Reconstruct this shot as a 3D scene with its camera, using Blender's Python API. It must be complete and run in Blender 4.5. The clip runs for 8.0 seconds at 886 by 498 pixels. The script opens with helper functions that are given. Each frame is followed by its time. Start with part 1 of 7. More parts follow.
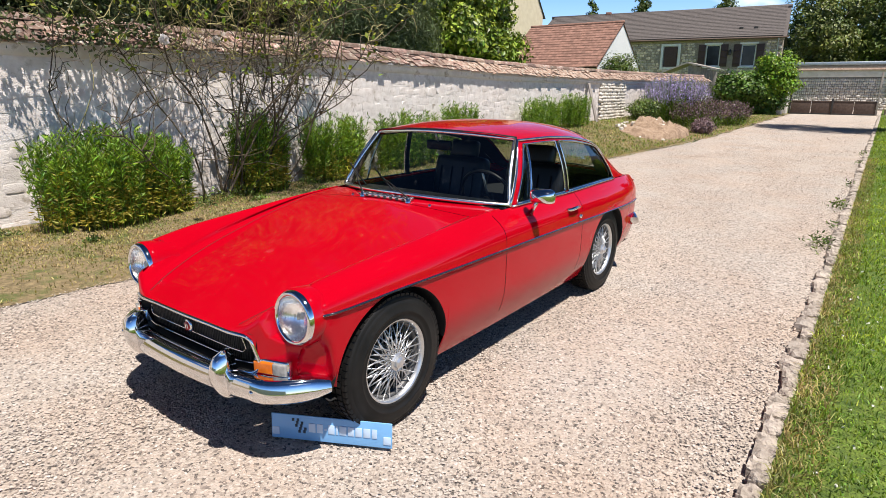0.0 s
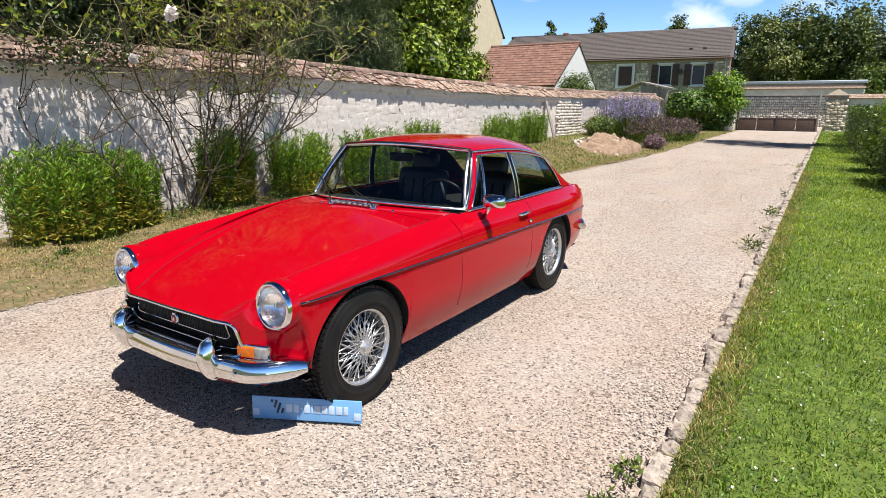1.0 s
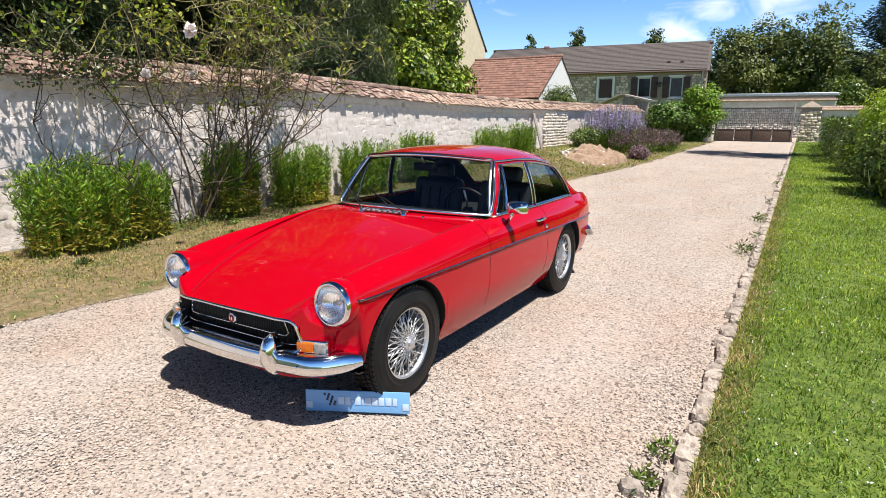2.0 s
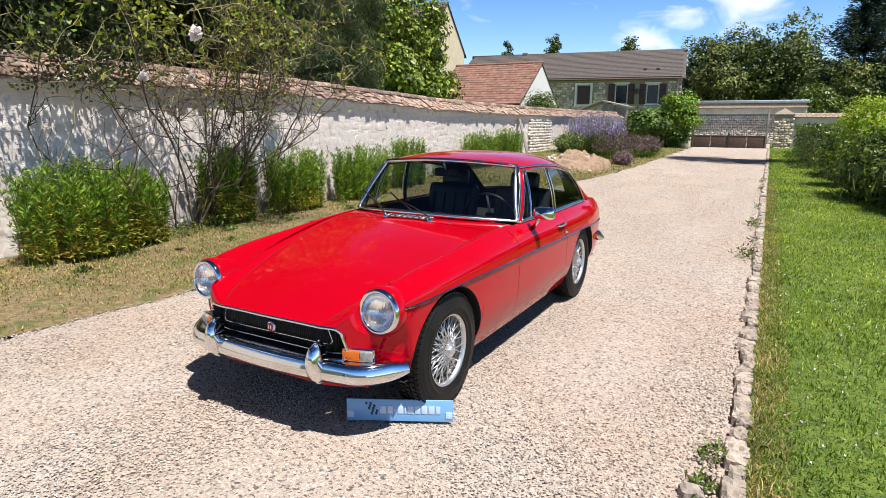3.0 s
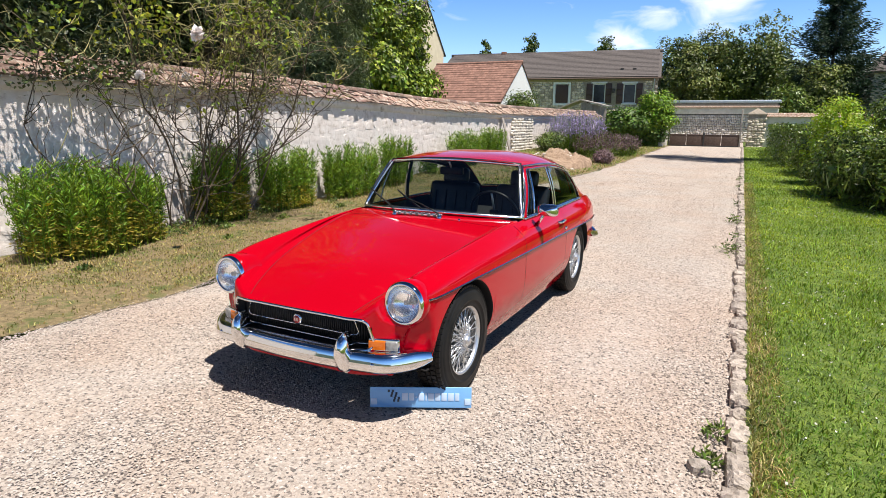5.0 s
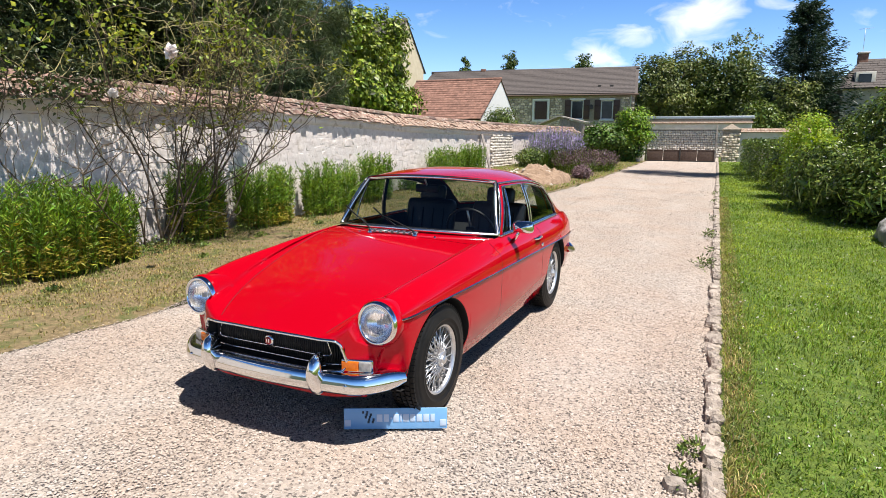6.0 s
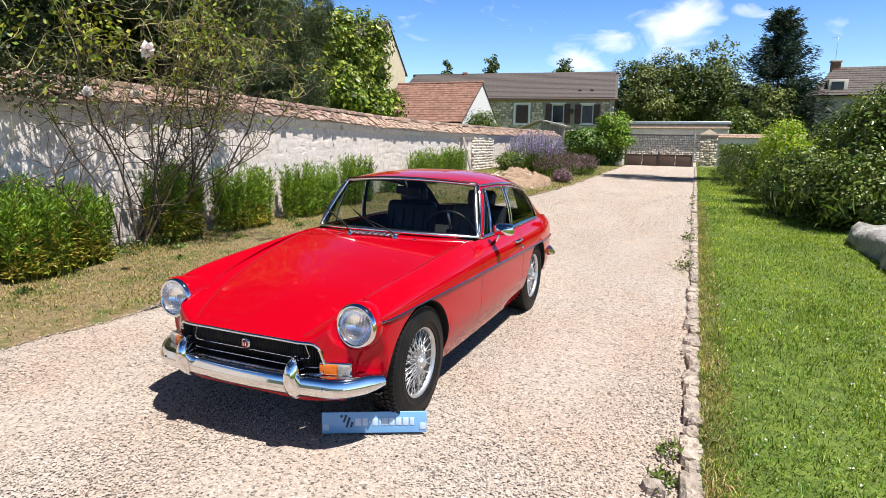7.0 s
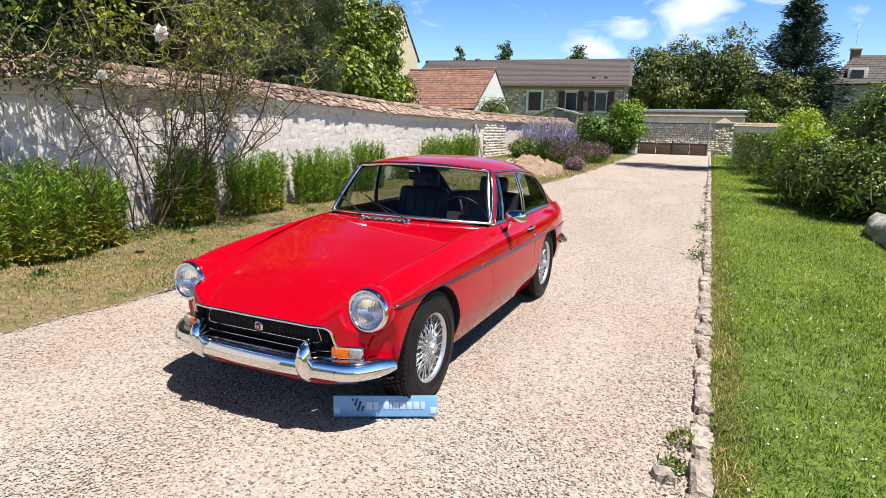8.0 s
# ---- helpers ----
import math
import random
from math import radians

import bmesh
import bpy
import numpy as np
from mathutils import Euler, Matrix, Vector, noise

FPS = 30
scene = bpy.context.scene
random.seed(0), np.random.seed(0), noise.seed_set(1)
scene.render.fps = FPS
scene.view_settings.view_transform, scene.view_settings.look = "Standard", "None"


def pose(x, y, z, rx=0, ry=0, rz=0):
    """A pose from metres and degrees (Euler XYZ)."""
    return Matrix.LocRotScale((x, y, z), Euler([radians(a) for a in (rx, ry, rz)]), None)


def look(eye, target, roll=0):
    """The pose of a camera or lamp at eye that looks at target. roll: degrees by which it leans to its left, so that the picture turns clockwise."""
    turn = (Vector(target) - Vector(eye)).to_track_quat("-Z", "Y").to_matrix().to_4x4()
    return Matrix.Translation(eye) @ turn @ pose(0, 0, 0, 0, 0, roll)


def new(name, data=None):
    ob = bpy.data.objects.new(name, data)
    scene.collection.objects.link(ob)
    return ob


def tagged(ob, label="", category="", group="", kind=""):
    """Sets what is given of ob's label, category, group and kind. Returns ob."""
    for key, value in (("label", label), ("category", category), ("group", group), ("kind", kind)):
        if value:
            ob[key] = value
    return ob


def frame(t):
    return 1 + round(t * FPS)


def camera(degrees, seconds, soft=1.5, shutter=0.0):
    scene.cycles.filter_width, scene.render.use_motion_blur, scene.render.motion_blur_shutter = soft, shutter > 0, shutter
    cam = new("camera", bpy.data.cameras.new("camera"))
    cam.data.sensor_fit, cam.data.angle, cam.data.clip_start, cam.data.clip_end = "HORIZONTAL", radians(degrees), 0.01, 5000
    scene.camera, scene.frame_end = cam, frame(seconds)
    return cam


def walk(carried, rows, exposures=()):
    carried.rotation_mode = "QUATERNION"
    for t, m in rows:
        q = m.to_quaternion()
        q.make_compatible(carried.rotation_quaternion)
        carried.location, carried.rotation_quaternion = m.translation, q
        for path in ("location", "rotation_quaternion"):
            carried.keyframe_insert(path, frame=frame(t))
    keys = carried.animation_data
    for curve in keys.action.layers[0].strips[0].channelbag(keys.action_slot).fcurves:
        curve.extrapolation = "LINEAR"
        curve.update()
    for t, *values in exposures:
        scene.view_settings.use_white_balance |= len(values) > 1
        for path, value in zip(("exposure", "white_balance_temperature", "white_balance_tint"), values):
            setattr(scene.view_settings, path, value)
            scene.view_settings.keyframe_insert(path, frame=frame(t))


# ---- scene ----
cam = camera(73.1, 8.0, soft=0.85)
PATH = [
    (0, (1.739, -4.276, 1.473), (0.61, -2.709, 0.954), 0.3),
    (0.5, (1.855, -4.418, 1.471), (0.782, -2.803, 0.981), 0.3),
    (1, (1.963, -4.559, 1.468), (0.922, -2.916, 1.004), 0.3),
    (1.5, (1.942, -4.769, 1.472), (0.923, -3.106, 1.029), 0.2),
    (3, (1.53, -5.062, 1.471), (0.606, -3.337, 1.062), 0.4),
    (3.5, (1.448, -5.151, 1.486), (0.564, -3.406, 1.067), 0.6),
    (4, (1.413, -5.254, 1.479), (0.552, -3.501, 1.047), 0.7),
    (5.5, (1.423, -5.302, 1.492), (0.575, -3.534, 1.101), 0.4),
    (6, (1.446, -5.263, 1.497), (0.638, -3.47, 1.134), 0.4),
    (6.5, (1.453, -5.244, 1.494), (0.684, -3.431, 1.145), 0.6),
    (7, (1.444, -5.243, 1.49), (0.693, -3.424, 1.137), 0.9),
    (7.5, (1.439, -5.241, 1.483), (0.68, -3.428, 1.112), 1.1),
    (8, (1.436, -5.245, 1.48), (0.656, -3.446, 1.085), 1.3),
]
# the clip's camera lets a little less light in where the pale gravel fills the picture
EXPOSED = ((0, 0.57), (1.0, 0.59), (1.7, 0.66), (2.8, 0.62), (4.2, 0.66), (5.5, 0.60), (6.5, 0.70), (8.0, 0.68))
walk(cam, [(t, look(eye, target, roll)) for t, eye, target, roll in PATH], EXPOSED)

# ---- sky and sun ----
SUN_DIR = Vector((0.40, -0.14, 1.0)).normalized()
world = bpy.data.worlds.new("sky")
scene.world = world
world.use_nodes = True
wn, wl = world.node_tree.nodes, world.node_tree.links
wn.clear()
sky = wn.new("ShaderNodeTexSky")
sky.sky_type = "NISHITA"
sky.sun_disc = False
sky.sun_elevation = math.asin(SUN_DIR.z)
sky.sun_rotation = math.atan2(SUN_DIR.x, SUN_DIR.y)
sky.altitude = 100.0
sky.air_density = 1.0
sky.dust_density = 0.25
sky.ozone_density = 2.0
wtc = wn.new("ShaderNodeTexCoord")
wmap = wn.new("ShaderNodeMapping")
wmap.inputs["Scale"].default_value = (1.0, 1.0, 2.2)
wnoise = wn.new("ShaderNodeTexNoise")
wnoise.inputs["Scale"].default_value = 13.0
wnoise.inputs["Detail"].default_value = 8.0
wnoise.inputs["Roughness"].default_value = 0.55
wnoise.inputs["Distortion"].default_value = 0.6
wl.new(wtc.outputs["Generated"], wmap.inputs["Vector"])
wl.new(wmap.outputs["Vector"], wnoise.inputs["Vector"])


def cloud_bank(way, turn, wide, high):
    """A soft oval of fair-weather cloud in the sky, at the direction way: 1 in its middle, 0 outside."""
    m = wn.new("ShaderNodeMapping")
    m.vector_type = "TEXTURE"
    m.inputs["Location"].default_value = way
    m.inputs["Rotation"].default_value = (0, radians(turn), math.atan2(-way[0], way[1]))
    m.inputs["Scale"].default_value = (wide, 0.5, high)
    ln = wn.new("ShaderNodeVectorMath")
    ln.operation = "LENGTH"
    mr = wn.new("ShaderNodeMapRange")
    mr.interpolation_type = "SMOOTHSTEP"
    mr.inputs["From Min"].default_value, mr.inputs["From Max"].default_value = 0.0, 1.0
    mr.inputs["To Min"].default_value, mr.inputs["To Max"].default_value = 1.0, 0.0
    wl.new(wtc.outputs["Generated"], m.inputs["Vector"])
    wl.new(m.outputs["Vector"], ln.inputs[0])
    wl.new(ln.outputs["Value"], mr.inputs["Value"])
    return mr.outputs["Result"]


banks = None
for bank in (((-0.030, 0.985, 0.172), -12, 0.115, 0.062), ((-0.125, 0.981, 0.152), 0, 0.06, 0.030), ((-0.165, 0.979, 0.124), 0, 0.10, 0.034), ((0.06, 0.985, 0.19), 0, 0.07, 0.02),
             ((0.75, -0.5, 0.45), 0, 0.30, 0.12), ((-0.7, -0.6, 0.5), 0, 0.35, 0.14)):
    one = cloud_bank(*bank)
    if banks is None:
        banks = one
    else:
        mxm = wn.new("ShaderNodeMath")
        mxm.operation = "MAXIMUM"
        wl.new(banks, mxm.inputs[0])
        wl.new(one, mxm.inputs[1])
        banks = mxm.outputs[0]
wsub = wn.new("ShaderNodeMath")
wsub.operation = "MULTIPLY_ADD"
wsub.inputs[1].default_value, wsub.inputs[2].default_value = 1.7, -0.85
wadd = wn.new("ShaderNodeMath")
wadd.operation = "MULTIPLY_ADD"
wadd.inputs[1].default_value = 0.60
wl.new(wnoise.outputs["Fac"], wsub.inputs[0])
wl.new(banks, wadd.inputs[0])
wl.new(wsub.outputs[0], wadd.inputs[2])
wramp = wn.new("ShaderNodeValToRGB")
wramp.color_ramp.elements[0].position = 0.20
wramp.color_ramp.elements[1].position = 0.85
wramp.color_ramp.elements[0].color = (0, 0, 0, 1)
wramp.color_ramp.elements[1].color = (0.85, 0.85, 0.85, 1)
wl.new(wadd.outputs[0], wramp.inputs["Fac"])
wmix = wn.new("ShaderNodeMixRGB")
wmix.inputs["Color2"].default_value = (15.5, 15.7, 16.2, 1)
wbg = wn.new("ShaderNodeBackground")
wbg.inputs["Strength"].default_value = 0.056
wout = wn.new("ShaderNodeOutputWorld")
wl.new(wramp.outputs["Color"], wmix.inputs["Fac"])
whs = wn.new("ShaderNodeHueSaturation")
whs.inputs["Saturation"].default_value = 1.22
# clear air: deep overhead, paler and brighter towards the horizon
wsep = wn.new("ShaderNodeSeparateXYZ")
wl.new(wtc.outputs["Generated"], wsep.inputs["Vector"])
wgr = wn.new("ShaderNodeMapRange")
wgr.interpolation_type = "SMOOTHSTEP"
wgr.inputs["From Min"].default_value, wgr.inputs["From Max"].default_value = 0.0, 0.70
wgr.inputs["To Min"].default_value, wgr.inputs["To Max"].default_value = 2.2, 0.29
wtint = wn.new("ShaderNodeMixRGB")
wtint.blend_type = "MULTIPLY"
wtint.inputs["Fac"].default_value = 1.0
wtint.inputs["Color2"].default_value = (0.94, 0.97, 1.15, 1)
wl.new(wsep.outputs["Z"], wgr.inputs["Value"])
wl.new(wgr.outputs["Result"], whs.inputs["Value"])
wl.new(sky.outputs["Color"], wtint.inputs["Color1"])
wl.new(wtint.outputs["Color"], whs.inputs["Color"])
wl.new(whs.outputs["Color"], wmix.inputs["Color1"])
wl.new(wmix.outputs["Color"], wbg.inputs["Color"])
wl.new(wbg.outputs["Background"], wout.inputs["Surface"])

sun_data = bpy.data.lights.new("sun", "SUN")
sun_data.energy = 5.0
sun_data.angle = radians(0.53)
sun_data.color = (1.0, 0.95, 0.90)
sun = new("sun", sun_data)
sun.matrix_world = look(SUN_DIR * 50, (0, 0, 0))


# ---- mesh helpers ----
def mesh_of(name, verts, faces, material, smooth=True):
    me = bpy.data.meshes.new(name)
    if isinstance(verts, np.ndarray) and isinstance(faces, np.ndarray):
        k = faces.shape[1]
        me.vertices.add(len(verts))
        me.vertices.foreach_set("co", np.ascontiguousarray(verts, dtype=np.float32).ravel())
        me.loops.add(faces.size)
        me.loops.foreach_set("vertex_index", np.ascontiguousarray(faces, dtype=np.int32).ravel())
        me.polygons.add(len(faces))
        me.polygons.foreach_set("loop_start", np.arange(0, faces.size, k, dtype=np.int32))
        me.polygons.foreach_set("loop_total", np.full(len(faces), k, dtype=np.int32))
        me.update(calc_edges=True)
    else:
        me.from_pydata([tuple(map(float, v)) for v in verts], [], [tuple(map(int, f)) for f in faces])
    me.polygons.foreach_set("use_smooth", [smooth] * len(me.polygons))
    if material:
        me.materials.append(material)
    me.update()
    return me


def part(name, vf, material, parent=None, label="", smooth=True):
    ob = new(name, mesh_of(name, vf[0], vf[1], material, smooth))
    if parent:
        ob.parent = parent
    if label:
        tagged(ob, label)
    return ob


def thing(name, at, label, category, group="", kind=""):
    ob = new(name)
    ob.empty_display_size = 0.1
    ob.location = at
    return tagged(ob, label, category, group, kind)


def merge(items):
    vs, fs, n = [], [], 0
    for v, f in items:
        vs.extend(v)
        fs.extend([tuple(i + n for i in q) for q in f])
        n += len(v)
    return vs, fs


def moved(vf, m):
    return [tuple(m @ Vector(v)) for v in vf[0]], vf[1]


def grid(rows, close_u=False, close_v=False):
    nu, nv = len(rows), len(rows[0])
    vs = [p for r in rows for p in r]
    fs = []
    for i in range(nu if close_u else nu - 1):
        for j in range(nv if close_v else nv - 1):
            a, b = i, (i + 1) % nu
            c, d = j, (j + 1) % nv
            fs.append((a * nv + c, b * nv + c, b * nv + d, a * nv + d))
    return vs, fs


def tube(path, r, n=6, closed=False, caps=True, flat=1.0):
    """A round bar along a path; r may be a list of radii."""
    pts = [Vector(p) for p in path]
    m = len(pts)
    rs = r if isinstance(r, (list, tuple)) else [r] * m
    rows = []
    up = Vector((0, 0, 1))
    for i, p in enumerate(pts):
        a = pts[(i - 1) % m] if closed or i > 0 else p
        b = pts[(i + 1) % m] if closed or i < m - 1 else p
        d = (b - a).normalized() if (b - a).length > 1e-9 else Vector((0, 1, 0))
        ref = up if abs(d.z) < 0.95 else Vector((1, 0, 0))
        s = d.cross(ref).normalized()
        t = s.cross(d).normalized()
        rows.append([tuple(p + (s * math.cos(k * math.tau / n) + t * math.sin(k * math.tau / n) * flat) * rs[i]) for k in range(n)])
    v, f = grid(rows, close_u=closed, close_v=True)
    if caps and not closed:
        f.append(tuple(range(n)))
        f.append(tuple((m - 1) * n + k for k in reversed(range(n))))
    return v, f


def lathe(profile, n=48, closed=False):
    """Profile of (radius, x) turned about the x axis."""
    rows = []
    for k in range(n):
        a = k * math.tau / n
        rows.append([(h, r * math.cos(a), r * math.sin(a)) for r, h in profile])
    v, f = grid(rows, close_u=True, close_v=closed)
    return v, f


def bbox(cx, cy, cz, sx, sy, sz, bev=0.01, seg=2):
    bm = bmesh.new()
    bmesh.ops.create_cube(bm, size=1.0)
    for v in bm.verts:
        v.co = Vector((v.co.x * sx, v.co.y * sy, v.co.z * sz))
    if bev > 0:
        bmesh.ops.bevel(bm, geom=bm.edges[:], offset=bev, segments=seg, profile=0.6, affect="EDGES")
    bm.verts.index_update()
    v = [(v.co.x + cx, v.co.y + cy, v.co.z + cz) for v in bm.verts]
    f = [tuple(w.index for w in q.verts) for q in bm.faces]
    bm.free()
    return v, f


def spline(pts):
    """A smooth function through (x, y) points."""
    xs = np.array([p[0] for p in pts], float)
    ys = np.array([p[1] for p in pts], float)
    h = np.diff(xs)
    d = np.diff(ys) / h
    m = np.zeros_like(xs)
    m[0], m[-1] = d[0], d[-1]
    for i in range(1, len(xs) - 1):
        if d[i - 1] * d[i] > 0:
            w1, w2 = 2 * h[i] + h[i - 1], h[i] + 2 * h[i - 1]
            m[i] = (w1 + w2) / (w1 / d[i - 1] + w2 / d[i])

    def f(x):
        x = min(max(x, xs[0]), xs[-1])
        i = min(max(int(np.searchsorted(xs, x)) - 1, 0), len(h) - 1)
        t = (x - xs[i]) / h[i]
        return float((2 * t ** 3 - 3 * t ** 2 + 1) * ys[i] + (t ** 3 - 2 * t ** 2 + t) * h[i] * m[i]
                     + (-2 * t ** 3 + 3 * t ** 2) * ys[i + 1] + (t ** 3 - t ** 2) * h[i] * m[i + 1])
    return f


def ss(a, b, x):
    t = min(max((x - a) / (b - a), 0.0), 1.0)
    return t * t * (3 - 2 * t)


# ---- materials ----
def mat(name, c1, c2, scale=8.0, rough=0.7, bump=0.3, bscale=60.0, metal=0.0, vary=0.0, island=False, coat=0.0,
        dist=0.01, spots=None, spot_scale=3.0, spot_at=0.6, spec=0.5, rough_vary=0.0, shift=0.0):
    m = bpy.data.materials.new(name)
    m.use_nodes = True
    n, l = m.node_tree.nodes, m.node_tree.links
    b = n["Principled BSDF"]
    geo = n.new("ShaderNodeNewGeometry")
    big = n.new("ShaderNodeTexNoise")
    big.inputs["Scale"].default_value = scale
    big.inputs["Detail"].default_value = 6
    big.inputs["Roughness"].default_value = 0.6
    l.new(geo.outputs["Position"], big.inputs["Vector"])
    ramp = n.new("ShaderNodeValToRGB")
    ramp.color_ramp.elements[0].position, ramp.color_ramp.elements[1].position = 0.32, 0.68
    ramp.color_ramp.elements[0].color = (*c1, 1)
    ramp.color_ramp.elements[1].color = (*c2, 1)
    l.new(big.outputs["Fac"], ramp.inputs["Fac"])
    col = ramp.outputs["Color"]
    if spots:
        sn = n.new("ShaderNodeTexNoise")
        sn.inputs["Scale"].default_value = spot_scale
        sn.inputs["Detail"].default_value = 8
        sn.inputs["Roughness"].default_value = 0.68
        l.new(geo.outputs["Position"], sn.inputs["Vector"])
        sr = n.new("ShaderNodeValToRGB")
        sr.color_ramp.elements[0].position, sr.color_ramp.elements[1].position = spot_at, spot_at + 0.12
        mx = n.new("ShaderNodeMixRGB")
        mx.inputs["Color2"].default_value = (*spots, 1)
        l.new(sn.outputs["Fac"], sr.inputs["Fac"])
        l.new(sr.outputs["Color"], mx.inputs["Fac"])
        l.new(col, mx.inputs["Color1"])
        col = mx.outputs["Color"]
    if vary:
        if island:
            rnd = geo.outputs["Random Per Island"]
        else:
            rnd = n.new("ShaderNodeObjectInfo").outputs["Random"]
        mr = n.new("ShaderNodeMapRange")
        mr.inputs["To Min"].default_value, mr.inputs["To Max"].default_value = 1 - vary, 1 + vary
        l.new(rnd, mr.inputs["Value"])
        hs = n.new("ShaderNodeHueSaturation")
        l.new(mr.outputs["Result"], hs.inputs["Value"])
        if shift:
            mh = n.new("ShaderNodeMapRange")
            mh.inputs["To Min"].default_value, mh.inputs["To Max"].default_value = 0.5 - shift, 0.5 + shift
            mm = n.new("ShaderNodeMath")
            mm.operation = "FRACT"
            mq = n.new("ShaderNodeMath")
            mq.operation = "MULTIPLY"
            mq.inputs[1].default_value = 7.31
            l.new(rnd, mq.inputs[0])
            l.new(mq.outputs[0], mm.inputs[0])
            l.new(mm.outputs[0], mh.inputs["Value"])
            l.new(mh.outputs["Result"], hs.inputs["Hue"])
        l.new(col, hs.inputs["Color"])
        col = hs.outputs["Color"]
    l.new(col, b.inputs["Base Color"])
    b.inputs["Metallic"].default_value = metal
    b.inputs["Roughness"].default_value = rough
    b.inputs["Specular IOR Level"].default_value = spec
    if coat:
        b.inputs["Coat Weight"].default_value = coat
        b.inputs["Coat Roughness"].default_value = 0.04
        b.inputs["Coat IOR"].default_value = 1.37
    if bump or rough_vary:
        fine = n.new("ShaderNodeTexNoise")
        fine.inputs["Scale"].default_value = bscale
        fine.inputs["Detail"].default_value = 5
        l.new(geo.outputs["Position"], fine.inputs["Vector"])
        if bump:
            bp = n.new("ShaderNodeBump")
            bp.inputs["Strength"].default_value = bump
            bp.inputs["Distance"].default_value = dist
            l.new(fine.outputs["Fac"], bp.inputs["Height"])
            l.new(bp.outputs["Normal"], b.inputs["Normal"])
        if rough_vary:
            rr = n.new("ShaderNodeMapRange")
            rr.inputs["To Min"].default_value, rr.inputs["To Max"].default_value = rough - rough_vary, rough + rough_vary
            l.new(fine.outputs["Fac"], rr.inputs["Value"])
            l.new(rr.outputs["Result"], b.inputs["Roughness"])
    return m


def leaf_mat(name, c1, c2, vary=0.35, trans=0.35, rough=0.45, scale=1.5, shift=0.03):
    """Leaves that let some light through; each leaf has its own shade."""
    m = mat(name, c1, c2, scale=scale, rough=rough, bump=0.0, vary=vary, island=True, spec=0.35, shift=shift)
    n, l = m.node_tree.nodes, m.node_tree.links
    b = n["Principled BSDF"]
    src = b.inputs["Base Color"].links[0].from_socket
    tr = n.new("ShaderNodeBsdfTranslucent")
    warm = n.new("ShaderNodeMixRGB")
    warm.blend_type = "MULTIPLY"
    warm.inputs["Fac"].default_value = 1.0
    warm.inputs["Color2"].default_value = (1.5, 1.6, 0.5, 1)
    l.new(src, warm.inputs["Color1"])
    l.new(warm.outputs["Color"], tr.inputs["Color"])
    ms = n.new("ShaderNodeMixShader")
    ms.inputs["Fac"].default_value = trans
    l.new(b.outputs["BSDF"], ms.inputs[1])
    l.new(tr.outputs["BSDF"], ms.inputs[2])
    l.new(ms.outputs["Shader"], n["Material Output"].inputs["Surface"])
    return m


def glass_mat(name, tint, rough=0.0, mixed=0.12):
    """Thin window glass: clear, with a glossy face."""
    m = bpy.data.materials.new(name)
    m.use_nodes = True
    n, l = m.node_tree.nodes, m.node_tree.links
    n.remove(n["Principled BSDF"])
    t = n.new("ShaderNodeBsdfTransparent")
    t.inputs["Color"].default_value = (*tint, 1)
    g = n.new("ShaderNodeBsdfGlossy")
    g.inputs["Roughness"].default_value = rough
    lw = n.new("ShaderNodeLayerWeight")
    pw = n.new("ShaderNodeMath")
    pw.operation = "POWER"
    pw.inputs[1].default_value = 4.0
    sc = n.new("ShaderNodeMath")
    sc.operation = "MULTIPLY_ADD"
    sc.inputs[1].default_value = 0.75
    sc.inputs[2].default_value = 0.08
    l.new(lw.outputs["Facing"], pw.inputs[0])
    l.new(pw.outputs[0], sc.inputs[0])
    ms = n.new("ShaderNodeMixShader")
    l.new(sc.outputs[0], ms.inputs["Fac"])
    l.new(t.outputs["BSDF"], ms.inputs[1])
    l.new(g.outputs["BSDF"], ms.inputs[2])
    l.new(ms.outputs["Shader"], n["Material Output"].inputs["Surface"])
    return m


RED = mat("red_paint", (0.390, 0.0004, 0.007), (0.420, 0.0006, 0.009), scale=1.2, rough=0.5, bump=0.01, bscale=900, coat=1.0, dist=0.0005, spec=0.0)
CHROME = mat("chrome", (0.72, 0.72, 0.73), (0.80, 0.80, 0.80), scale=5, rough=0.055, bump=0.015, bscale=200, metal=1.0, dist=0.001, rough_vary=0.02)
STEEL = mat("wheel_steel", (0.58, 0.58, 0.58), (0.72, 0.72, 0.72), scale=20, rough=0.36, bump=0.05, bscale=300, metal=0.85, dist=0.001)
RUBBER = mat("tyre_rubber", (0.006, 0.006, 0.006), (0.014, 0.013, 0.012), scale=9, rough=0.55, bump=0.15, bscale=400, dist=0.001, spec=0.22)
BLACK = mat("black_trim", (0.010, 0.010, 0.011), (0.018, 0.018, 0.018), scale=30, rough=0.45, bump=0.1, bscale=300, dist=0.001, spec=0.2)
DARK = mat("underbody_black", (0.008, 0.008, 0.008), (0.016, 0.014, 0.013), scale=12, rough=0.9, bump=0.2, bscale=90)
LEATHER = mat("black_leather", (0.007, 0.007, 0.008), (0.013, 0.013, 0.014), scale=14, rough=0.42, bump=0.25, bscale=220, dist=0.002)
CARPET = mat("cabin_carpet", (0.014, 0.014, 0.016), (0.026, 0.025, 0.026), scale=30, rough=0.95, bump=0.4, bscale=700)
GLASS = glass_mat("car_glass", (0.70, 0.75, 0.72))
LAMPGLASS = bpy.data.materials.new("lamp_glass")          # fluted clear glass
LAMPGLASS.use_nodes = True
lgn, lgl = LAMPGLASS.node_tree.nodes, LAMPGLASS.node_tree.links
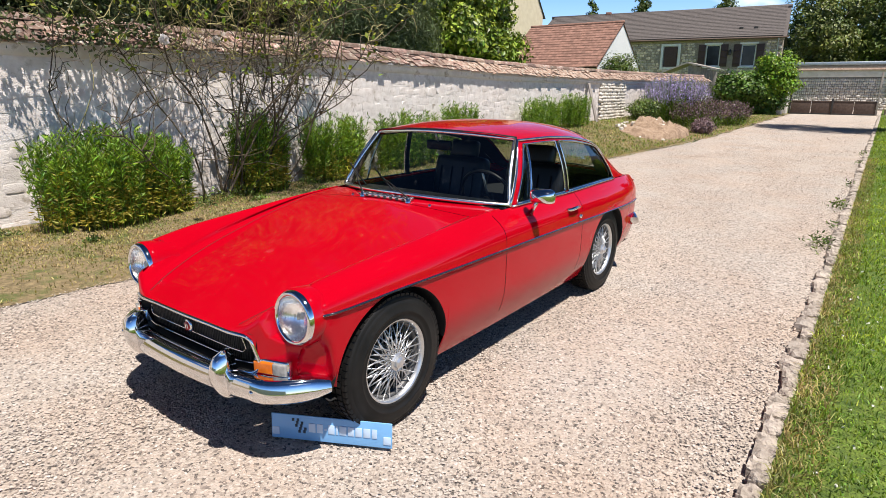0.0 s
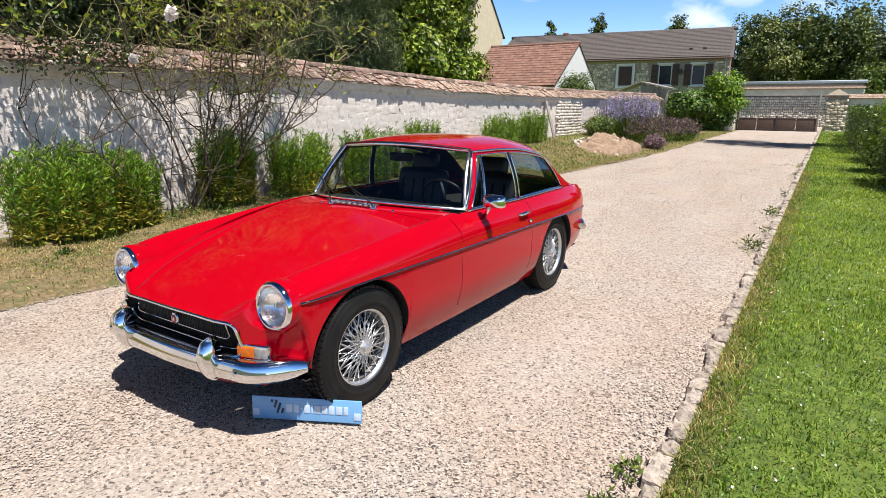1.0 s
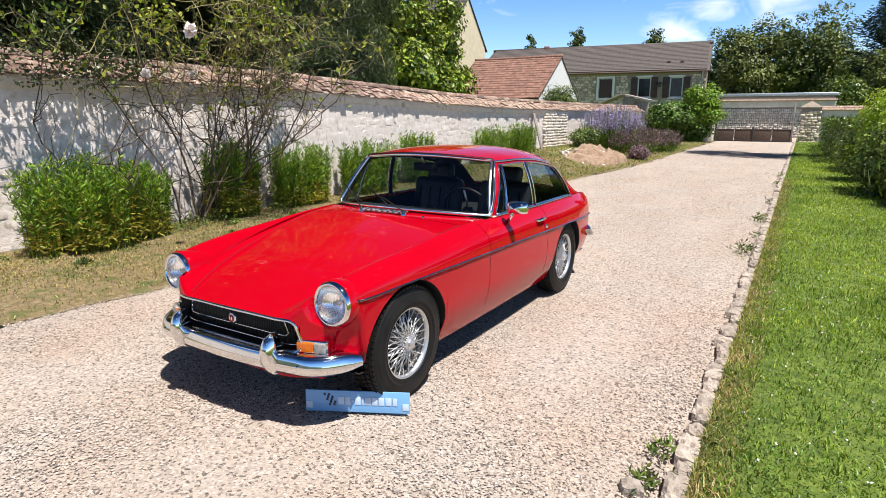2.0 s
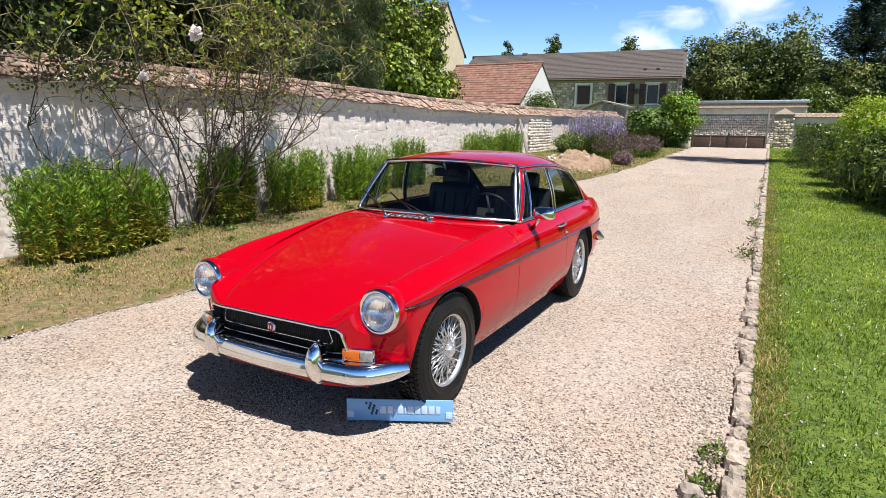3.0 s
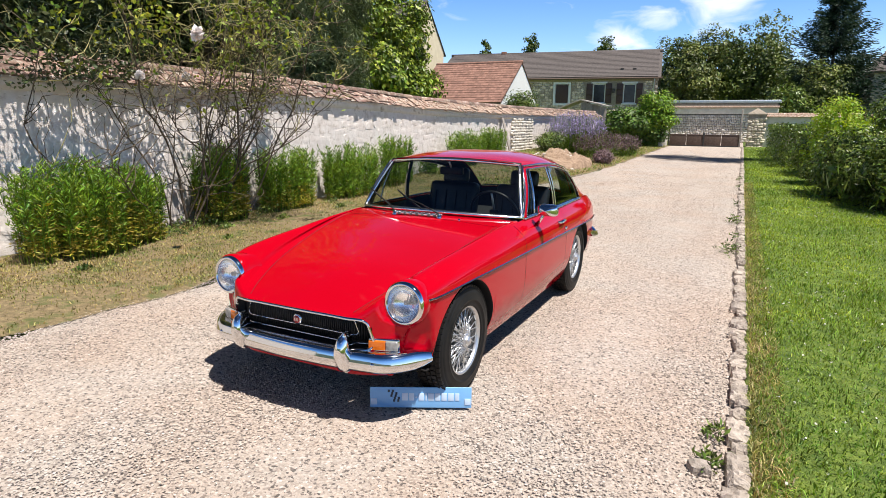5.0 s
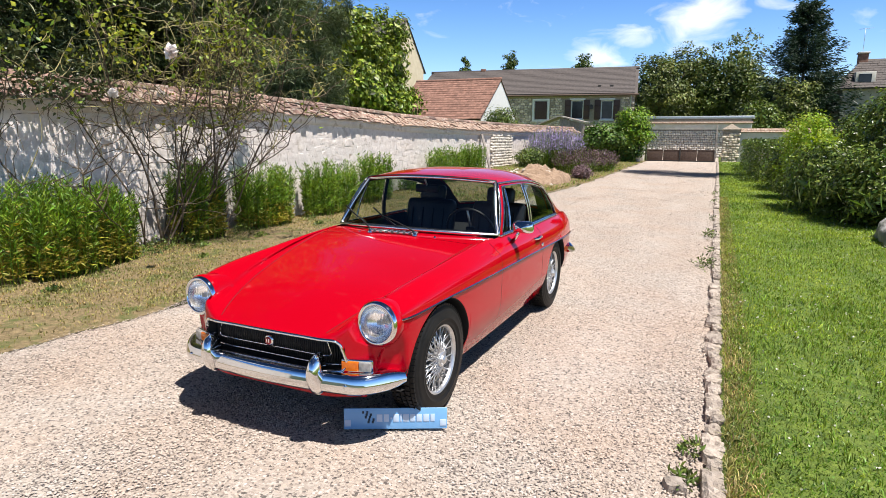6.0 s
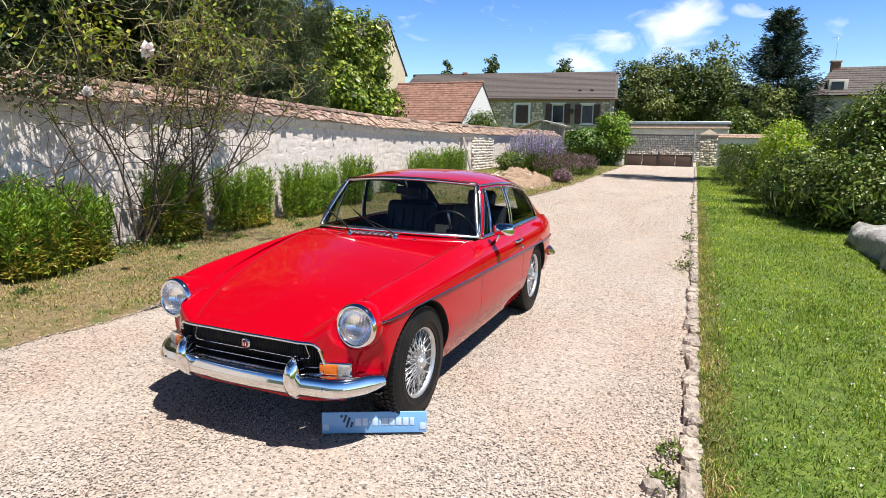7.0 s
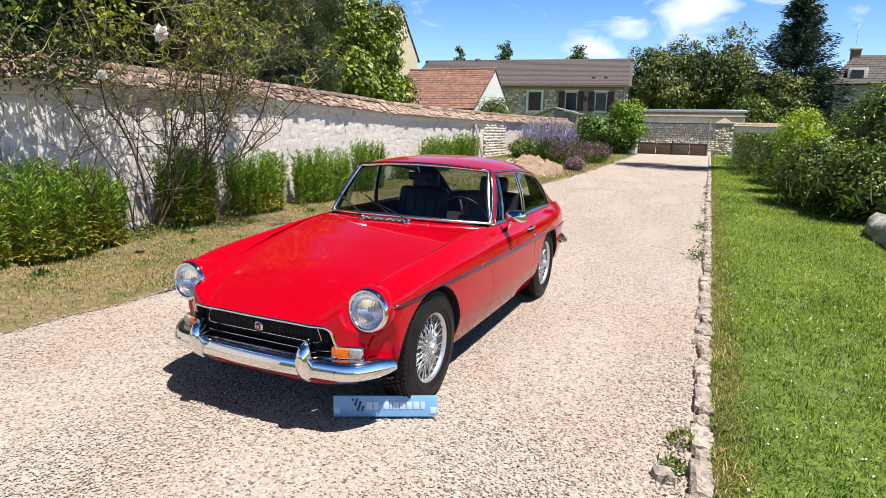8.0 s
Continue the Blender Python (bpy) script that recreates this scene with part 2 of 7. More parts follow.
lgb = lgn["Principled BSDF"]
lgb.inputs["Base Color"].default_value = (1.0, 1.0, 1.0, 1)
lgb.inputs["Transmission Weight"].default_value = 0.92
lgb.inputs["Roughness"].default_value = 0.06
lgb.inputs["IOR"].default_value = 1.18
lgt = lgn.new("ShaderNodeTexCoord")
lgw = lgn.new("ShaderNodeTexWave")
lgw.inputs["Scale"].default_value = 22.0
lgw.inputs["Distortion"].default_value = 0.4
lgp = lgn.new("ShaderNodeBump")
lgp.inputs["Strength"].default_value = 0.55
lgp.inputs["Distance"].default_value = 0.004
lgl.new(lgt.outputs["Object"], lgw.inputs["Vector"])
lgl.new(lgw.outputs["Fac"], lgp.inputs["Height"])
lgl.new(lgp.outputs["Normal"], lgb.inputs["Normal"])
AMBER = mat("amber_lens", (0.50, 0.10, 0.004), (0.62, 0.15, 0.008), scale=40, rough=0.12, bump=0.35, bscale=240, dist=0.002, coat=0.6)
CLEAR = mat("clear_lens", (0.20, 0.19, 0.18), (0.34, 0.33, 0.31), scale=40, rough=0.12, bump=0.35, bscale=240, dist=0.002, coat=0.6)
BRIGHT = mat("bright_trim", (0.78, 0.78, 0.78), (0.86, 0.86, 0.86), scale=6, rough=0.22, bump=0.02, bscale=200, metal=1.0, dist=0.001, rough_vary=0.05)
REDLENS = mat("red_lens", (0.35, 0.01, 0.01), (0.45, 0.015, 0.01), scale=40, rough=0.12, bump=0.3, bscale=240, dist=0.002, coat=0.6)
REFLECTOR = mat("lamp_reflector", (0.88, 0.88, 0.88), (0.94, 0.94, 0.93), scale=30, rough=0.20, bump=0.15, bscale=60, metal=1.0, dist=0.002)


# ---- the car: a red two-door coupe with wire wheels ----
FRONT, REAR = -1.155, 1.155          # axles, along the car
car = thing("car", (-0.532, -1.262, 0.010), "shiny red classic coupe with chrome bumpers and wire wheels", "car")

car.rotation_euler = (radians(0.5), 0, radians(-1.1))

Z_MID = spline([(-1.60, 0.556), (-1.45, 0.620), (-1.2, 0.700), (-0.9, 0.762), (-0.6, 0.812), (-0.42, 0.838), (-0.25, 0.852), (0.1, 0.85), (1.5, 0.84), (1.75, 0.80), (1.95, 0.72)])
X_BON = spline([(-1.60, 0.335), (-1.50, 0.38), (-1.3, 0.450), (-1.0, 0.520), (-0.7, 0.562), (-0.42, 0.588), (1.95, 0.588)])
Z_BON = spline([(-1.60, 0.556), (-1.50, 0.598), (-1.3, 0.662), (-1.0, 0.728), (-0.7, 0.780), (-0.42, 0.815), (-0.2, 0.826), (1.5, 0.82), (1.95, 0.72)])
Z_DIP = spline([(-1.60, 0.592), (-1.50, 0.640), (-1.3, 0.690), (-1.0, 0.745), (-0.7, 0.790), (-0.42, 0.818), (-0.2, 0.826), (1.5, 0.815), (1.95, 0.72)])
X_CROWN = spline([(-1.60, 0.575), (-1.4, 0.595), (-1.0, 0.618), (-0.5, 0.64), (0.0, 0.66), (0.6, 0.675), (1.2, 0.665), (1.6, 0.645), (1.95, 0.60)])
Z_CROWN = spline([(-1.60, 0.716), (-1.45, 0.745), (-1.2, 0.772), (-0.9, 0.792), (-0.5, 0.814), (-0.1, 0.822), (0.6, 0.810), (1.1, 0.806), (1.6, 0.792), (1.86, 0.772), (1.95, 0.735)])
X_WAIST = spline([(-1.60, 0.645), (-1.585, 0.667), (-1.56, 0.688), (-1.50, 0.708), (-1.4, 0.722), (-1.1, 0.742), (-0.6, 0.757), (0.2, 0.762), (1.0, 0.758), (1.4, 0.745), (1.7, 0.715), (1.87, 0.68), (1.95, 0.63)])
Z_WAIST = spline([(-1.60, 0.640), (-1.1, 0.652), (0.0, 0.640), (1.0, 0.615), (1.95, 0.580)])
Z_LOW = spline([(-1.60, 0.33), (-1.50, 0.31), (-1.40, 0.27), (-1.3, 0.22), (-0.75, 0.185), (0.8, 0.19), (1.5, 0.22), (1.7, 0.27), (1.95, 0.32)])
ARCH = ((FRONT, 0.340, 0.312), (REAR, 0.335, 0.300))


def nose(x, y):
    """The bonnet's front is bowed forward in the middle."""
    return y - 0.128 * ss(-0.9, -1.60, y) * (1 - ss(0.30, 0.66, abs(x))) + 0.036 * ss(-1.15, -1.60, y) * (1 - ss(0.655, 0.715, abs(x)))


def side_x(y, z):
    """Half width of the flank below the waist."""
    w, zw = X_WAIST(y), Z_WAIST(y)
    t = max(0.0, (zw - z) / (zw - 0.19))
    corner = 0.060 * ss(-1.49, -1.60, y) * ss(0.58, 0.44, z)
    return w - corner - 0.012 * t - 0.075 * max(0.0, (t - 0.45) / 0.55) ** 1.8


def bottom(y):
    z = Z_LOW(y)
    for yc, r, zc in ARCH:
        if abs(y - yc) < r:
            z = max(z, zc + math.sqrt(r * r - (y - yc) ** 2))
    return z


N_BON, N_DIP, N_CRN, N_WST, N_SIDE = 8, 4, 5, 6, 14


def catmull(p0, p1, p2, p3, t):
    return tuple(0.5 * (2 * b + (c - a) * t + (2 * a - 5 * b + 4 * c - d) * t * t + (3 * b - a - 3 * c + d) * t ** 3) for a, b, c, d in zip(p0, p1, p2, p3))


def section(y):
    """Half of the body's cross-section, from the middle of the top to the lower edge, as (x, z)."""
    xb, xc, xw = X_BON(y), X_CROWN(y), X_WAIST(y)
    zw, zc = Z_WAIST(y), Z_CROWN(y)
    dip = (xb + 0.5 * (xc - xb), Z_DIP(y) + 0.25 * max(0, zc - Z_DIP(y)))
    key = [(-xb, Z_BON(y)), (0, Z_MID(y)), (xb, Z_BON(y)), dip, (xc, zc), (xc + 0.82 * (xw - xc), zw + 0.55 * (zc - zw)), (xw, zw), (side_x(y, zw - 0.1), zw - 0.1)]
    out = []
    for k, n in ((1, N_BON), (2, N_DIP), (3, N_CRN), (4, N_WST), (5, N_WST)):
        for i in range(n):
            out.append(catmull(key[k - 1], key[k], key[k + 1], key[k + 2], i / n))
    zb = bottom(y)
    for i in range(N_SIDE + 1):
        z = zw + (zb - zw) * i / N_SIDE
        out.append((side_x(y, z), z))
    return out


I_BON = N_BON                              # index of the bonnet's shut line in a section
I_CROWN = N_BON + N_DIP + N_CRN
I_WAIST = I_CROWN + 2 * N_WST
BON_0, BON_1 = -1.588, -0.415               # bonnet, from front to rear
DOOR_0, DOOR_1 = -0.305, 0.655             # door, from front to rear
CABIN_0, CABIN_1 = -0.20, 1.42
TAIL = 1.95

stations = set()
for a, b, n in ((-1.60, -1.50, 18), (-1.50, -0.80, 20), (-0.80, 0.82, 34), (0.82, 1.49, 20), (1.49, TAIL, 20)):
    for i in range(n + 1):
        stations.add(round(a + (b - a) * i / n, 4))
for yc, r, zc in ARCH:
    for i in range(33):
        stations.add(round(yc + r * 0.9995 * math.cos(math.pi * i / 32), 4))
    stations |= {round(yc - r - 0.002, 4), round(yc + r + 0.002, 4)}
for e in (BON_0, BON_1, DOOR_0, DOOR_1):
    stations = {s for s in stations if abs(s - e) > 0.008}
    stations |= {round(e - 0.0025, 4), round(e + 0.0025, 4)}
stations |= {CABIN_0, CABIN_1}
stations = sorted(stations)
SEC = {y: section(y) for y in stations}


LAMP = (0.582, -1.578, 0.620)          # middle of a headlamp


def lamp_well(x, z):
    """How far the panel is set back behind a headlamp."""
    return 0.13 * ss(0.113, 0.092, math.hypot(x - LAMP[0], z - LAMP[2]))



def shell(side, keep, inset=0.0):
    """The body's faces that keep(i, y0, y1) chooses, on one side (1 or -1)."""
    vid, vs, fs = {}, [], []

    def vert(y, i):
        if (y, i) not in vid:
            vid[(y, i)] = len(vs)
            x, z = SEC[y][i]
            if inset:
                a, b = SEC[y][max(i - 1, 0)], SEC[y][min(i + 1, len(SEC[y]) - 1)]
                dx, dz = b[0] - a[0], b[1] - a[1]
                q = math.hypot(dx, dz) or 1
                x, z = x + dz / q * inset, z - dx / q * inset
            vs.append((side * x, nose(x, y) + lamp_well(x, z) * (1 - ss(-1.53, -1.47, y)), z))
        return vid[(y, i)]

    m = len(SEC[stations[0]])
    for y0, y1 in zip(stations, stations[1:]):
        for i in range(m - 1):
            if keep(i, y0, y1):
                q = (vert(y0, i), vert(y0, i + 1), vert(y1, i + 1), vert(y1, i))
                fs.append(q if side < 0 else q[::-1])
    return vs, fs


def in_bonnet(i, y0, y1):
    return i < I_BON and y1 < BON_1


def in_door(i, y0, y1):
    return i >= I_CROWN + 1 and y0 > DOOR_0 and y1 < DOOR_1 and y0 > -0.9


def gap(i, y0, y1):
    if abs(y0 + 0.0025 - BON_1) < 0.001:
        return i < I_BON
    if abs(y0 + 0.0025 - DOOR_0) < 0.001 or abs(y0 + 0.0025 - DOOR_1) < 0.001:
        return I_CROWN + 1 <= i < len(SEC[y0]) - 4
    return False


def open_cabin(i, y0, y1):
    return i < I_CROWN and y0 >= CABIN_0 - 0.001 and y1 <= CABIN_1 + 0.3


def in_body(i, y0, y1):
    return not (in_bonnet(i, y0, y1) or in_door(i, y0, y1) or gap(i, y0, y1) or open_cabin(i, y0, y1))


# front mask: columns across the nose, from its upper edge down behind the bumper
G_TOP, G_LOW, G_HALF = 0.538, 0.386, 0.452


def top_edge(x):
    s = SEC[stations[0]]
    for (xa, za), (xb, zb) in zip(s, s[1:I_WAIST + 1]):
        if xa <= x <= xb:
            return za + (zb - za) * (x - xa) / max(xb - xa, 1e-6)
    return s[I_WAIST][1]


def mask_point(x, z, zt, col=None):
    """How far forward the nose stands at (x, z); col: the column's own place where it has been drawn in."""
    c = x if col is None else col
    y = nose(x, -1.60)
    y -= 0.030 * math.sqrt(max(0.0, 1 - (1 - min(1.0, (zt - z) / 0.05)) ** 2)) * (1 - ss(0.46, 0.64, c))
    y += 0.035 * ss(0.42, 0.24, z) ** 1.5 * (1 - ss(0.50, 0.635, c))
    return y


mask_rows = []
cols = [G_HALF * i / 10 for i in range(11)] + [G_HALF + (0.645 - G_HALF) * i / 24 for i in range(1, 25)]
for x in cols:
    zt = top_edge(x)
    g_top = min(G_TOP, zt - 0.004)
    zs = [zt + (g_top - zt) * (i / 5) ** 1.2 for i in range(5)] + [g_top + (G_LOW - g_top) * i / 14 for i in range(14)] + [G_LOW + (0.238 - G_LOW) * i / 6 for i in range(7)]
    row = []
    for z in zs:
        xf = x * (1 - (1 - side_x(-1.60, z) / 0.645) * ss(0.45, 0.645, x))
        row.append((xf, mask_point(xf, z, zt, x) + lamp_well(xf, z), z))
    mask_rows.append(row)


def mask(side):
    vs = [(side * x, y, z) for r in mask_rows for x, y, z in r]
    nv, fs = len(mask_rows[0]), []
    for i in range(len(mask_rows) - 1):
        for j in range(nv - 1):
            if i < 10 and 5 <= j < 19:
                continue
            q = (i * nv + j, i * nv + j + 1, (i + 1) * nv + j + 1, (i + 1) * nv + j)
            fs.append(q if side > 0 else q[::-1])
    return vs, fs


def tail_cap():
    """The upright tail panel."""
    s = SEC[stations[-1]]
    rim = [(x, TAIL, z) for x, z in s] + [(-x, TAIL, z) for x, z in reversed(s)]
    rows = [rim, [(x * 0.93, TAIL + 0.03, 0.50 + (z - 0.50) * 0.9) for x, y, z in rim], [(x * 0.5, TAIL + 0.05, 0.50 + (z - 0.50) * 0.5) for x, y, z in rim], [(0, TAIL + 0.055, 0.5)] * len(rim)]
    v, f = grid(rows)
    return v, [q[::-1] for q in f]


def arch_lining(side, which):
    out = []
    for yc, r, zc in (ARCH[which],):
        rows = []
        for k in range(25):
            a = math.pi * (k / 24)
            y, z = yc + r * math.cos(a), max(zc + r * math.sin(a), 0.2)
            xo = side_x(min(max(y, -1.6), TAIL), max(z, 0.2))
            rows.append([(side * xo, y, z), (side * (xo - 0.012), y, z - 0.004), (side * (xo - 0.03), y, z + 0.012), (side * 0.42, y, z + 0.02), (side * 0.40, y * 0.3 + yc * 0.7, 0.35)])
        out.append(grid(rows))
    return merge(out)


def weld(vf, d=0.0016):
    """Joins corners that lie on one another, so that panels run on without a crease."""
    bm = bmesh.new()
    vs = [bm.verts.new(v) for v in vf[0]]
    for q in vf[1]:
        if len(set(q)) > 2:
            try:
                bm.faces.new([vs[i] for i in q])
            except ValueError:
                pass
    bmesh.ops.remove_doubles(bm, verts=bm.verts[:], dist=d)
    bm.verts.index_update()
    out = [tuple(v.co) for v in bm.verts], [tuple(v.index for v in f.verts) for f in bm.faces]
    bm.free()
    return out


body = part("body", weld(merge([shell(1, in_body), shell(-1, in_body), mask(1), mask(-1), tail_cap()])), RED, car, "glossy red painted body")
bonnet = part("bonnet", weld(merge([shell(1, in_bonnet), shell(-1, in_bonnet)])), RED, car)
for s in (1, -1):
    part("door_gap", shell(s, lambda i, a, b: gap(i, a, b) and abs(a - DOOR_0) < 0.01, 0.010), DARK, car, "dark gap beside the door")
    part("door_gap", shell(s, lambda i, a, b: gap(i, a, b) and abs(a - DOOR_1) < 0.01, 0.010), DARK, car, "dark gap beside the door")
    part("bonnet_gap", shell(s, lambda i, a, b: gap(i, a, b) and abs(a - BON_1) < 0.01, 0.010), DARK, car, "dark gap behind the bonnet")
# dark strip under the bonnet's side edge
for s in (1, -1):
    door = part("door", shell(s, in_door), RED, car)
    seam = [(s * X_BON(y), nose(X_BON(y), y), Z_BON(y) + 0.0005) for y in stations if BON_0 < y < BON_1]
    part("bonnet_seam", tube(seam, 0.0014, 5), DARK, car, "dark shut line beside the bonnet")
    part("wheel_arch", arch_lining(s, 0), DARK, car, "black wheel arch lining")
    part("wheel_arch", arch_lining(s, 1), DARK, car, "black wheel arch lining")
    line = [(s * (X_WAIST(y) + 0.004), nose(X_WAIST(y), y), Z_WAIST(y)) for y in np.linspace(-1.555, 1.90, 60)]
    part("side_trim", tube(line, 0.0065, 6, flat=0.9), CHROME, car, "thin chrome strip along the flank")
    cap_line = [(p[0] + s * 0.0045, p[1], p[2]) for p in line]
    part("trim_insert", tube(cap_line, 0.0026, 5), BLACK, car)

# floor and underside
under = [[(x, y, 0.20 + (0.05 if abs(y) > 0.8 else 0)) for x in (-0.66, -0.4, 0, 0.4, 0.66)] for y in (-1.5, -0.8, 0.8, 1.8)]
part("floor_pan", grid(under), DARK, car)
part("engine_bay", bbox(0, -1.12, 0.42, 0.76, 0.7, 0.26, 0.03), DARK, car)

# grille
grille = part("grille", grid([[(x, -1.625, z) for z in np.linspace(G_LOW - 0.02, G_TOP + 0.02, 4)] for x in np.linspace(-0.47, 0.47, 5)]), DARK, car, "recessed black grille")


def loop_path(hw_top, hw_low, zt, zl, r, yf, n=6, skew=0.0):
    pts = []
    for cx, cz, a0 in ((hw_top - r, zt - r, 0), (-hw_top + r, zt - r, 90), (-hw_low + r, zl + r, 180), (hw_low - r, zl + r, 270)):
        for k in range(n + 1):
            a = radians(a0 + 90 * k / n)
            pts.append((cx + r * math.cos(a), cz + r * math.sin(a)))
    dense = []
    for (xa, za), (xb, zb) in zip(pts, pts[1:] + pts[:1]):
        m = max(1, int(abs(xb - xa) / 0.06))
        dense += [(xa + (xb - xa) * i / m, za + (zb - za) * i / m) for i in range(m)]
    return [(x, yf(x, z), z) for x, z in dense]


def mask_y(x, z):
    return mask_point(abs(x), z, top_edge(abs(x)))


part("surround", tube(loop_path(0.440, 0.462, G_TOP + 0.003, G_LOW - 0.002, 0.045, lambda x, z: mask_y(x, z) - 0.004), 0.0085, 8, closed=True), CHROME, grille, "chrome grille surround")
fill = []
for s in (1, -1):
    for cx, cz, hx, hz, a0 in ((0.440 - 0.045, G_TOP + 0.003 - 0.045, 0.458, G_TOP + 0.006, 0), (0.462 - 0.045, G_LOW - 0.002 + 0.045, 0.466, G_LOW - 0.008, 270)):
        arc = [(cx + 0.045 * math.cos(radians(a0 + 15 * k)), cz + 0.045 * math.sin(radians(a0 + 15 * k))) for k in range(7)]
        arc = ([(arc[0][0], cz - 0.03)] + arc) if a0 == 0 else (arc + [(arc[-1][0], cz + 0.03)])
        pts = [(hx, hz)] + arc
        ring = [(s * x, mask_y(x, z) - 0.001, z) for x, z in pts]
        fill.append((ring, [((0, k, k + 1) if s > 0 else (0, k + 1, k)) for k in range(1, len(ring) - 1)]))
for corner in fill:
    part("nose_corner", corner, RED, grille)
rec = [(x, y, z) for x, y, z in loop_path(0.452, 0.474, G_TOP + 0.012, G_LOW - 0.01, 0.03, mask_y)]
part("recess", grid([rec, [(x * 0.94, -1.63, 0.461 + (z - 0.461) * 0.8) for x, y, z in rec]], close_v=True), BLACK, grille)
part("inner_frame", tube(loop_path(0.352, 0.365, 0.523, 0.446, 0.02, lambda x, z: mask_y(x, z) + 0.045), 0.0035, 6, closed=True), CHROME, grille, "thin bright inner frame")
slats = [bbox(x, mask_y(x, 0.5) + 0.062, 0.477, 0.006, 0.02, 0.135, 0.0) for x in np.linspace(-0.40, 0.40, 65)]
part("slats", merge(slats), BLACK, grille, "fine black vertical slats")
part("lower_bar", tube([(x, mask_y(x, 0.41) + 0.035, 0.408) for x in np.linspace(-0.43, 0.43, 15)], 0.004, 5), CHROME, grille)
badge_y = mask_y(0, 0.49) + 0.03
bd = lathe([(0.0, 0.010), (0.022, 0.010), (0.030, 0.006), (0.032, 0.0), (0.0, -0.01)], 8)
part("badge", moved(bd, Matrix.Translation((0, badge_y, 0.481)) @ Matrix.Rotation(radians(-90), 4, "Z") @ Matrix.Rotation(radians(22.5), 4, "X")), CHROME, grille, "small octagonal chrome badge")
BADGE_RED = mat("badge_red", (0.35, 0.02, 0.02), (0.45, 0.03, 0.03), rough=0.3, bump=0)
bd2 = lathe([(0.0, 0.0125), (0.021, 0.012), (0.022, 0.009)], 8)
part("badge_field", moved(bd2, Matrix.Translation((0, badge_y, 0.481)) @ Matrix.Rotation(radians(-90), 4, "Z") @ Matrix.Rotation(radians(22.5), 4, "X")), BADGE_RED, grille)
for dx in (-0.007, 0.007):
    part("badge_bar", bbox(dx, badge_y - 0.0135, 0.481, 0.006, 0.003, 0.020, 0.0008), CHROME, grille)


# bumpers: a rolled blade swept along a plan curve
def bumper_path(x):
    return -1.766 + 0.06 * (x / 0.6) ** 2 + 0.23 * max(0.0, (abs(x) - 0.50) / 0.22) ** 2.0


def blade(path, zc, h=0.050, flip=1):
    prof = [(0.055, h * 0.80), (0.012, h), (-0.006, h * 0.97), (-0.018, h * 0.72), (-0.021, h * 0.45), (-0.029, h * 0.1), (-0.030, -h * 0.25), (-0.023, -h * 0.7), (-0.008, -h * 0.97), (0.020, -h)]
    rows = []
    for i, (x, y) in enumerate(path):
        a, b = path[max(i - 1, 0)], path[min(i + 1, len(path) - 1)]
        tx, ty = b[0] - a[0], b[1] - a[1]
        q = math.hypot(tx, ty)
        nx, ny = -ty / q * flip, tx / q * flip
        k = 1.0 if 1 < i < len(path) - 2 else (0.55 if i in (0, len(path) - 1) else 0.88)
        rows.append([(x + nx * d, y + ny * d, zc + z * k) for d, z in prof])
    v, f = grid(rows)
    n = len(prof)
    back = grid([[r[0], r[-1]] for r in rows])
    return merge([(v, f), back, ([rows[0][k] for k in range(n)], [tuple(range(n))]), ([rows[-1][k] for k in range(n)], [tuple(range(n))])])


bump = part("front_bumper", blade([(x, bumper_path(x)) for x in np.linspace(-0.688, 0.688, 61)], 0.342), CHROME, car, "polished chrome bumper blade")


def overrider(h=0.205):
    rows = []
    for i in range(13):
        t = i / 12
        z = (t - 0.5) * h
        w = 0.044 * math.sin(math.pi * (0.13 + 0.80 * t)) ** 0.6 * (1.0 - 0.22 * t)
        d = 0.085 * (math.sin(math.pi * (0.10 + 0.80 * t)) ** 0.7) * (0.75 + 0.3 * t)
        if i in (0, 12):
            w, d = w * 0.5, d * 0.5
        rows.append([(w * math.copysign(abs(math.cos(a)) ** 0.7, math.cos(a)), -d * math.copysign(abs(math.sin(a)) ** 0.8, math.sin(a)) if math.sin(a) > 0 else 0.018, z) for a in [k * math.tau / 20 for k in range(20)]])
    v, f = grid(rows, close_v=True)
    n = 20
    f = [q[::-1] for q in f] + [tuple(range(n)), tuple(12 * n + k for k in reversed(range(n)))]
    return v, f


for s in (1, -1):
    part("overrider", moved(overrider(), Matrix.Translation((s * 0.340, bumper_path(0.340) + 0.006, 0.378))), CHROME, bump, "upright chrome overrider")
    for bx in (0.50, 0.66):
        part("bolt", moved(lathe([(0.0, 0.008), (0.009, 0.006), (0.011, 0.0)], 8), Matrix.Translation((s * bx, bumper_path(bx) - 0.027, 0.345)) @ Matrix.Rotation(radians(-90), 4, "Z")), CHROME, bump)

rear_path = [(x, 1.985 - 0.05 * (x / 0.6) ** 2 - 0.24 * max(0.0, (abs(x) - 0.55) / 0.22) ** 2.0) for x in np.linspace(-0.745, 0.745, 51)]
part("rear_bumper", blade(rear_path, 0.43, flip=-1), CHROME, car, "polished chrome rear bumper")

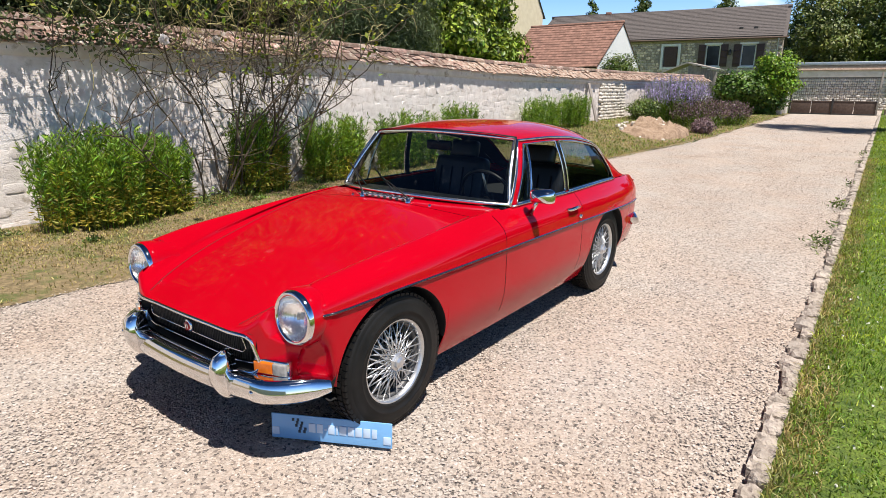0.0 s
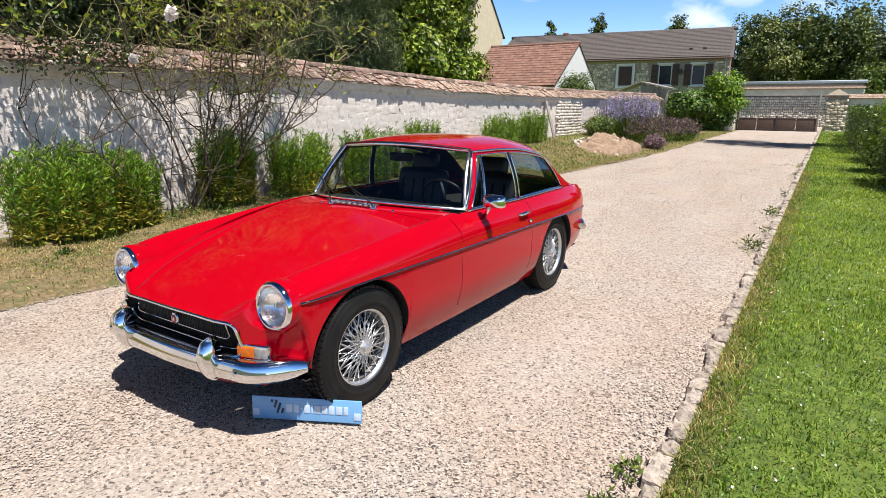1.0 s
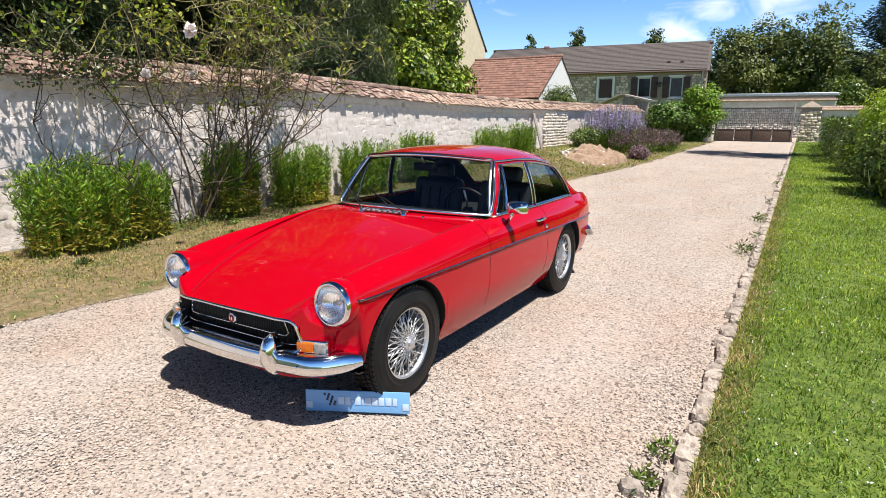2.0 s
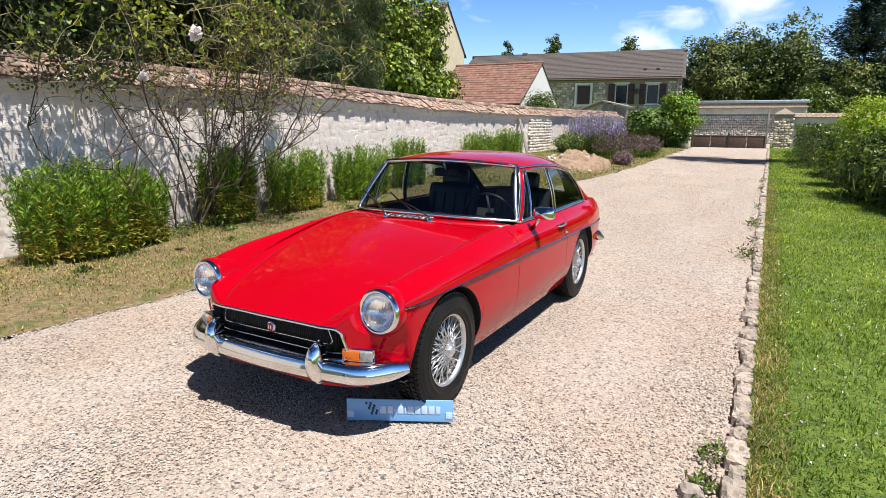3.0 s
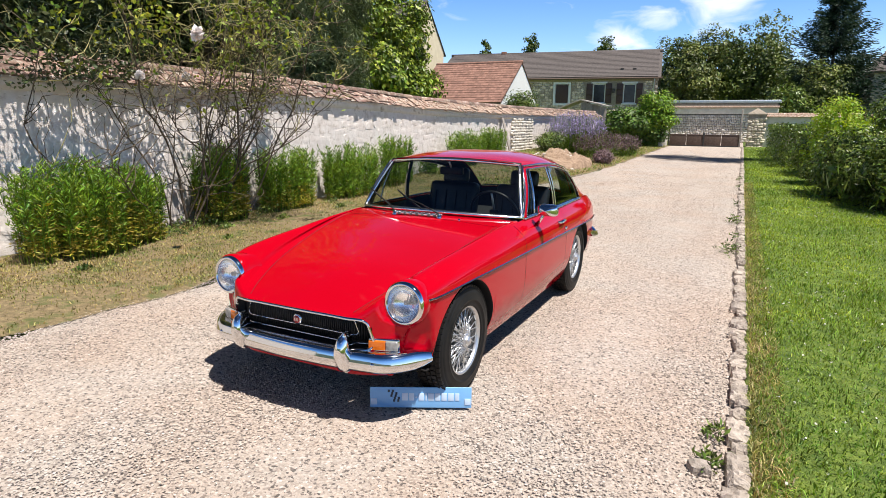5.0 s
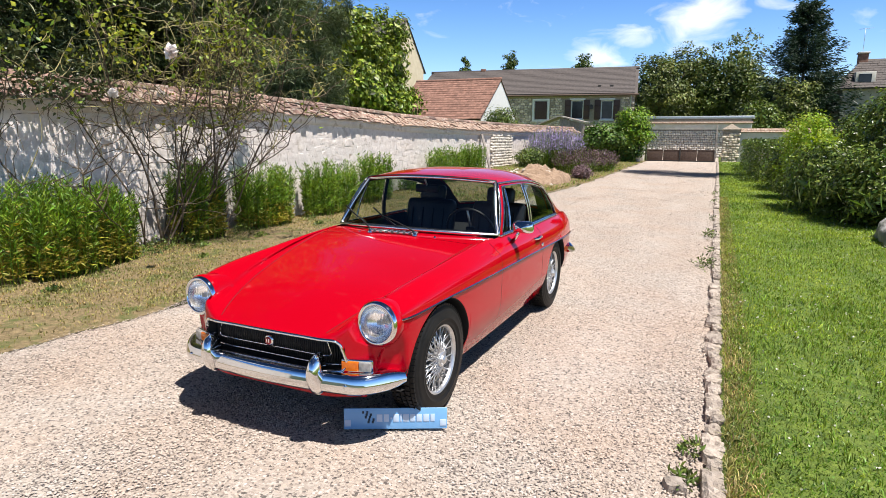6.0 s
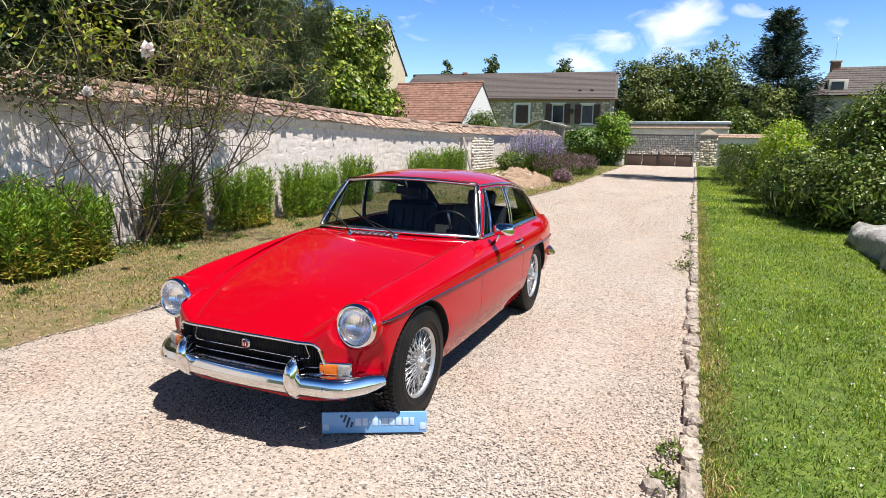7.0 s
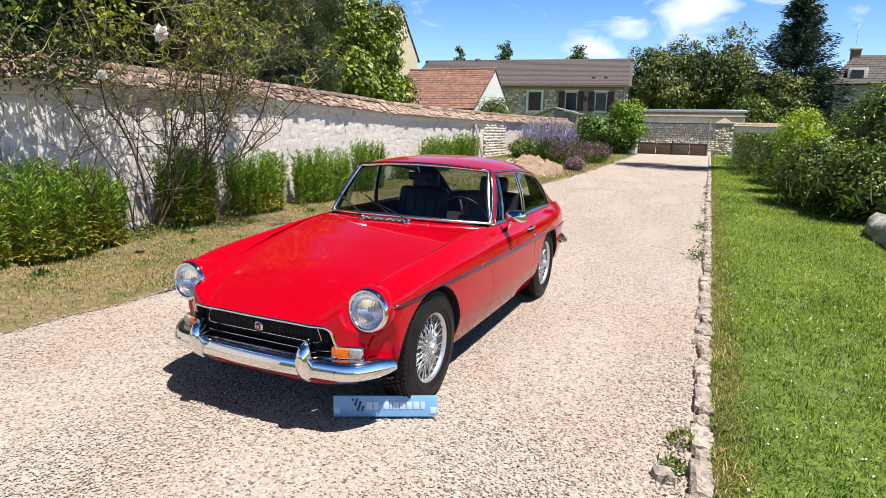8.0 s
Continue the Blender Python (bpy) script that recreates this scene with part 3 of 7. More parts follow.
# head lamps
for s in (1, -1):
    hub = Matrix.Translation((s * LAMP[0], LAMP[1], LAMP[2])) @ Matrix.Rotation(radians(-90), 4, "Z") @ Matrix.Rotation(radians(-4), 4, "Y")
    lamp = part("headlamp", moved(lathe([(0.112, -0.14), (0.117, -0.03), (0.116, 0.0), (0.106, 0.006)], 48), hub), RED, car, "round headlamp in a red bucket")
    part("rim", moved(lathe([(0.109, -0.01), (0.1105, 0.008), (0.107, 0.020), (0.099, 0.027), (0.090, 0.024), (0.087, 0.010)], 48), hub), CHROME, lamp, "polished chrome lamp rim")
    part("reflector", moved(lathe([(0.088, 0.012), (0.080, -0.012), (0.060, -0.036), (0.030, -0.052), (0.0, -0.056)], 40), hub), REFLECTOR, lamp)
    lens = part("lens", moved(lathe([(0.089, 0.013), (0.078, 0.024), (0.055, 0.033), (0.028, 0.038), (0.0, 0.039)], 40), hub), LAMPGLASS, lamp, "clear domed glass lens")
    lens.visible_shadow = False
    part("bulb", moved(lathe([(0.0, -0.012), (0.012, -0.018), (0.014, -0.04), (0.0, -0.055)], 12), hub), CLEAR, lamp)
    fl = part("flasher", bbox(s * 0.500, mask_y(0.535, 0.415) - 0.010, 0.414, 0.158, 0.035, 0.066, 0.008), CHROME, car, "front lamp in a chrome frame")
    ang = Matrix.Translation((s * 0.535, mask_y(0.535, 0.415) - 0.010, 0.418)) @ Matrix.Rotation(s * radians(17), 4, "Z") @ Matrix.Translation((-s * 0.535, -(mask_y(0.535, 0.415) - 0.010), -0.418))
    fl.data.transform(ang)
    yl = mask_y(0.535, 0.415) - 0.024
    part("amber_half", moved(bbox(s * 0.466, yl, 0.414, 0.086, 0.03, 0.048, 0.006), ang), AMBER, fl, "amber plastic lens")
    part("clear_half", moved(bbox(s * 0.541, yl, 0.414, 0.062, 0.03, 0.048, 0.006), ang), CLEAR, fl, "clear ribbed lens")
    tl = part("tail_lamp", moved(bbox(s * 0.55, 1.925, 0.57, 0.09, 0.07, 0.16, 0.03), Matrix.Identity(4)), REDLENS, car, "red tail lamp")

# ---- cabin: screens, roof, windows ----
def belt(y):
    return (X_CROWN(y) - 0.004, Z_CROWN(y) + 0.004)


def screen_pt(u, v):
    """Windscreen: u from -1 to 1 across, v from 0 at the foot to 1 at the head."""
    xb, xt = 0.648, 0.535
    yb = -0.325 + 0.215 * abs(u) ** 2.2
    yt = 0.035 + 0.095 * abs(u) ** 2.2
    zb = 0.868 - 0.034 * abs(u) ** 2.0
    zt = 1.205 - 0.030 * abs(u) ** 2.0
    x = u * (xb + (xt - xb) * v)
    return (x, yb + (yt - yb) * v - 0.02 * math.sin(math.pi * v), zb + (zt - zb) * v)


screen = part("windscreen", grid([[screen_pt(-1 + 2 * i / 24, j / 10) for j in range(11)] for i in range(25)]), GLASS, car, "curved windscreen glass")
edge = [screen_pt(-1 + 2 * i / 30, 0) for i in range(31)] + [screen_pt(1, j / 10) for j in range(1, 11)] + [screen_pt(1 - 2 * i / 30, 1) for i in range(1, 31)] + [screen_pt(-1, 1 - j / 10) for j in range(1, 10)]
part("screen_frame", tube(edge, 0.0125, 8, closed=True), BRIGHT, screen, "polished screen surround")
part("screen_seal", tube([(x * 1.006, y + 0.004, z + (0.010 if z > 1.1 else -0.008)) for x, y, z in edge], 0.009, 6, closed=True), BLACK, screen)

GUT_X = spline([(0.10, 0.548), (0.35, 0.578), (0.65, 0.594), (1.0, 0.590), (1.4, 0.560), (1.8, 0.52)])
GUT_Z = spline([(0.10, 1.172), (0.35, 1.172), (0.65, 1.158), (0.95, 1.118), (1.2, 1.060), (1.42, 0.955), (1.56, 0.860), (1.68, 0.795), (1.80, 0.765), (1.93, 0.735)])
TOP_Z = spline([(0.02, 1.208), (0.15, 1.228), (0.4, 1.247), (0.65, 1.250), (0.95, 1.228), (1.2, 1.180), (1.42, 1.065), (1.56, 0.935), (1.68, 0.825), (1.80, 0.772), (1.93, 0.740)])


def roof_pt(y, u):
    """Roof: y along at the edge, u from -1 to 1 across."""
    a = abs(u)
    yy = y - (0.09 * (1 - a ** 2.2)) * (1 - ss(0.10, 0.9, y))
    x = u * GUT_X(y)
    zt, zg = TOP_Z(yy if y < 0.6 else y), GUT_Z(y)
    return (x, yy, zg + (zt - zg) * (1 - a ** 3.0) ** 0.85)


roof_ys = list(np.linspace(0.115, 1.80, 46))
us = list(np.linspace(-1, 1, 29))
rv, rf = grid([[roof_pt(y, u) for u in us] for y in roof_ys])
roof_f, hatch_f = [], []
for k, q in enumerate(rf):
    i, j = divmod(k, len(us) - 1)
    y, u = roof_ys[i], 0.5 * (us[j] + us[j + 1])
    (hatch_f if 1.10 < y < 1.63 and abs(u) < 0.80 else roof_f).append(q)
part("roof", (rv, roof_f), RED, car, "glossy red roof")
hatch = part("rear_window", (rv, hatch_f), GLASS, car, "sloping rear window glass")
hr = [roof_pt(1.10, u) for u in np.linspace(-0.8, 0.8, 15)] + [roof_pt(y, 0.8) for y in np.linspace(1.15, 1.62, 12)] + [roof_pt(1.64, u) for u in np.linspace(0.8, -0.8, 15)] + [roof_pt(y, -0.8) for y in np.linspace(1.62, 1.12, 12)]
part("window_seal", tube(hr, 0.006, 6, closed=True), BLACK, hatch)
lining = [[(x * 0.97, y, z - 0.025) for x, y, z in (roof_pt(yy, u) for u in np.linspace(-0.97, 0.97, 15))] for yy in np.linspace(0.16, 1.09, 14)]
HEADLINING = mat("headlining", (0.10, 0.10, 0.10), (0.14, 0.14, 0.135), rough=0.9, bump=0.2, bscale=300)
part("headlining", grid(lining), HEADLINING, car)
for s in (1, -1):
    inner = [[(x * 0.97, y - 0.01, z - 0.02) for x, y, z in (roof_pt(yy, s * u) for u in np.linspace(0.80, 0.99, 4))] for yy in np.linspace(1.06, 1.76, 18)]
    part("pillar_lining", grid(inner), BLACK, car)

tail_in = [[(x * 0.97, y - 0.01, z - 0.018) for x, y, z in (roof_pt(yy, u) for u in np.linspace(-0.98, 0.98, 13))] for yy in np.linspace(1.65, 1.77, 5)]
part("hatch_lining", grid(tail_in), BLACK, car)

# the flank of the cabin, by slanted columns (foot y, head y)
A0, A1 = (-0.112, 0.118), (-0.045, 0.172)
Q = (0.112, 0.200)
B0, B1 = (0.545, 0.505), (0.597, 0.552)
C0, C1 = (1.400, 1.165), (1.78, 1.76)


def flank(s, yb, yt, v, out=0.0):
    xb, zb = belt(yb)
    xt, zt = GUT_X(yt), GUT_Z(yt)
    bow = 0.018 * math.sin(math.pi * v)
    return (s * (xb + (xt - xb) * v + bow + out), yb + (yt - yb) * v, zb + (zt - zb) * v)


def strip(s, c0, c1, v0, v1, nu, nv, out=0.0):
    rows = []
    for i in range(nu + 1):
        t = i / nu
        yb, yt = c0[0] + (c1[0] - c0[0]) * t, c0[1] + (c1[1] - c0[1]) * t
        rows.append([flank(s, yb, yt, v0 + (v1 - v0) * j / nv, out) for j in range(nv + 1)])
    v, f = grid(rows)
    return v, ([q[::-1] for q in f] if s > 0 else f)


def frame_loop(s, c0, c1, v0, v1, out, r0=0.0, sl=10):
    pts = []
    for i in range(sl + 1):
        t = i / sl
        pts.append(flank(s, c0[0] + (c1[0] - c0[0]) * t, c0[1] + (c1[1] - c0[1]) * t, v0, out))
    for j in range(1, sl):
        pts.append(flank(s, *c1, v0 + (v1 - v0) * j / sl, out))
    for i in range(sl + 1):
        t = 1 - i / sl
        pts.append(flank(s, c0[0] + (c1[0] - c0[0]) * t, c0[1] + (c1[1] - c0[1]) * t, v1, out))
    for j in range(1, sl):
        pts.append(flank(s, *c0, v1 + (v0 - v1) * j / sl, out))
    return pts


for s in (1, -1):
    part("pillar", strip(s, A0, A1, 0, 1, 2, 10), RED, car)
    part("pillar", strip(s, B0, B1, 0, 1, 2, 10, -0.004), BLACK, car, "black centre pillar")
    part("rear_quarter", merge([strip(s, C0, C1, 0, 1, 8, 10), strip(s, A1, C0, 0.935, 1, 24, 2), strip(s, A1, C0, 0, 0.03, 24, 1)]), RED, car)
    part("quarter_lining", strip(s, C0, (1.74, 1.70), 0, 0.97, 8, 10, -0.025), BLACK, car)
    part("rail_lining", strip(s, A1, C0, 0.92, 1, 24, 2, -0.02), BLACK, car)
    part("pillar_lining", strip(s, A0, A1, 0, 1, 2, 10, -0.02), BLACK, car)
    dw = part("quarter_light", strip(s, A1, Q, 0.03, 0.935, 4, 8, -0.006), GLASS, car, "small hinged front quarter glass")
    part("frame", tube(frame_loop(s, A1, B0, 0.025, 0.93, 0.003), 0.0058, 6, closed=True), CHROME, dw, "bright window frame")
    part("divider", tube([flank(s, *Q, 0.03 + 0.9 * j / 8, 0.002) for j in range(9)], 0.008, 6), CHROME, dw)
    rw = part("side_window", strip(s, B1, C0, 0.03, 0.935, 10, 8, -0.006), GLASS, car, "fixed rear side glass")
    part("frame", tube(frame_loop(s, B1, C0, 0.03, 0.93, 0.003), 0.0058, 6, closed=True), CHROME, rw, "bright window frame")
    gut = [flank(s, *A0, j / 8, 0.004) for j in range(9)] + [(s * (GUT_X(y) + 0.005), y, GUT_Z(y)) for y in np.linspace(0.14, 1.80, 30)]
    part("gutter", tube(gut, 0.008, 6), CHROME, car, "bright roof gutter strip")
    part("belt_strip", tube([(s * (belt(y)[0] + 0.012), y, belt(y)[1] + 0.002) for y in np.linspace(-0.10, 1.40, 26)], 0.008, 6), CHROME, car, "bright strip under the windows")
    # door furniture
    hx = X_CROWN(0.55) + 0.078
    hd = part("door_handle", tube([(s * (hx - 0.02), 0.435, 0.728), (s * (hx + 0.016), 0.445, 0.732), (s * (hx + 0.018), 0.51, 0.733), (s * (hx + 0.014), 0.57, 0.731), (s * (hx - 0.02), 0.58, 0.727)], [0.008, 0.011, 0.012, 0.011, 0.008], 8), CHROME, car, "chrome pull handle")
    part("lock", moved(lathe([(0.0, 0.012), (0.012, 0.010), (0.014, 0.0)], 12), Matrix.Translation((s * (hx + 0.012), 0.60, 0.665)) @ (Matrix.Identity(4) if s > 0 else Matrix.Rotation(math.pi, 4, "Z"))), CHROME, hd)

# one door mirror, on the driver's side
mir = part("door_mirror", tube([(0.715, 0.02, 0.775), (0.745, 0.0, 0.815), (0.775, -0.01, 0.86)], [0.016, 0.011, 0.011], 8), CHROME, car, "chrome door mirror on a stalk")
mrows = []
for i in range(9):
    t = i / 8
    sc = (1 - t ** 2.2) ** 0.5
    mrows.append([(0.793 + 0.076 * sc * math.copysign(abs(math.cos(a)) ** 0.5, math.cos(a)), 0.015 - 0.075 * t, 0.885 + 0.043 * sc * math.copysign(abs(math.sin(a)) ** 0.5, math.sin(a))) for a in [k * math.tau / 24 for k in range(24)]])
part("mirror_shell", grid(mrows, close_v=True), CHROME, mir, "rounded chrome mirror shell")
part("mirror_glass", (mrows[0], [tuple(range(24))]), CHROME, mir, smooth=False)

# wipers and the air intake
for wx, tip in ((0.155, (-0.20, -0.235, 0.935)), (-0.20, (-0.50, -0.15, 0.925))):
    wp = part("wiper", moved(lathe([(0.0, 0.03), (0.012, 0.028), (0.018, 0.0)], 10), Matrix.Translation((wx, -0.40, 0.838)) @ Matrix.Rotation(radians(-90), 4, "Y")), CHROME, car, "slim wiper on a chrome spindle")
    mid = (0.5 * (wx + tip[0]), -0.40 + 0.5 * (tip[1] + 0.40) - 0.012, 0.5 * (0.86 + tip[2]) + 0.015)
    part("arm", tube([(wx, -0.40, 0.865), mid, tip], [0.006, 0.004, 0.003], 6), BLACK, wp)
    part("blade", tube([(tip[0] - 0.11, tip[1] + 0.06, tip[2] + 0.045), tip, (tip[0] + 0.16, tip[1] - 0.075, tip[2] - 0.055)], 0.006, 5), BLACK, wp)
vent = part("air_intake", grid([[(x, y, Z_MID(y) + 0.003 - 0.02 * x * x) for y in (-0.405, -0.385, -0.365, -0.348)] for x in np.linspace(-0.20, 0.16, 12)]), BLACK, car, "slotted air intake before the screen")
for x in np.linspace(-0.185, 0.145, 8):
    part("slot_bar", bbox(x, -0.378, Z_MID(-0.376) + 0.009 - 0.02 * x * x, 0.026, 0.058, 0.018, 0.005), BRIGHT, vent)
for s in (1, -1):
    part("washer_jet", moved(lathe([(0.0, 0.014), (0.007, 0.012), (0.009, 0.0)], 8), Matrix.Translation((s * 0.30, -0.385, 0.830)) @ Matrix.Rotation(radians(-90), 4, "Y")), CHROME, car)

# interior
tub = [[(-0.66, y, 0.80), (-0.67, y, 0.5), (-0.64, y, 0.26), (0, y, 0.24), (0.64, y, 0.26), (0.67, y, 0.5), (0.66, y, 0.80)] for y in (-0.25, 0.2, 0.7, 1.1, 1.42)] + [[(-0.60, 1.82, 0.70), (-0.60, 1.82, 0.62), (-0.58, 1.82, 0.5), (0, 1.82, 0.5), (0.58, 1.82, 0.5), (0.60, 1.82, 0.62), (0.60, 1.82, 0.70)], [(-0.60, 1.82, 0.70), (-0.40, 1.89, 0.80), (-0.2, 1.89, 0.80), (0, 1.89, 0.80), (0.2, 1.89, 0.8), (0.4, 1.89, 0.80), (0.60, 1.82, 0.70)]]
part("cabin_tub", grid(tub), CARPET, car)
part("rear_shelf", bbox(0, 1.30, 0.60, 1.16, 0.75, 0.05, 0.01), CARPET, car)
dash = part("dashboard", merge([bbox(0, -0.090, 0.785, 1.06, 0.20, 0.10, 0.04), bbox(0, -0.02, 0.70, 1.22, 0.10, 0.18, 0.03)]), LEATHER, car, "black padded dashboard")
for gx in (0.26, 0.40):
    part("dial", moved(lathe([(0.0, 0.004), (0.036, 0.004), (0.042, 0.010), (0.045, 0.0)], 20), Matrix.Translation((gx, 0.032, 0.735)) @ Matrix.Rotation(radians(90), 4, "Z")), CHROME, dash)
wheel_m = Matrix.Translation((0.33, 0.17, 0.800)) @ Matrix.Rotation(radians(-68), 4, "X")
sw = part("steering_wheel", moved(tube([(0.19 * math.cos(a), 0.19 * math.sin(a), 0) for a in [k * math.tau / 40 for k in range(40)]], 0.011, 8, closed=True), wheel_m), LEATHER, car, "thin-rimmed steering wheel")
part("column", moved(merge([tube([(0, 0, 0.0), (0, 0, -0.28)], 0.025, 10), bbox(0, 0, 0.0, 0.07, 0.07, 0.03, 0.01)]), wheel_m), BLACK, sw)
for a in (0, 120, 240):
    part("spoke", moved(tube([(0, 0, 0), (0.185 * math.cos(radians(a - 90)), 0.185 * math.sin(radians(a - 90)), 0)], 0.009, 6, flat=0.4), wheel_m), STEEL, sw)


def seat(sx):
    st = part("seat", bbox(sx, 0.42, 0.42, 0.48, 0.50, 0.16, 0.05, 3), LEATHER, car, "black leather bucket seat")
    back = moved(bbox(0, 0, 0.27, 0.46, 0.12, 0.56, 0.055, 3), Matrix.Translation((sx, 0.70, 0.42)) @ Matrix.Rotation(radians(-14), 4, "X"))
    part("backrest", back, LEATHER, st)
    part("headrest", moved(bbox(0, 0, 0.625, 0.24, 0.085, 0.14, 0.04, 3), Matrix.Translation((sx, 0.70, 0.40)) @ Matrix.Rotation(radians(-14), 4, "X")), LEATHER, st)
    for dx in (-0.15, -0.05, 0.05, 0.15):
        part("seam", moved(tube([(dx, -0.063, 0.10), (dx, -0.064, 0.46)], 0.006, 5), Matrix.Translation((sx, 0.70, 0.42)) @ Matrix.Rotation(radians(-14), 4, "X")), BLACK, st)


seat(0.32)
seat(-0.32)
rm = part("rear_view_mirror", bbox(0, 0.10, 1.115, 0.19, 0.03, 0.06, 0.012), BLACK, car, "black rear-view mirror")
part("stalk", tube([(0, 0.10, 1.13), (0, 0.06, 1.185)], 0.008, 6), STEEL, rm)

# wheels
def tyre_profile(r=0.312, w=0.165):
    h = w / 2
    return [(0.186, -h * 0.72), (0.192, -h * 0.86), (0.215, -h * 0.98), (0.25, -h * 1.03), (0.280, -h * 0.95), (0.298, -h * 0.83), (0.306, -h * 0.66), (r - 0.008, -h * 0.4), (r - 0.008, h * 0.4),
            (0.306, h * 0.66), (0.298, h * 0.83), (0.284, h * 0.95), (0.281, h * 0.935), (0.277, h * 0.98), (0.26, h * 1.02), (0.236, h * 1.035), (0.232, h * 1.065), (0.226, h * 1.065), (0.222, h * 1.00), (0.204, h * 0.96), (0.199, h * 0.99), (0.193, h * 0.93), (0.186, h * 0.72)]


def tread(r=0.312):
    out = []
    rows = ((-0.060, 0.020, 0.304, 0.35), (-0.031, 0.026, 0.308, 0.0), (0.0, 0.022, 0.309, 0.5), (0.031, 0.026, 0.308, 0.25), (0.060, 0.020, 0.304, 0.6))
    n = 64
    for x, w, rr, ph in rows:
        for k in range(n):
            a = (k + ph) * math.tau / n
            b = bbox(x, 0, rr - 0.002, w, 0.0235, 0.012, 0.0)
            out.append(moved(b, Matrix.Rotation(a, 4, "X")))
    return merge(out)


def spokes():
    out = []
    # long spokes from the nose of the hub to the middle of the rim, crossing in pairs
    for k in range(40):
        a, lean = (k + 0.5) * math.tau / 40, (0.62 if k % 2 else -0.62)
        out.append(tube([(0.074, 0.040 * math.cos(a + lean), 0.040 * math.sin(a + lean)), (0.022, 0.174 * math.cos(a - lean * 0.10), 0.174 * math.sin(a - lean * 0.10))], 0.0034, 5))
    # short steep spokes to the outer edge
    for k in range(24):
        a, lean = k * math.tau / 24, (0.45 if k % 2 else -0.45)
        out.append(tube([(0.040, 0.050 * math.cos(a + lean), 0.050 * math.sin(a + lean)), (0.056, 0.180 * math.cos(a), 0.180 * math.sin(a))], 0.0034, 5))
    for k in range(24):
        a, lean = (k + 0.5) * math.tau / 24, (0.5 if k % 2 else -0.5)
        out.append(tube([(-0.035, 0.050 * math.cos(a + lean), 0.050 * math.sin(a + lean)), (-0.02, 0.174 * math.cos(a), 0.174 * math.sin(a))], 0.0032, 5))
    return merge(out)


rim_prof = [(0.176, 0.050), (0.188, 0.062), (0.196, 0.068), (0.195, 0.073), (0.186, 0.074), (0.180, 0.062), (0.176, 0.052)]
barrel_prof = [(0.176, 0.051), (0.166, 0.034), (0.160, 0.0), (0.160, -0.03), (0.172, -0.06), (0.186, -0.074), (0.194, -0.070), (0.176, -0.050), (0.168, -0.02), (0.170, 0.03)]
# shade inside the rim is put into this dark colour and the wide drum
BARREL = mat("shaded_rim_barrel", (0.10, 0.10, 0.10), (0.20, 0.19, 0.18), scale=24, rough=0.6, bump=0.1, bscale=200, metal=0.5, dist=0.001)
spin = lathe([(0.052, -0.05), (0.052, 0.046), (0.046, 0.050), (0.042, 0.070), (0.043, 0.078), (0.036, 0.084), (0.030, 0.084), (0.027, 0.094), (0.016, 0.101), (0.0, 0.103)], 8)
wheel_data = {"tyre": lathe(tyre_profile(), 72), "tread": tread(), "rim": lathe(rim_prof, 64, closed=True), "barrel": lathe(barrel_prof, 48, closed=True), "spokes": spokes(), "hub": spin,
              "drum": lathe([(0.0, -0.042), (0.150, -0.042), (0.156, -0.06), (0.156, -0.12)], 32)}
wheel_mesh = {}
for key, m_ in (("tyre", RUBBER), ("tread", RUBBER), ("rim", STEEL), ("barrel", BARREL), ("spokes", STEEL), ("hub", STEEL), ("drum", DARK)):
    wheel_mesh[key] = mesh_of(key, *wheel_data[key], m_, key not in ("tread", "hub"))
for s in (1, -1):
    for yc in (FRONT, REAR):
        w = new("wheel", wheel_mesh["tyre"])
        w.parent = car
        steer = radians(-0.5) if yc == FRONT else 0.0
        w.matrix_local = Matrix.Translation((s * (0.645 if yc == FRONT else 0.634), yc, 0.310)) @ Matrix.Rotation(steer, 4, "Z") @ (Matrix.Identity(4) if s > 0 else Matrix.Rotation(math.pi, 4, "Z")) @ Matrix.Rotation(random.random() * 6, 4, "X")
        tagged(w, "wire-spoked wheel with a black tyre")
        for key in ("tread", "rim", "barrel", "spokes", "hub", "drum"):
            o = new(key, wheel_mesh[key])
            o.parent = w

# the plate on the gravel in front of the wheel
PLATE_BLUE = mat("plate_blue", (0.17, 0.40, 0.70), (0.20, 0.44, 0.74), scale=6, rough=0.3, bump=0.02, bscale=300)
PLATE_WHITE = mat("plate_white", (0.46, 0.60, 0.76), (0.54, 0.67, 0.82), scale=20, rough=0.35, bump=0)
PLATE_DARK = mat("plate_dark", (0.03, 0.05, 0.08), (0.05, 0.07, 0.10), scale=20, rough=0.35, bump=0)
plate = part("show_plate", bbox(0, 0, 0.058, 0.535, 0.006, 0.112, 0.0025), PLATE_BLUE, None)
tagged(plate, "pale blue show plate leaning on the front tyre", "plate")
plate.matrix_world = pose(0.040, -2.727, 0.008, -5, 0, 26.3)
for bx, bz, sx, sz in ((-0.247, 0.036, 0.032, 0.034), (0.247, 0.036, 0.032, 0.034)):
    part("plate_sticker", bbox(bx, -0.0045, bz, sx, 0.003, sz, 0.0005), PLATE_WHITE, plate, "pale square patch")
for i in range(4):
    for j in range(5):
        if (i + j) % 2 == 0:
            part("flag_square", bbox(-0.168 + 0.011 * i + 0.007 * j, -0.0045, 0.093 - 0.013 * j, 0.0105, 0.002, 0.0125, 0.0), PLATE_DARK, plate)
xx = -0.10
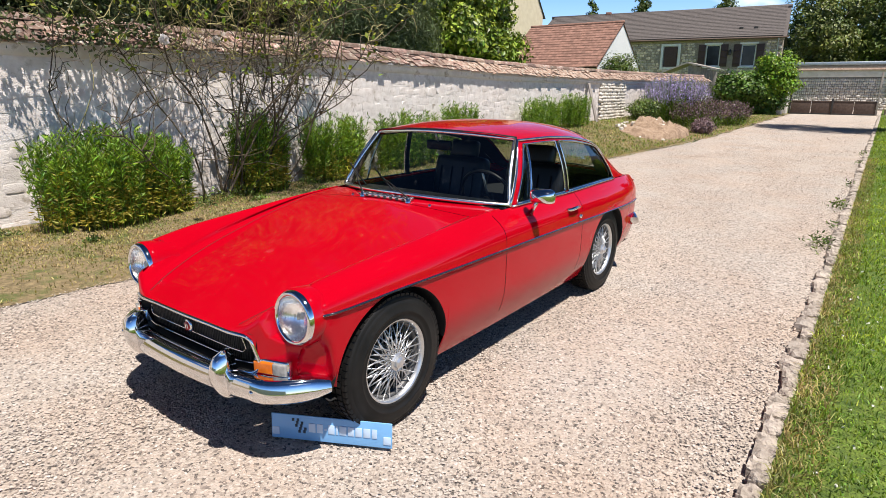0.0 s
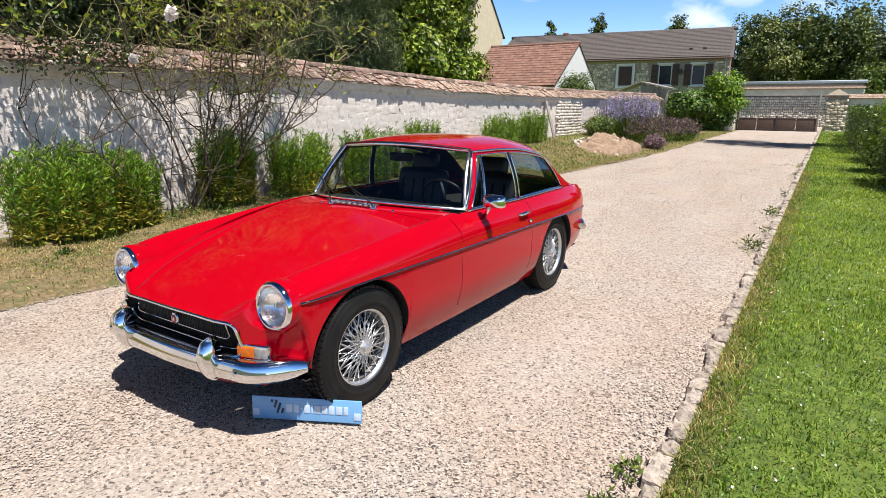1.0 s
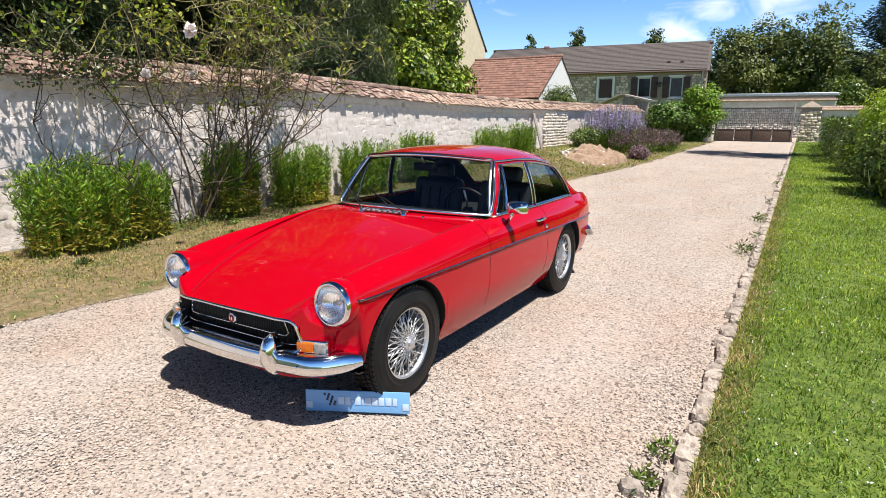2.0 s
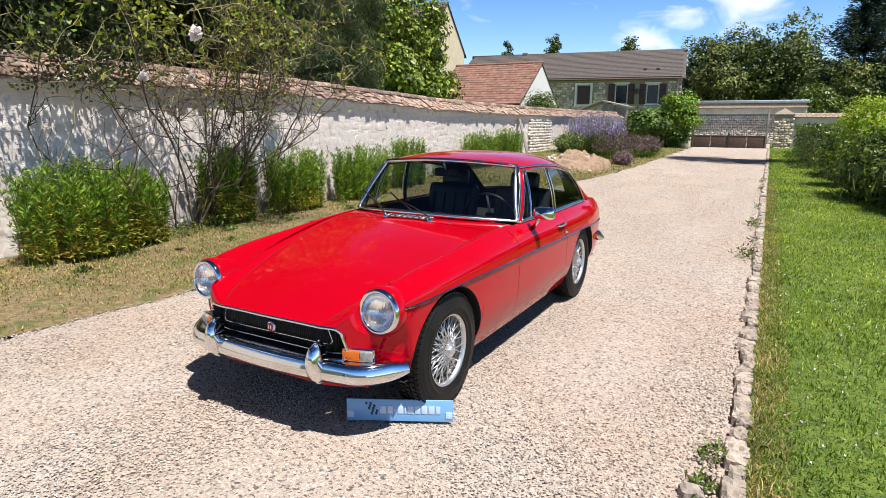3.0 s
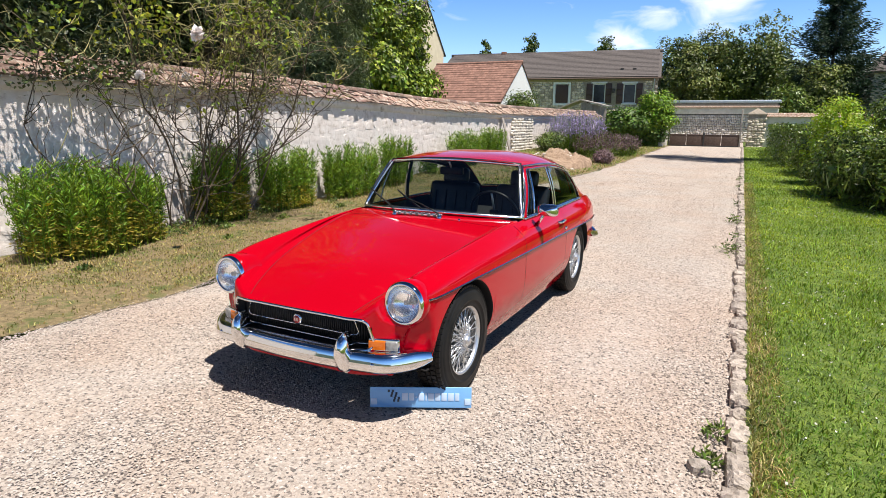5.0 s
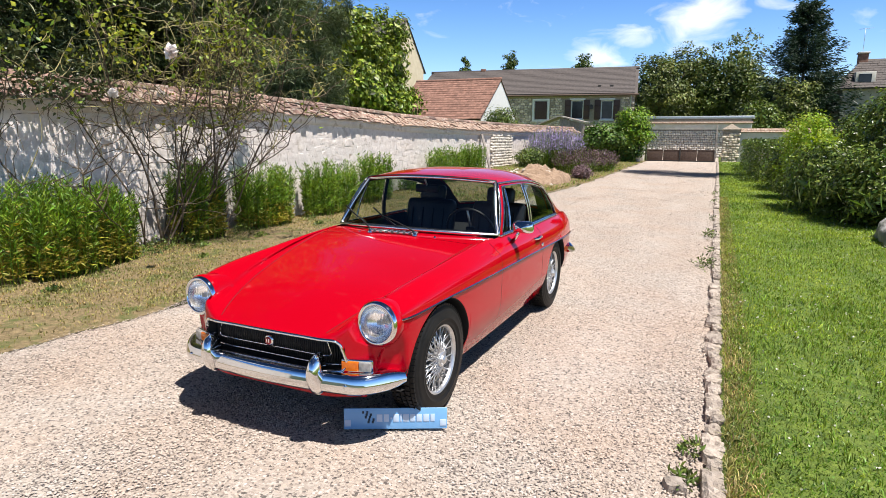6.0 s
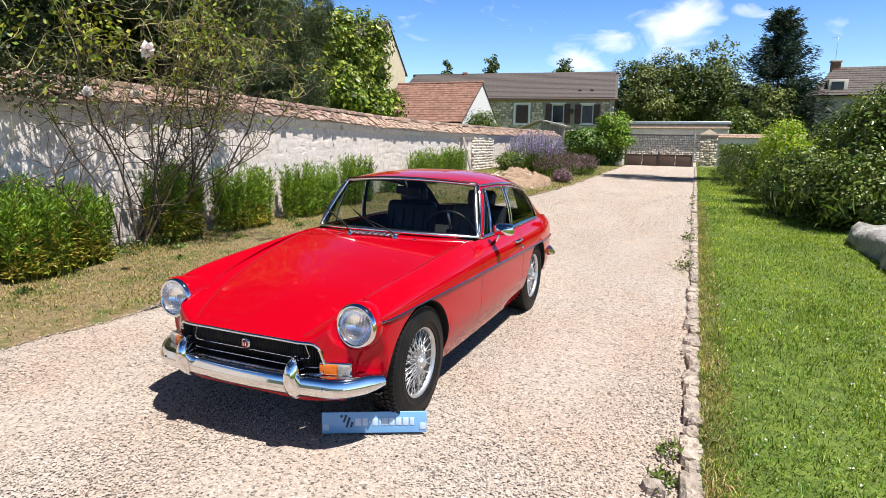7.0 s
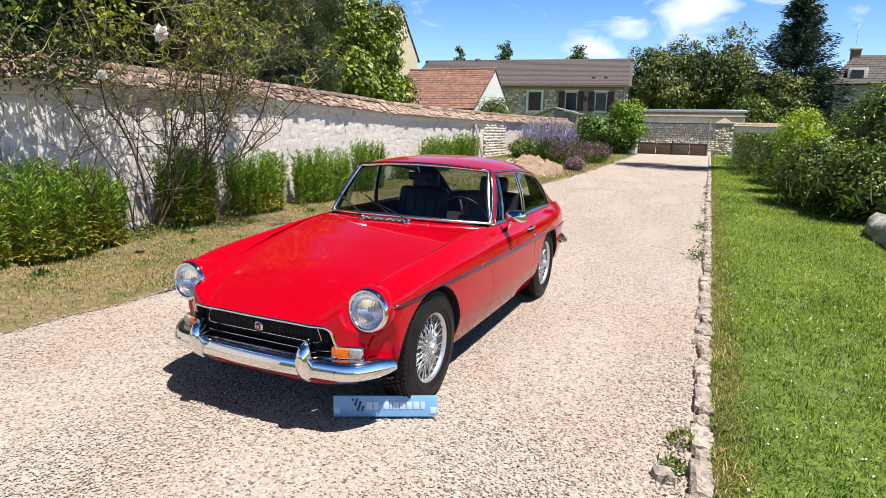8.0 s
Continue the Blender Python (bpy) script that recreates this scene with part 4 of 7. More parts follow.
for k, wd in enumerate((0.034, 0.030, 0.014, 0.032, 0.012, 0.034, 0.030, 0.032, 0.034, 0.026)):
    zc, hh = (0.062, 0.040) if k != 2 else (0.060, 0.010)
    part("letter_bar", bbox(xx + wd / 2, -0.0045, zc, wd - 0.004, 0.002, hh, 0.0006), PLATE_WHITE, plate, "pale lettering bar")
    xx += wd + 0.003


# ---- ground ----
rng = np.random.default_rng(7)
DIRT = mat("garden_soil", (0.13, 0.095, 0.045), (0.33, 0.245, 0.125), scale=26.0, rough=0.95, bump=1.0, bscale=90, dist=0.02, spots=(0.10, 0.12, 0.028), spot_scale=3.4, spot_at=0.50)
TURF = mat("turf", (0.055, 0.100, 0.012), (0.165, 0.225, 0.030), scale=14.0, rough=0.95, bump=0.9, bscale=70, dist=0.02, spots=(0.20, 0.21, 0.07), spot_scale=2.5, spot_at=0.62)


def gravel_mat(name, loose):
    """Pale limestone chips: cream and pink, some peach, a few dark ones; each loose stone has its own shade."""
    m = mat(name, (0.5, 0.5, 0.5), (0.5, 0.5, 0.5), rough=0.9, bump=0.5 if loose else 1.0, bscale=300 if loose else 120, dist=0.002 if loose else 0.014, spec=0.25)
    n, l = m.node_tree.nodes, m.node_tree.links
    geo = n.new("ShaderNodeNewGeometry")
    ramp = n.new("ShaderNodeValToRGB")
    ramp.color_ramp.interpolation = "LINEAR"
    stops = ((0.0, (0.105, 0.095, 0.087)), (0.10, (0.235, 0.202, 0.178)), (0.22, (0.395, 0.338, 0.289)), (0.50, (0.470, 0.410, 0.352)), (0.72, (0.510, 0.452, 0.397)), (0.88, (0.540, 0.448, 0.374)), (1.0, (0.65, 0.60, 0.555)))
    e = ramp.color_ramp.elements
    e[0].position, e[0].color = stops[0][0], (*stops[0][1], 1)
    e[1].position, e[1].color = stops[-1][0], (*stops[-1][1], 1)
    for at, c in stops[1:-1]:
        k = e.new(at)
        k.color = (*c, 1)
    if loose:
        l.new(geo.outputs["Random Per Island"], ramp.inputs["Fac"])
    else:
        vo = n.new("ShaderNodeTexVoronoi")
        vo.inputs["Scale"].default_value = 85.0
        sep = n.new("ShaderNodeSeparateXYZ")
        l.new(geo.outputs["Position"], vo.inputs["Vector"])
        l.new(vo.outputs["Color"], sep.inputs["Vector"])
        l.new(sep.outputs["X"], ramp.inputs["Fac"])
    big = n.new("ShaderNodeTexNoise")
    big.inputs["Scale"].default_value = 1.1
    big.inputs["Detail"].default_value = 5
    l.new(geo.outputs["Position"], big.inputs["Vector"])
    tint = n.new("ShaderNodeValToRGB")
    tint.color_ramp.elements[0].position, tint.color_ramp.elements[1].position = 0.35, 0.66
    tint.color_ramp.elements[0].color, tint.color_ramp.elements[1].color = (1.0, 1.0, 1.0, 1), (1.0, 0.93, 0.88, 1)
    l.new(big.outputs["Fac"], tint.inputs["Fac"])
    mx = n.new("ShaderNodeMixRGB")
    mx.blend_type = "MULTIPLY"
    mx.inputs["Fac"].default_value = 1.0
    l.new(ramp.outputs["Color"], mx.inputs["Color1"])
    l.new(tint.outputs["Color"], mx.inputs["Color2"])
    l.new(mx.outputs["Color"], n["Principled BSDF"].inputs["Base Color"])
    return m


GRAVEL = gravel_mat("gravel_bed", False)
STONES = gravel_mat("gravel_stones", True)
EDGE_X, EDGE_R = 1.50, 1.62
LEFT = spline([(-12, -3.2), (-3, -3.02), (-1.5, -2.92), (4, -2.85), (9, -2.60), (11, -2.42), (14, -2.22), (24, -2.2), (32, -2.2)])


def wall_x(y):
    return -5.58 + 0.012 * (y - 3)


def slope(y):
    """The ground climbs gently away from the car."""
    return 0.010 * min(max(y + 2.4, -0.5), 46.0)


RISE = spline([(-20, 0.0), (4.0, 0.0), (8.0, 0.18), (12.0, 0.36), (16.0, 0.36), (22, 0.20), (28, 0.0), (40, 0.0), (60, 0.0)])


def ground_z(x, y):
    """Height of the garden ground: a bank along the old wall, a level lawn."""
    l = LEFT(min(max(y, -12), 32))
    if x < l:
        return slope(y) + 0.012 + RISE(min(max(y, -20), 60)) * ss(l, -4.9, x)
    if x > EDGE_R - 0.06:
        return slope(y) + 0.040 + 0.02 * ss(1.6, 6, x)
    return slope(y) - 0.05


gx = sorted({round(float(v), 3) for v in np.concatenate([np.linspace(-900, -30, 8), np.linspace(-30, -8, 8), np.linspace(-8, -2, 41), np.linspace(-2, 1.4, 8), [1.55, 1.56], np.linspace(1.6, 6, 12), np.linspace(7, 30, 8), np.linspace(60, 900, 6)])})
gy = sorted({round(float(v), 3) for v in np.concatenate([np.linspace(-600, -12, 6), np.linspace(-12, 34, 93), np.linspace(36, 80, 12), np.linspace(120, 1500, 8)])})
ground = part("ground", grid([[(x, y, ground_z(x, y) - (0.07 if wall_x(0) < x < -1 and -12 < y < 31 else 0)) for y in gy] for x in gx]), TURF, None)
tagged(ground, "garden ground with grass and bare soil", "ground", kind="structure")
ground.data.flip_normals()

drive_rows = []
for y in list(np.linspace(-12, 8, 81)) + list(np.linspace(8.5, 32, 48)) + [36, 38.2]:
    xl = LEFT(min(y, 32)) + 0.05 * math.sin(y * 3.1) + 0.03 * math.sin(y * 7.7) - (0 if y < 33 else 6)
    xr = EDGE_X + 0.04 if y < 33 else 9
    drive_rows.append([(xl + (xr - xl) * k / 24, y, 0.006 * math.sin(xl + k * 0.7) * math.sin(y * 1.3) + slope(y) - 0.005 - (0.010 if k == 0 else 0.03 if k == 24 else 0)) for k in range(25)])
drive = part("drive", grid(drive_rows), GRAVEL, None)
drive.data.flip_normals()
tagged(drive, "pale pinkish gravel drive", "drive", kind="structure")

# verge soil over the turf beside the drive
verge_rows = []
for y in np.linspace(-12, 31, 130):
    xl, xr = wall_x(y) + 0.02, LEFT(min(y, 31)) + 0.06 * math.sin(y * 2.3) + 0.04 * math.sin(y * 6.1)
    verge_rows.append([(xl + (xr - xl) * k / 12, y, ground_z(min(xl + (xr - xl) * k / 12, LEFT(min(y, 31)) - 0.002), y) + 0.006 + (0.012 * math.sin(y * 5 + k) if 0 < k < 12 else 0) - (0.02 if k == 12 else 0)) for k in range(13)])
verge = part("verge", grid(verge_rows), DIRT, None)
verge.data.flip_normals()
tagged(verge, "dry grassy verge along the old wall", "verge", kind="structure")


# ---- scattered bits: gravel, grass ----
def scatter_stones(name, x0, x1, y0, y1, n, s0, s1, label, fade):
    """Loose stones, thinning out between the first and last two places of fade."""
    x = rng.uniform(x0, x1, n)
    y = rng.uniform(y0, y1, n)
    ok = x > np.array([LEFT(v) for v in np.linspace(y0, y1, 64)])[np.clip(((y - y0) / (y1 - y0) * 63).astype(int), 0, 63)] - 0.12 * rng.random(n) ** 3
    ok &= rng.random(n) < np.interp(y, fade, (0, 1, 1, 0))
    x, y = x[ok], y[ok]
    n = len(x)
    s = rng.uniform(s0, s1, n)
    base = np.array([(1, 0, 0), (-1, 0, 0), (0, 1, 0), (0, -1, 0), (0, 0, 0.48)], float)
    v = base[None] * s[:, None, None] * rng.uniform(0.65, 1.25, (n, 5, 1))
    a = rng.uniform(0, math.tau, n)
    t = rng.normal(0, 0.35, n)
    ca, sa, ct, st = np.cos(a), np.sin(a), np.cos(t), np.sin(t)
    X, Y, Z = v[..., 0], v[..., 1], v[..., 2]
    X, Z = X * ct[:, None] + Z * st[:, None], -X * st[:, None] + Z * ct[:, None]
    X, Y = X * ca[:, None] - Y * sa[:, None], X * sa[:, None] + Y * ca[:, None]
    v = np.stack([X + x[:, None], Y + y[:, None], Z + (s * 0.15 + rng.uniform(-0.003, 0.004, n) + 0.010 * np.clip(y + 2.4, -0.5, 46) - 0.004)[:, None]], -1).reshape(-1, 3)
    f = np.array([(0, 2, 4), (2, 1, 4), (1, 3, 4), (3, 0, 4)])
    f = (f[None] + 5 * np.arange(n)[:, None, None]).reshape(-1, 3)
    ob = part(name, (v, f), STONES, None, smooth=False)
    return tagged(ob, label, "gravel", kind="stuff")


scatter_stones("gravel", -3.2, 1.495, -6.4, 0.6, 100000, 0.0042, 0.0085, "loose pale and pink gravel stones", (-5.8, -4.2, -1.2, 0.6))
scatter_stones("gravel", -3.1, 1.495, -7.5, 5.2, 46000, 0.0055, 0.0095, "loose pale and pink gravel stones", (-7.5, -5.5, 2.8, 5.2))
scatter_stones("gravel", -3.0, 1.52, 2.0, 13.0, 40000, 0.007, 0.011, "loose pale and pink gravel stones", (2.0, 4.6, 9.0, 13.0))
scatter_stones("gravel", -3.0, 1.52, 8.0, 30.0, 26000, 0.008, 0.014, "loose pale and pink gravel stones", (8.0, 12.0, 20.0, 30.0))


def blades(name, material, x, y, z, h, w, lean, label, category="grass"):
    """Single grass blades as narrow bent triangles."""
    n = len(x)
    a = rng.uniform(0, math.tau, n)
    d = rng.uniform(0, math.tau, n)
    l = rng.random(n) * lean
    dx, dy = np.cos(a) * w, np.sin(a) * w
    tx, ty = np.cos(d) * l * h, np.sin(d) * l * h
    v = np.empty((n, 5, 3))
    v[:, 0] = np.stack([x - dx, y - dy, z], -1)
    v[:, 1] = np.stack([x + dx, y + dy, z], -1)
    v[:, 2] = np.stack([x + dx * 0.7 + tx * 0.35, y + dy * 0.7 + ty * 0.35, z + h * 0.6], -1)
    v[:, 3] = np.stack([x - dx * 0.7 + tx * 0.35, y - dy * 0.7 + ty * 0.35, z + h * 0.6], -1)
    v[:, 4] = np.stack([x + tx, y + ty, z + h * (1 - 0.3 * l)], -1)
    q = np.arange(n)[:, None] * 5
    f = np.concatenate([q + np.array([[0, 1, 2]]), q + np.array([[0, 2, 3]]), q + np.array([[3, 2, 4]])])
    ob = part(name, (v.reshape(-1, 3), f), material, None)
    return tagged(ob, label, category, kind="stuff")


def zs_of(x, y):
    return np.array([ground_z(a, b) for a, b in zip(x, y)]) - 0.004


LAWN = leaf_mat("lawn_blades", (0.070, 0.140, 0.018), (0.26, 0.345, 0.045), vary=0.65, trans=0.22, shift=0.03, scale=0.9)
# yellower grass away from the kerb; sun glint is also put into its colour
LAWN_SUNTINT = leaf_mat("sun_tinted_lawn_blades", (0.110, 0.190, 0.018), (0.37, 0.44, 0.050), vary=0.6, trans=0.25, shift=0.03, scale=0.9)
CLOVER_LEAF = leaf_mat("clover_leaves", (0.065, 0.140, 0.020), (0.24, 0.345, 0.048), vary=0.6, trans=0.2, shift=0.03, scale=1.4)
DRY = leaf_mat("dry_blades", (0.40, 0.30, 0.13), (0.15, 0.18, 0.04), vary=0.6, trans=0.2, scale=2.6, shift=0.03)


def lawn(x0, x1, y0, y1, n, h0, w0, fade, grass):
    """Mown blades in uneven tufts, thinning out towards the stretch's ends."""
    x, y = x0 + (x1 - x0) * rng.random(n), y0 + (y1 - y0) * rng.random(n)
    ok = rng.random(n) < np.interp(y, fade, (0, 1, 1, 0)) * np.interp(x, (x1 - 1.0, x1), (1, 0))
    tuft = np.sin(x * 9 + 2 * np.sin(y * 5)) * np.sin(y * 8 + 2 * np.sin(x * 6))
    ok &= tuft > -1.1 + 0.9 * rng.random(n) ** 2
    x, y, tuft = x[ok], y[ok], tuft[ok]
    n = len(x)
    blades("lawn_grass", grass, x, y, zs_of(x, y), h0 * rng.uniform(0.35, 1.15, n) * (1 + 0.25 * tuft), np.full(n, w0), 1.4, "short mown green lawn grass")


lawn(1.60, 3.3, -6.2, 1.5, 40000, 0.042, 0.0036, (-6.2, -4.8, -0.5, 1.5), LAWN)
lawn(2.40, 5.0, -6.2, 1.5, 50000, 0.042, 0.0038, (-6.2, -4.8, -0.5, 1.5), LAWN_SUNTINT)
lawn(1.60, 5.4, -1.0, 8.0, 58000, 0.045, 0.0048, (-1.0, 1.2, 5.0, 8.0), LAWN_SUNTINT)
lawn(1.62, 5.6, 5.0, 18, 40000, 0.05, 0.0075, (5.0, 8.0, 14.0, 18.0), LAWN_SUNTINT)
lawn(1.62, 5.4, 13, 31, 16000, 0.06, 0.011, (13.0, 17.0, 27.0, 31.0), LAWN_SUNTINT)
n = 14000
x, y = 1.605 + 0.16 * rng.random(n) ** 1.8, -5.6 + 16 * rng.random(n) ** 1.3
blades("edge_grass", DRY, x, y, zs_of(np.maximum(x, 1.62), y), 0.045 * rng.uniform(0.4, 1.3, n), np.full(n, 0.003), 1.6, "dry grass along the kerb")


def verge_grass(y0, y1, n, power, material, w, h, label):
    x = -5.5 + 3.3 * rng.random(n)
    y = y0 + (y1 - y0) * rng.random(n) ** power
    keep = x < np.array([LEFT(v) for v in y]) + 0.10 * rng.random(n) ** 2
    x, y = x[keep], y[keep]
    patch = np.sin(x * 2.1 + 1.3 * np.sin(y * 0.9)) + np.sin(y * 1.7 + x) > -1.3 + 1.6 * (rng.random(len(x)) - 0.5)
    x, y = x[patch], y[patch]
    blades("verge_grass", material, x, y, zs_of(x, y) + 0.012, h * rng.uniform(0.3, 1.3, len(x)), np.full(len(x), w), 1.5, label)


verge_grass(-5.5, 12.0, 95000, 1.5, DRY, 0.0050, 0.028, "dry yellowing grass on the verge")
verge_grass(7.0, 30.0, 9000, 1.1, DRY, 0.009, 0.06, "dry grass on the far verge")
verge_grass(7.0, 30.0, 9000, 1.1, LAWN, 0.009, 0.06, "green grass on the verge beyond the wall's plants")


# ---- leaves ----
def leaf_cloud(pts, size, up=0.4, aspect=0.5, fold=0.25, droop=0.0, dirs=None, normals=None):
    """Pointed leaves at the given points, each its own shape of five corners."""
    pts = np.asarray(pts, float)
    n = len(pts)
    d = rng.normal(size=(n, 3)) if dirs is None else np.asarray(dirs, float) + rng.normal(0, 0.35, (n, 3))
    d[:, 2] += up - droop
    d /= np.linalg.norm(d, axis=1)[:, None] + 1e-9
    r = rng.normal(size=(n, 3))
    s = np.cross(d, r)
    s /= np.linalg.norm(s, axis=1)[:, None] + 1e-9
    nrm = np.cross(s, d)
    if normals is not None:
        nrm = np.asarray(normals, float) + rng.normal(0, 0.45, (n, 3))
        nrm /= np.linalg.norm(nrm, axis=1)[:, None] + 1e-9
        d = rng.normal(size=(n, 3)) - np.array([0, 0, 0.5])
        d -= nrm * (d * nrm).sum(1)[:, None]
        d /= np.linalg.norm(d, axis=1)[:, None] + 1e-9
        s = np.cross(nrm, d)
    L = (size * rng.uniform(0.6, 1.25, n))[:, None]
    W = L * aspect * 0.5
    v = np.empty((n, 4, 3))
    v[:, 0] = pts
    v[:, 1] = pts + d * L * 0.5 + s * W + nrm * L * fold * 0.3
    v[:, 2] = pts + d * L
    v[:, 3] = pts + d * L * 0.5 - s * W + nrm * L * fold * 0.3
    f = np.array([(0, 1, 2), (0, 2, 3)])
    f = (f[None] + 4 * np.arange(n)[:, None, None]).reshape(-1, 3)
    return v.reshape(-1, 3), f


def blob_points(c, r, n, shell=0.55):
    """Points in an uneven ellipsoid, most of them near its outside."""
    d = rng.normal(size=(n, 3))
    d /= np.linalg.norm(d, axis=1)[:, None]
    k = shell + (1 - shell) * rng.random(n) ** 0.6
    k *= 1 + 0.18 * np.sin(d[:, 0] * 5 + c[0]) * np.sin(d[:, 1] * 4 + c[1]) + 0.12 * np.sin(d[:, 2] * 7 + c[2] * 3)
    return np.asarray(c) + d * k[:, None] * np.asarray(r)


def crown_points(c, r, clumps, per, spread):
    """Leaves gathered in many clumps over a crown, with gaps between."""
    cs = blob_points(c, r, clumps, 0.45)
    sz = rng.uniform(0.6, 1.3, clumps)
    d = rng.normal(size=(clumps, per, 3))
    d /= np.linalg.norm(d, axis=2)[..., None]
    k = rng.uniform(0.55, 1.0, (clumps, per)) * spread * 1.7 * sz[:, None]
    out = (cs - np.asarray(c)) / np.asarray(r)
    p = cs[:, None] + d * k[..., None] * np.array([1, 1, 0.8])
    nr = d + 0.5 * out[:, None] + np.array([0, 0, 0.35])
    return p.reshape(-1, 3), nr.reshape(-1, 3)


BARK = mat("bark", (0.10, 0.075, 0.05), (0.18, 0.14, 0.10), scale=12, rough=0.95, bump=0.8, bscale=60, dist=0.01)


def limb(a, b, r0, r1, bend=0.12, n=7):
    a, b = Vector(a), Vector(b)
    off = Vector(rng.normal(size=3)) * bend * (b - a).length
    pts, rs = [], []
    for i in range(n + 1):
        t = i / n
        pts.append(tuple(a.lerp(b, t) + off * math.sin(math.pi * t) * 0.5))
        rs.append(r0 + (r1 - r0) * t)
    return tube(pts, rs, 6)


def tree(name, base, height, r, label, leafm, leaf=0.12, clumps=160, per=60, spread=0.28, trunk=0.16, low=0.25, category="tree", up=0.2, aspect=0.55, group=""):
    b = Vector(base)
    t = thing(name, base, label, category, group)
    top = Vector((0, 0, height * 0.8))
    limbs = [limb((0, 0, -0.1), top, trunk, trunk * 0.25, 0.04, 9)]
    cz = height * (low + (1 - low) / 2)
    for k in range(10):
        a = rng.uniform(0, math.tau)
        z0 = height * rng.uniform(low * 0.8, 0.65)
        limbs.append(limb((0, 0, z0), (r[0] * 0.75 * math.cos(a), r[1] * 0.75 * math.sin(a), min(height * 0.92, z0 + height * rng.uniform(0.12, 0.32))), trunk * 0.4, trunk * 0.08))
    part("trunk", merge(limbs), BARK, t, "brown trunk and limbs")
    p, nr = crown_points((0, 0, cz), (r[0], r[1], height * (1 - low) / 2), clumps, per, spread)
    crown = part("crown", leaf_cloud(p, leaf, up=up, aspect=aspect, normals=nr), leafm, t, "leafy crown")
    q = blob_points((0, 0, cz), (r[0] * 0.68, r[1] * 0.68, height * (1 - low) * 0.34), clumps * per // 10, 0.25)
    part("inner_foliage", leaf_cloud(q, leaf * (2.0 if aspect > 0.2 else 1.3), up=up, aspect=max(aspect, 0.22)), leafm, crown)
    return t


WOOD_PALE = leaf_mat("pale_far_leaves", (0.050, 0.075, 0.014), (0.19, 0.215, 0.055), vary=0.5, trans=0.1, scale=0.5)
PINE_BLUE = leaf_mat("long_pine_needles", (0.060, 0.090, 0.040), (0.20, 0.245, 0.115), vary=0.45, trans=0.08, scale=2.0, rough=0.5)
MAGNOLIA = leaf_mat("broad_leaves", (0.050, 0.088, 0.008), (0.26, 0.325, 0.036), vary=0.75, trans=0.08, rough=0.42, scale=2.4)
PINE = leaf_mat("pine_needles", (0.028, 0.044, 0.016), (0.110, 0.130, 0.045), vary=0.5, trans=0.06, scale=1.8)
WOOD_FAR = leaf_mat("far_leaves", (0.034, 0.058, 0.010), (0.135, 0.170, 0.034), vary=0.5, trans=0.1, scale=0.5)
SPRUCE = leaf_mat("spruce_needles", (0.015, 0.033, 0.018), (0.030, 0.056, 0.027), vary=0.4, trans=0.1)
SHRUB = leaf_mat("shrub_leaves", (0.034, 0.064, 0.012), (0.175, 0.23, 0.045), vary=0.7, trans=0.12, rough=0.36, scale=2.2)
LIME = leaf_mat("lime_leaves", (0.230, 0.322, 0.034), (0.322, 0.414, 0.052), vary=0.3)
IVY = leaf_mat("ivy_leaves", (0.030, 0.070, 0.010), (0.13, 0.22, 0.03), vary=0.5, trans=0.1)
STALK = leaf_mat("stalk_leaves", (0.070, 0.150, 0.010), (0.23, 0.34, 0.030), vary=0.6, trans=0.2, scale=4.0)
YELLOWED = leaf_mat("yellowed_leaves", (0.360, 0.300, 0.036), (0.264, 0.240, 0.048), vary=0.4, trans=0.3)
LAVENDER = leaf_mat("lavender_heads", (0.30, 0.23, 0.52), (0.47, 0.39, 0.68), vary=0.3, trans=0.2)
BURGUNDY = leaf_mat("burgundy_leaves", (0.10, 0.062, 0.07), (0.23, 0.15, 0.16), vary=0.5, trans=0.12)

# ---- the old wall ----
EAVE = spline([(-12, 1.95), (-1, 1.93), (2.1, 1.93), (4.9, 1.88), (9.0, 1.79), (14.8, 1.77), (28, 1.86)])
WHITEWASH = mat("whitewashed_stone", (0.62, 0.545, 0.49), (0.83, 0.765, 0.71), scale=7, rough=0.92, bump=0.8, bscale=75, dist=0.010, spots=(0.44, 0.37, 0.30), spot_scale=6.0, spot_at=0.57, vary=0.09)
MORTAR = mat("wall_render", (0.60, 0.54, 0.49), (0.77, 0.715, 0.67), scale=5, rough=0.95, bump=0.8, bscale=60, dist=0.010, spots=(0.38, 0.32, 0.26), spot_scale=5.0, spot_at=0.55)
TILE = mat("old_roof_tiles", (0.13, 0.075, 0.056), (0.32, 0.205, 0.155), scale=16, rough=0.9, bump=0.7, bscale=90, vary=0.45, dist=0.006, spots=(0.42, 0.375, 0.31), spot_scale=13, spot_at=0.51, shift=0.012)
PEBBLE = mat("rubble_stone", (0.52, 0.46, 0.38), (0.70, 0.65, 0.57), scale=6, rough=0.9, bump=0.6, bscale=60, vary=0.22, dist=0.006)
rows = []
WALL_Y = list(np.linspace(-12, 26.9, 80))
for y in WALL_Y:
    xf, zt = wall_x(y), EAVE(min(y, 28))
    rows.append([(xf, y, -0.15), (xf, y, zt * 0.33), (xf, y, zt * 0.66), (xf, y, zt), (xf - 0.40, y, zt), (xf - 0.40, y, -0.15)])
wv, wf = grid(rows)
n6 = 6
wf += [tuple(range(n6)), tuple((len(rows) - 1) * n6 + k for k in reversed(range(n6)))]
wall = part("wall_west", (wv, wf), MORTAR, None, smooth=False)
tagged(wall, "long old whitewashed stone wall with tiled coping", "wall", kind="structure")

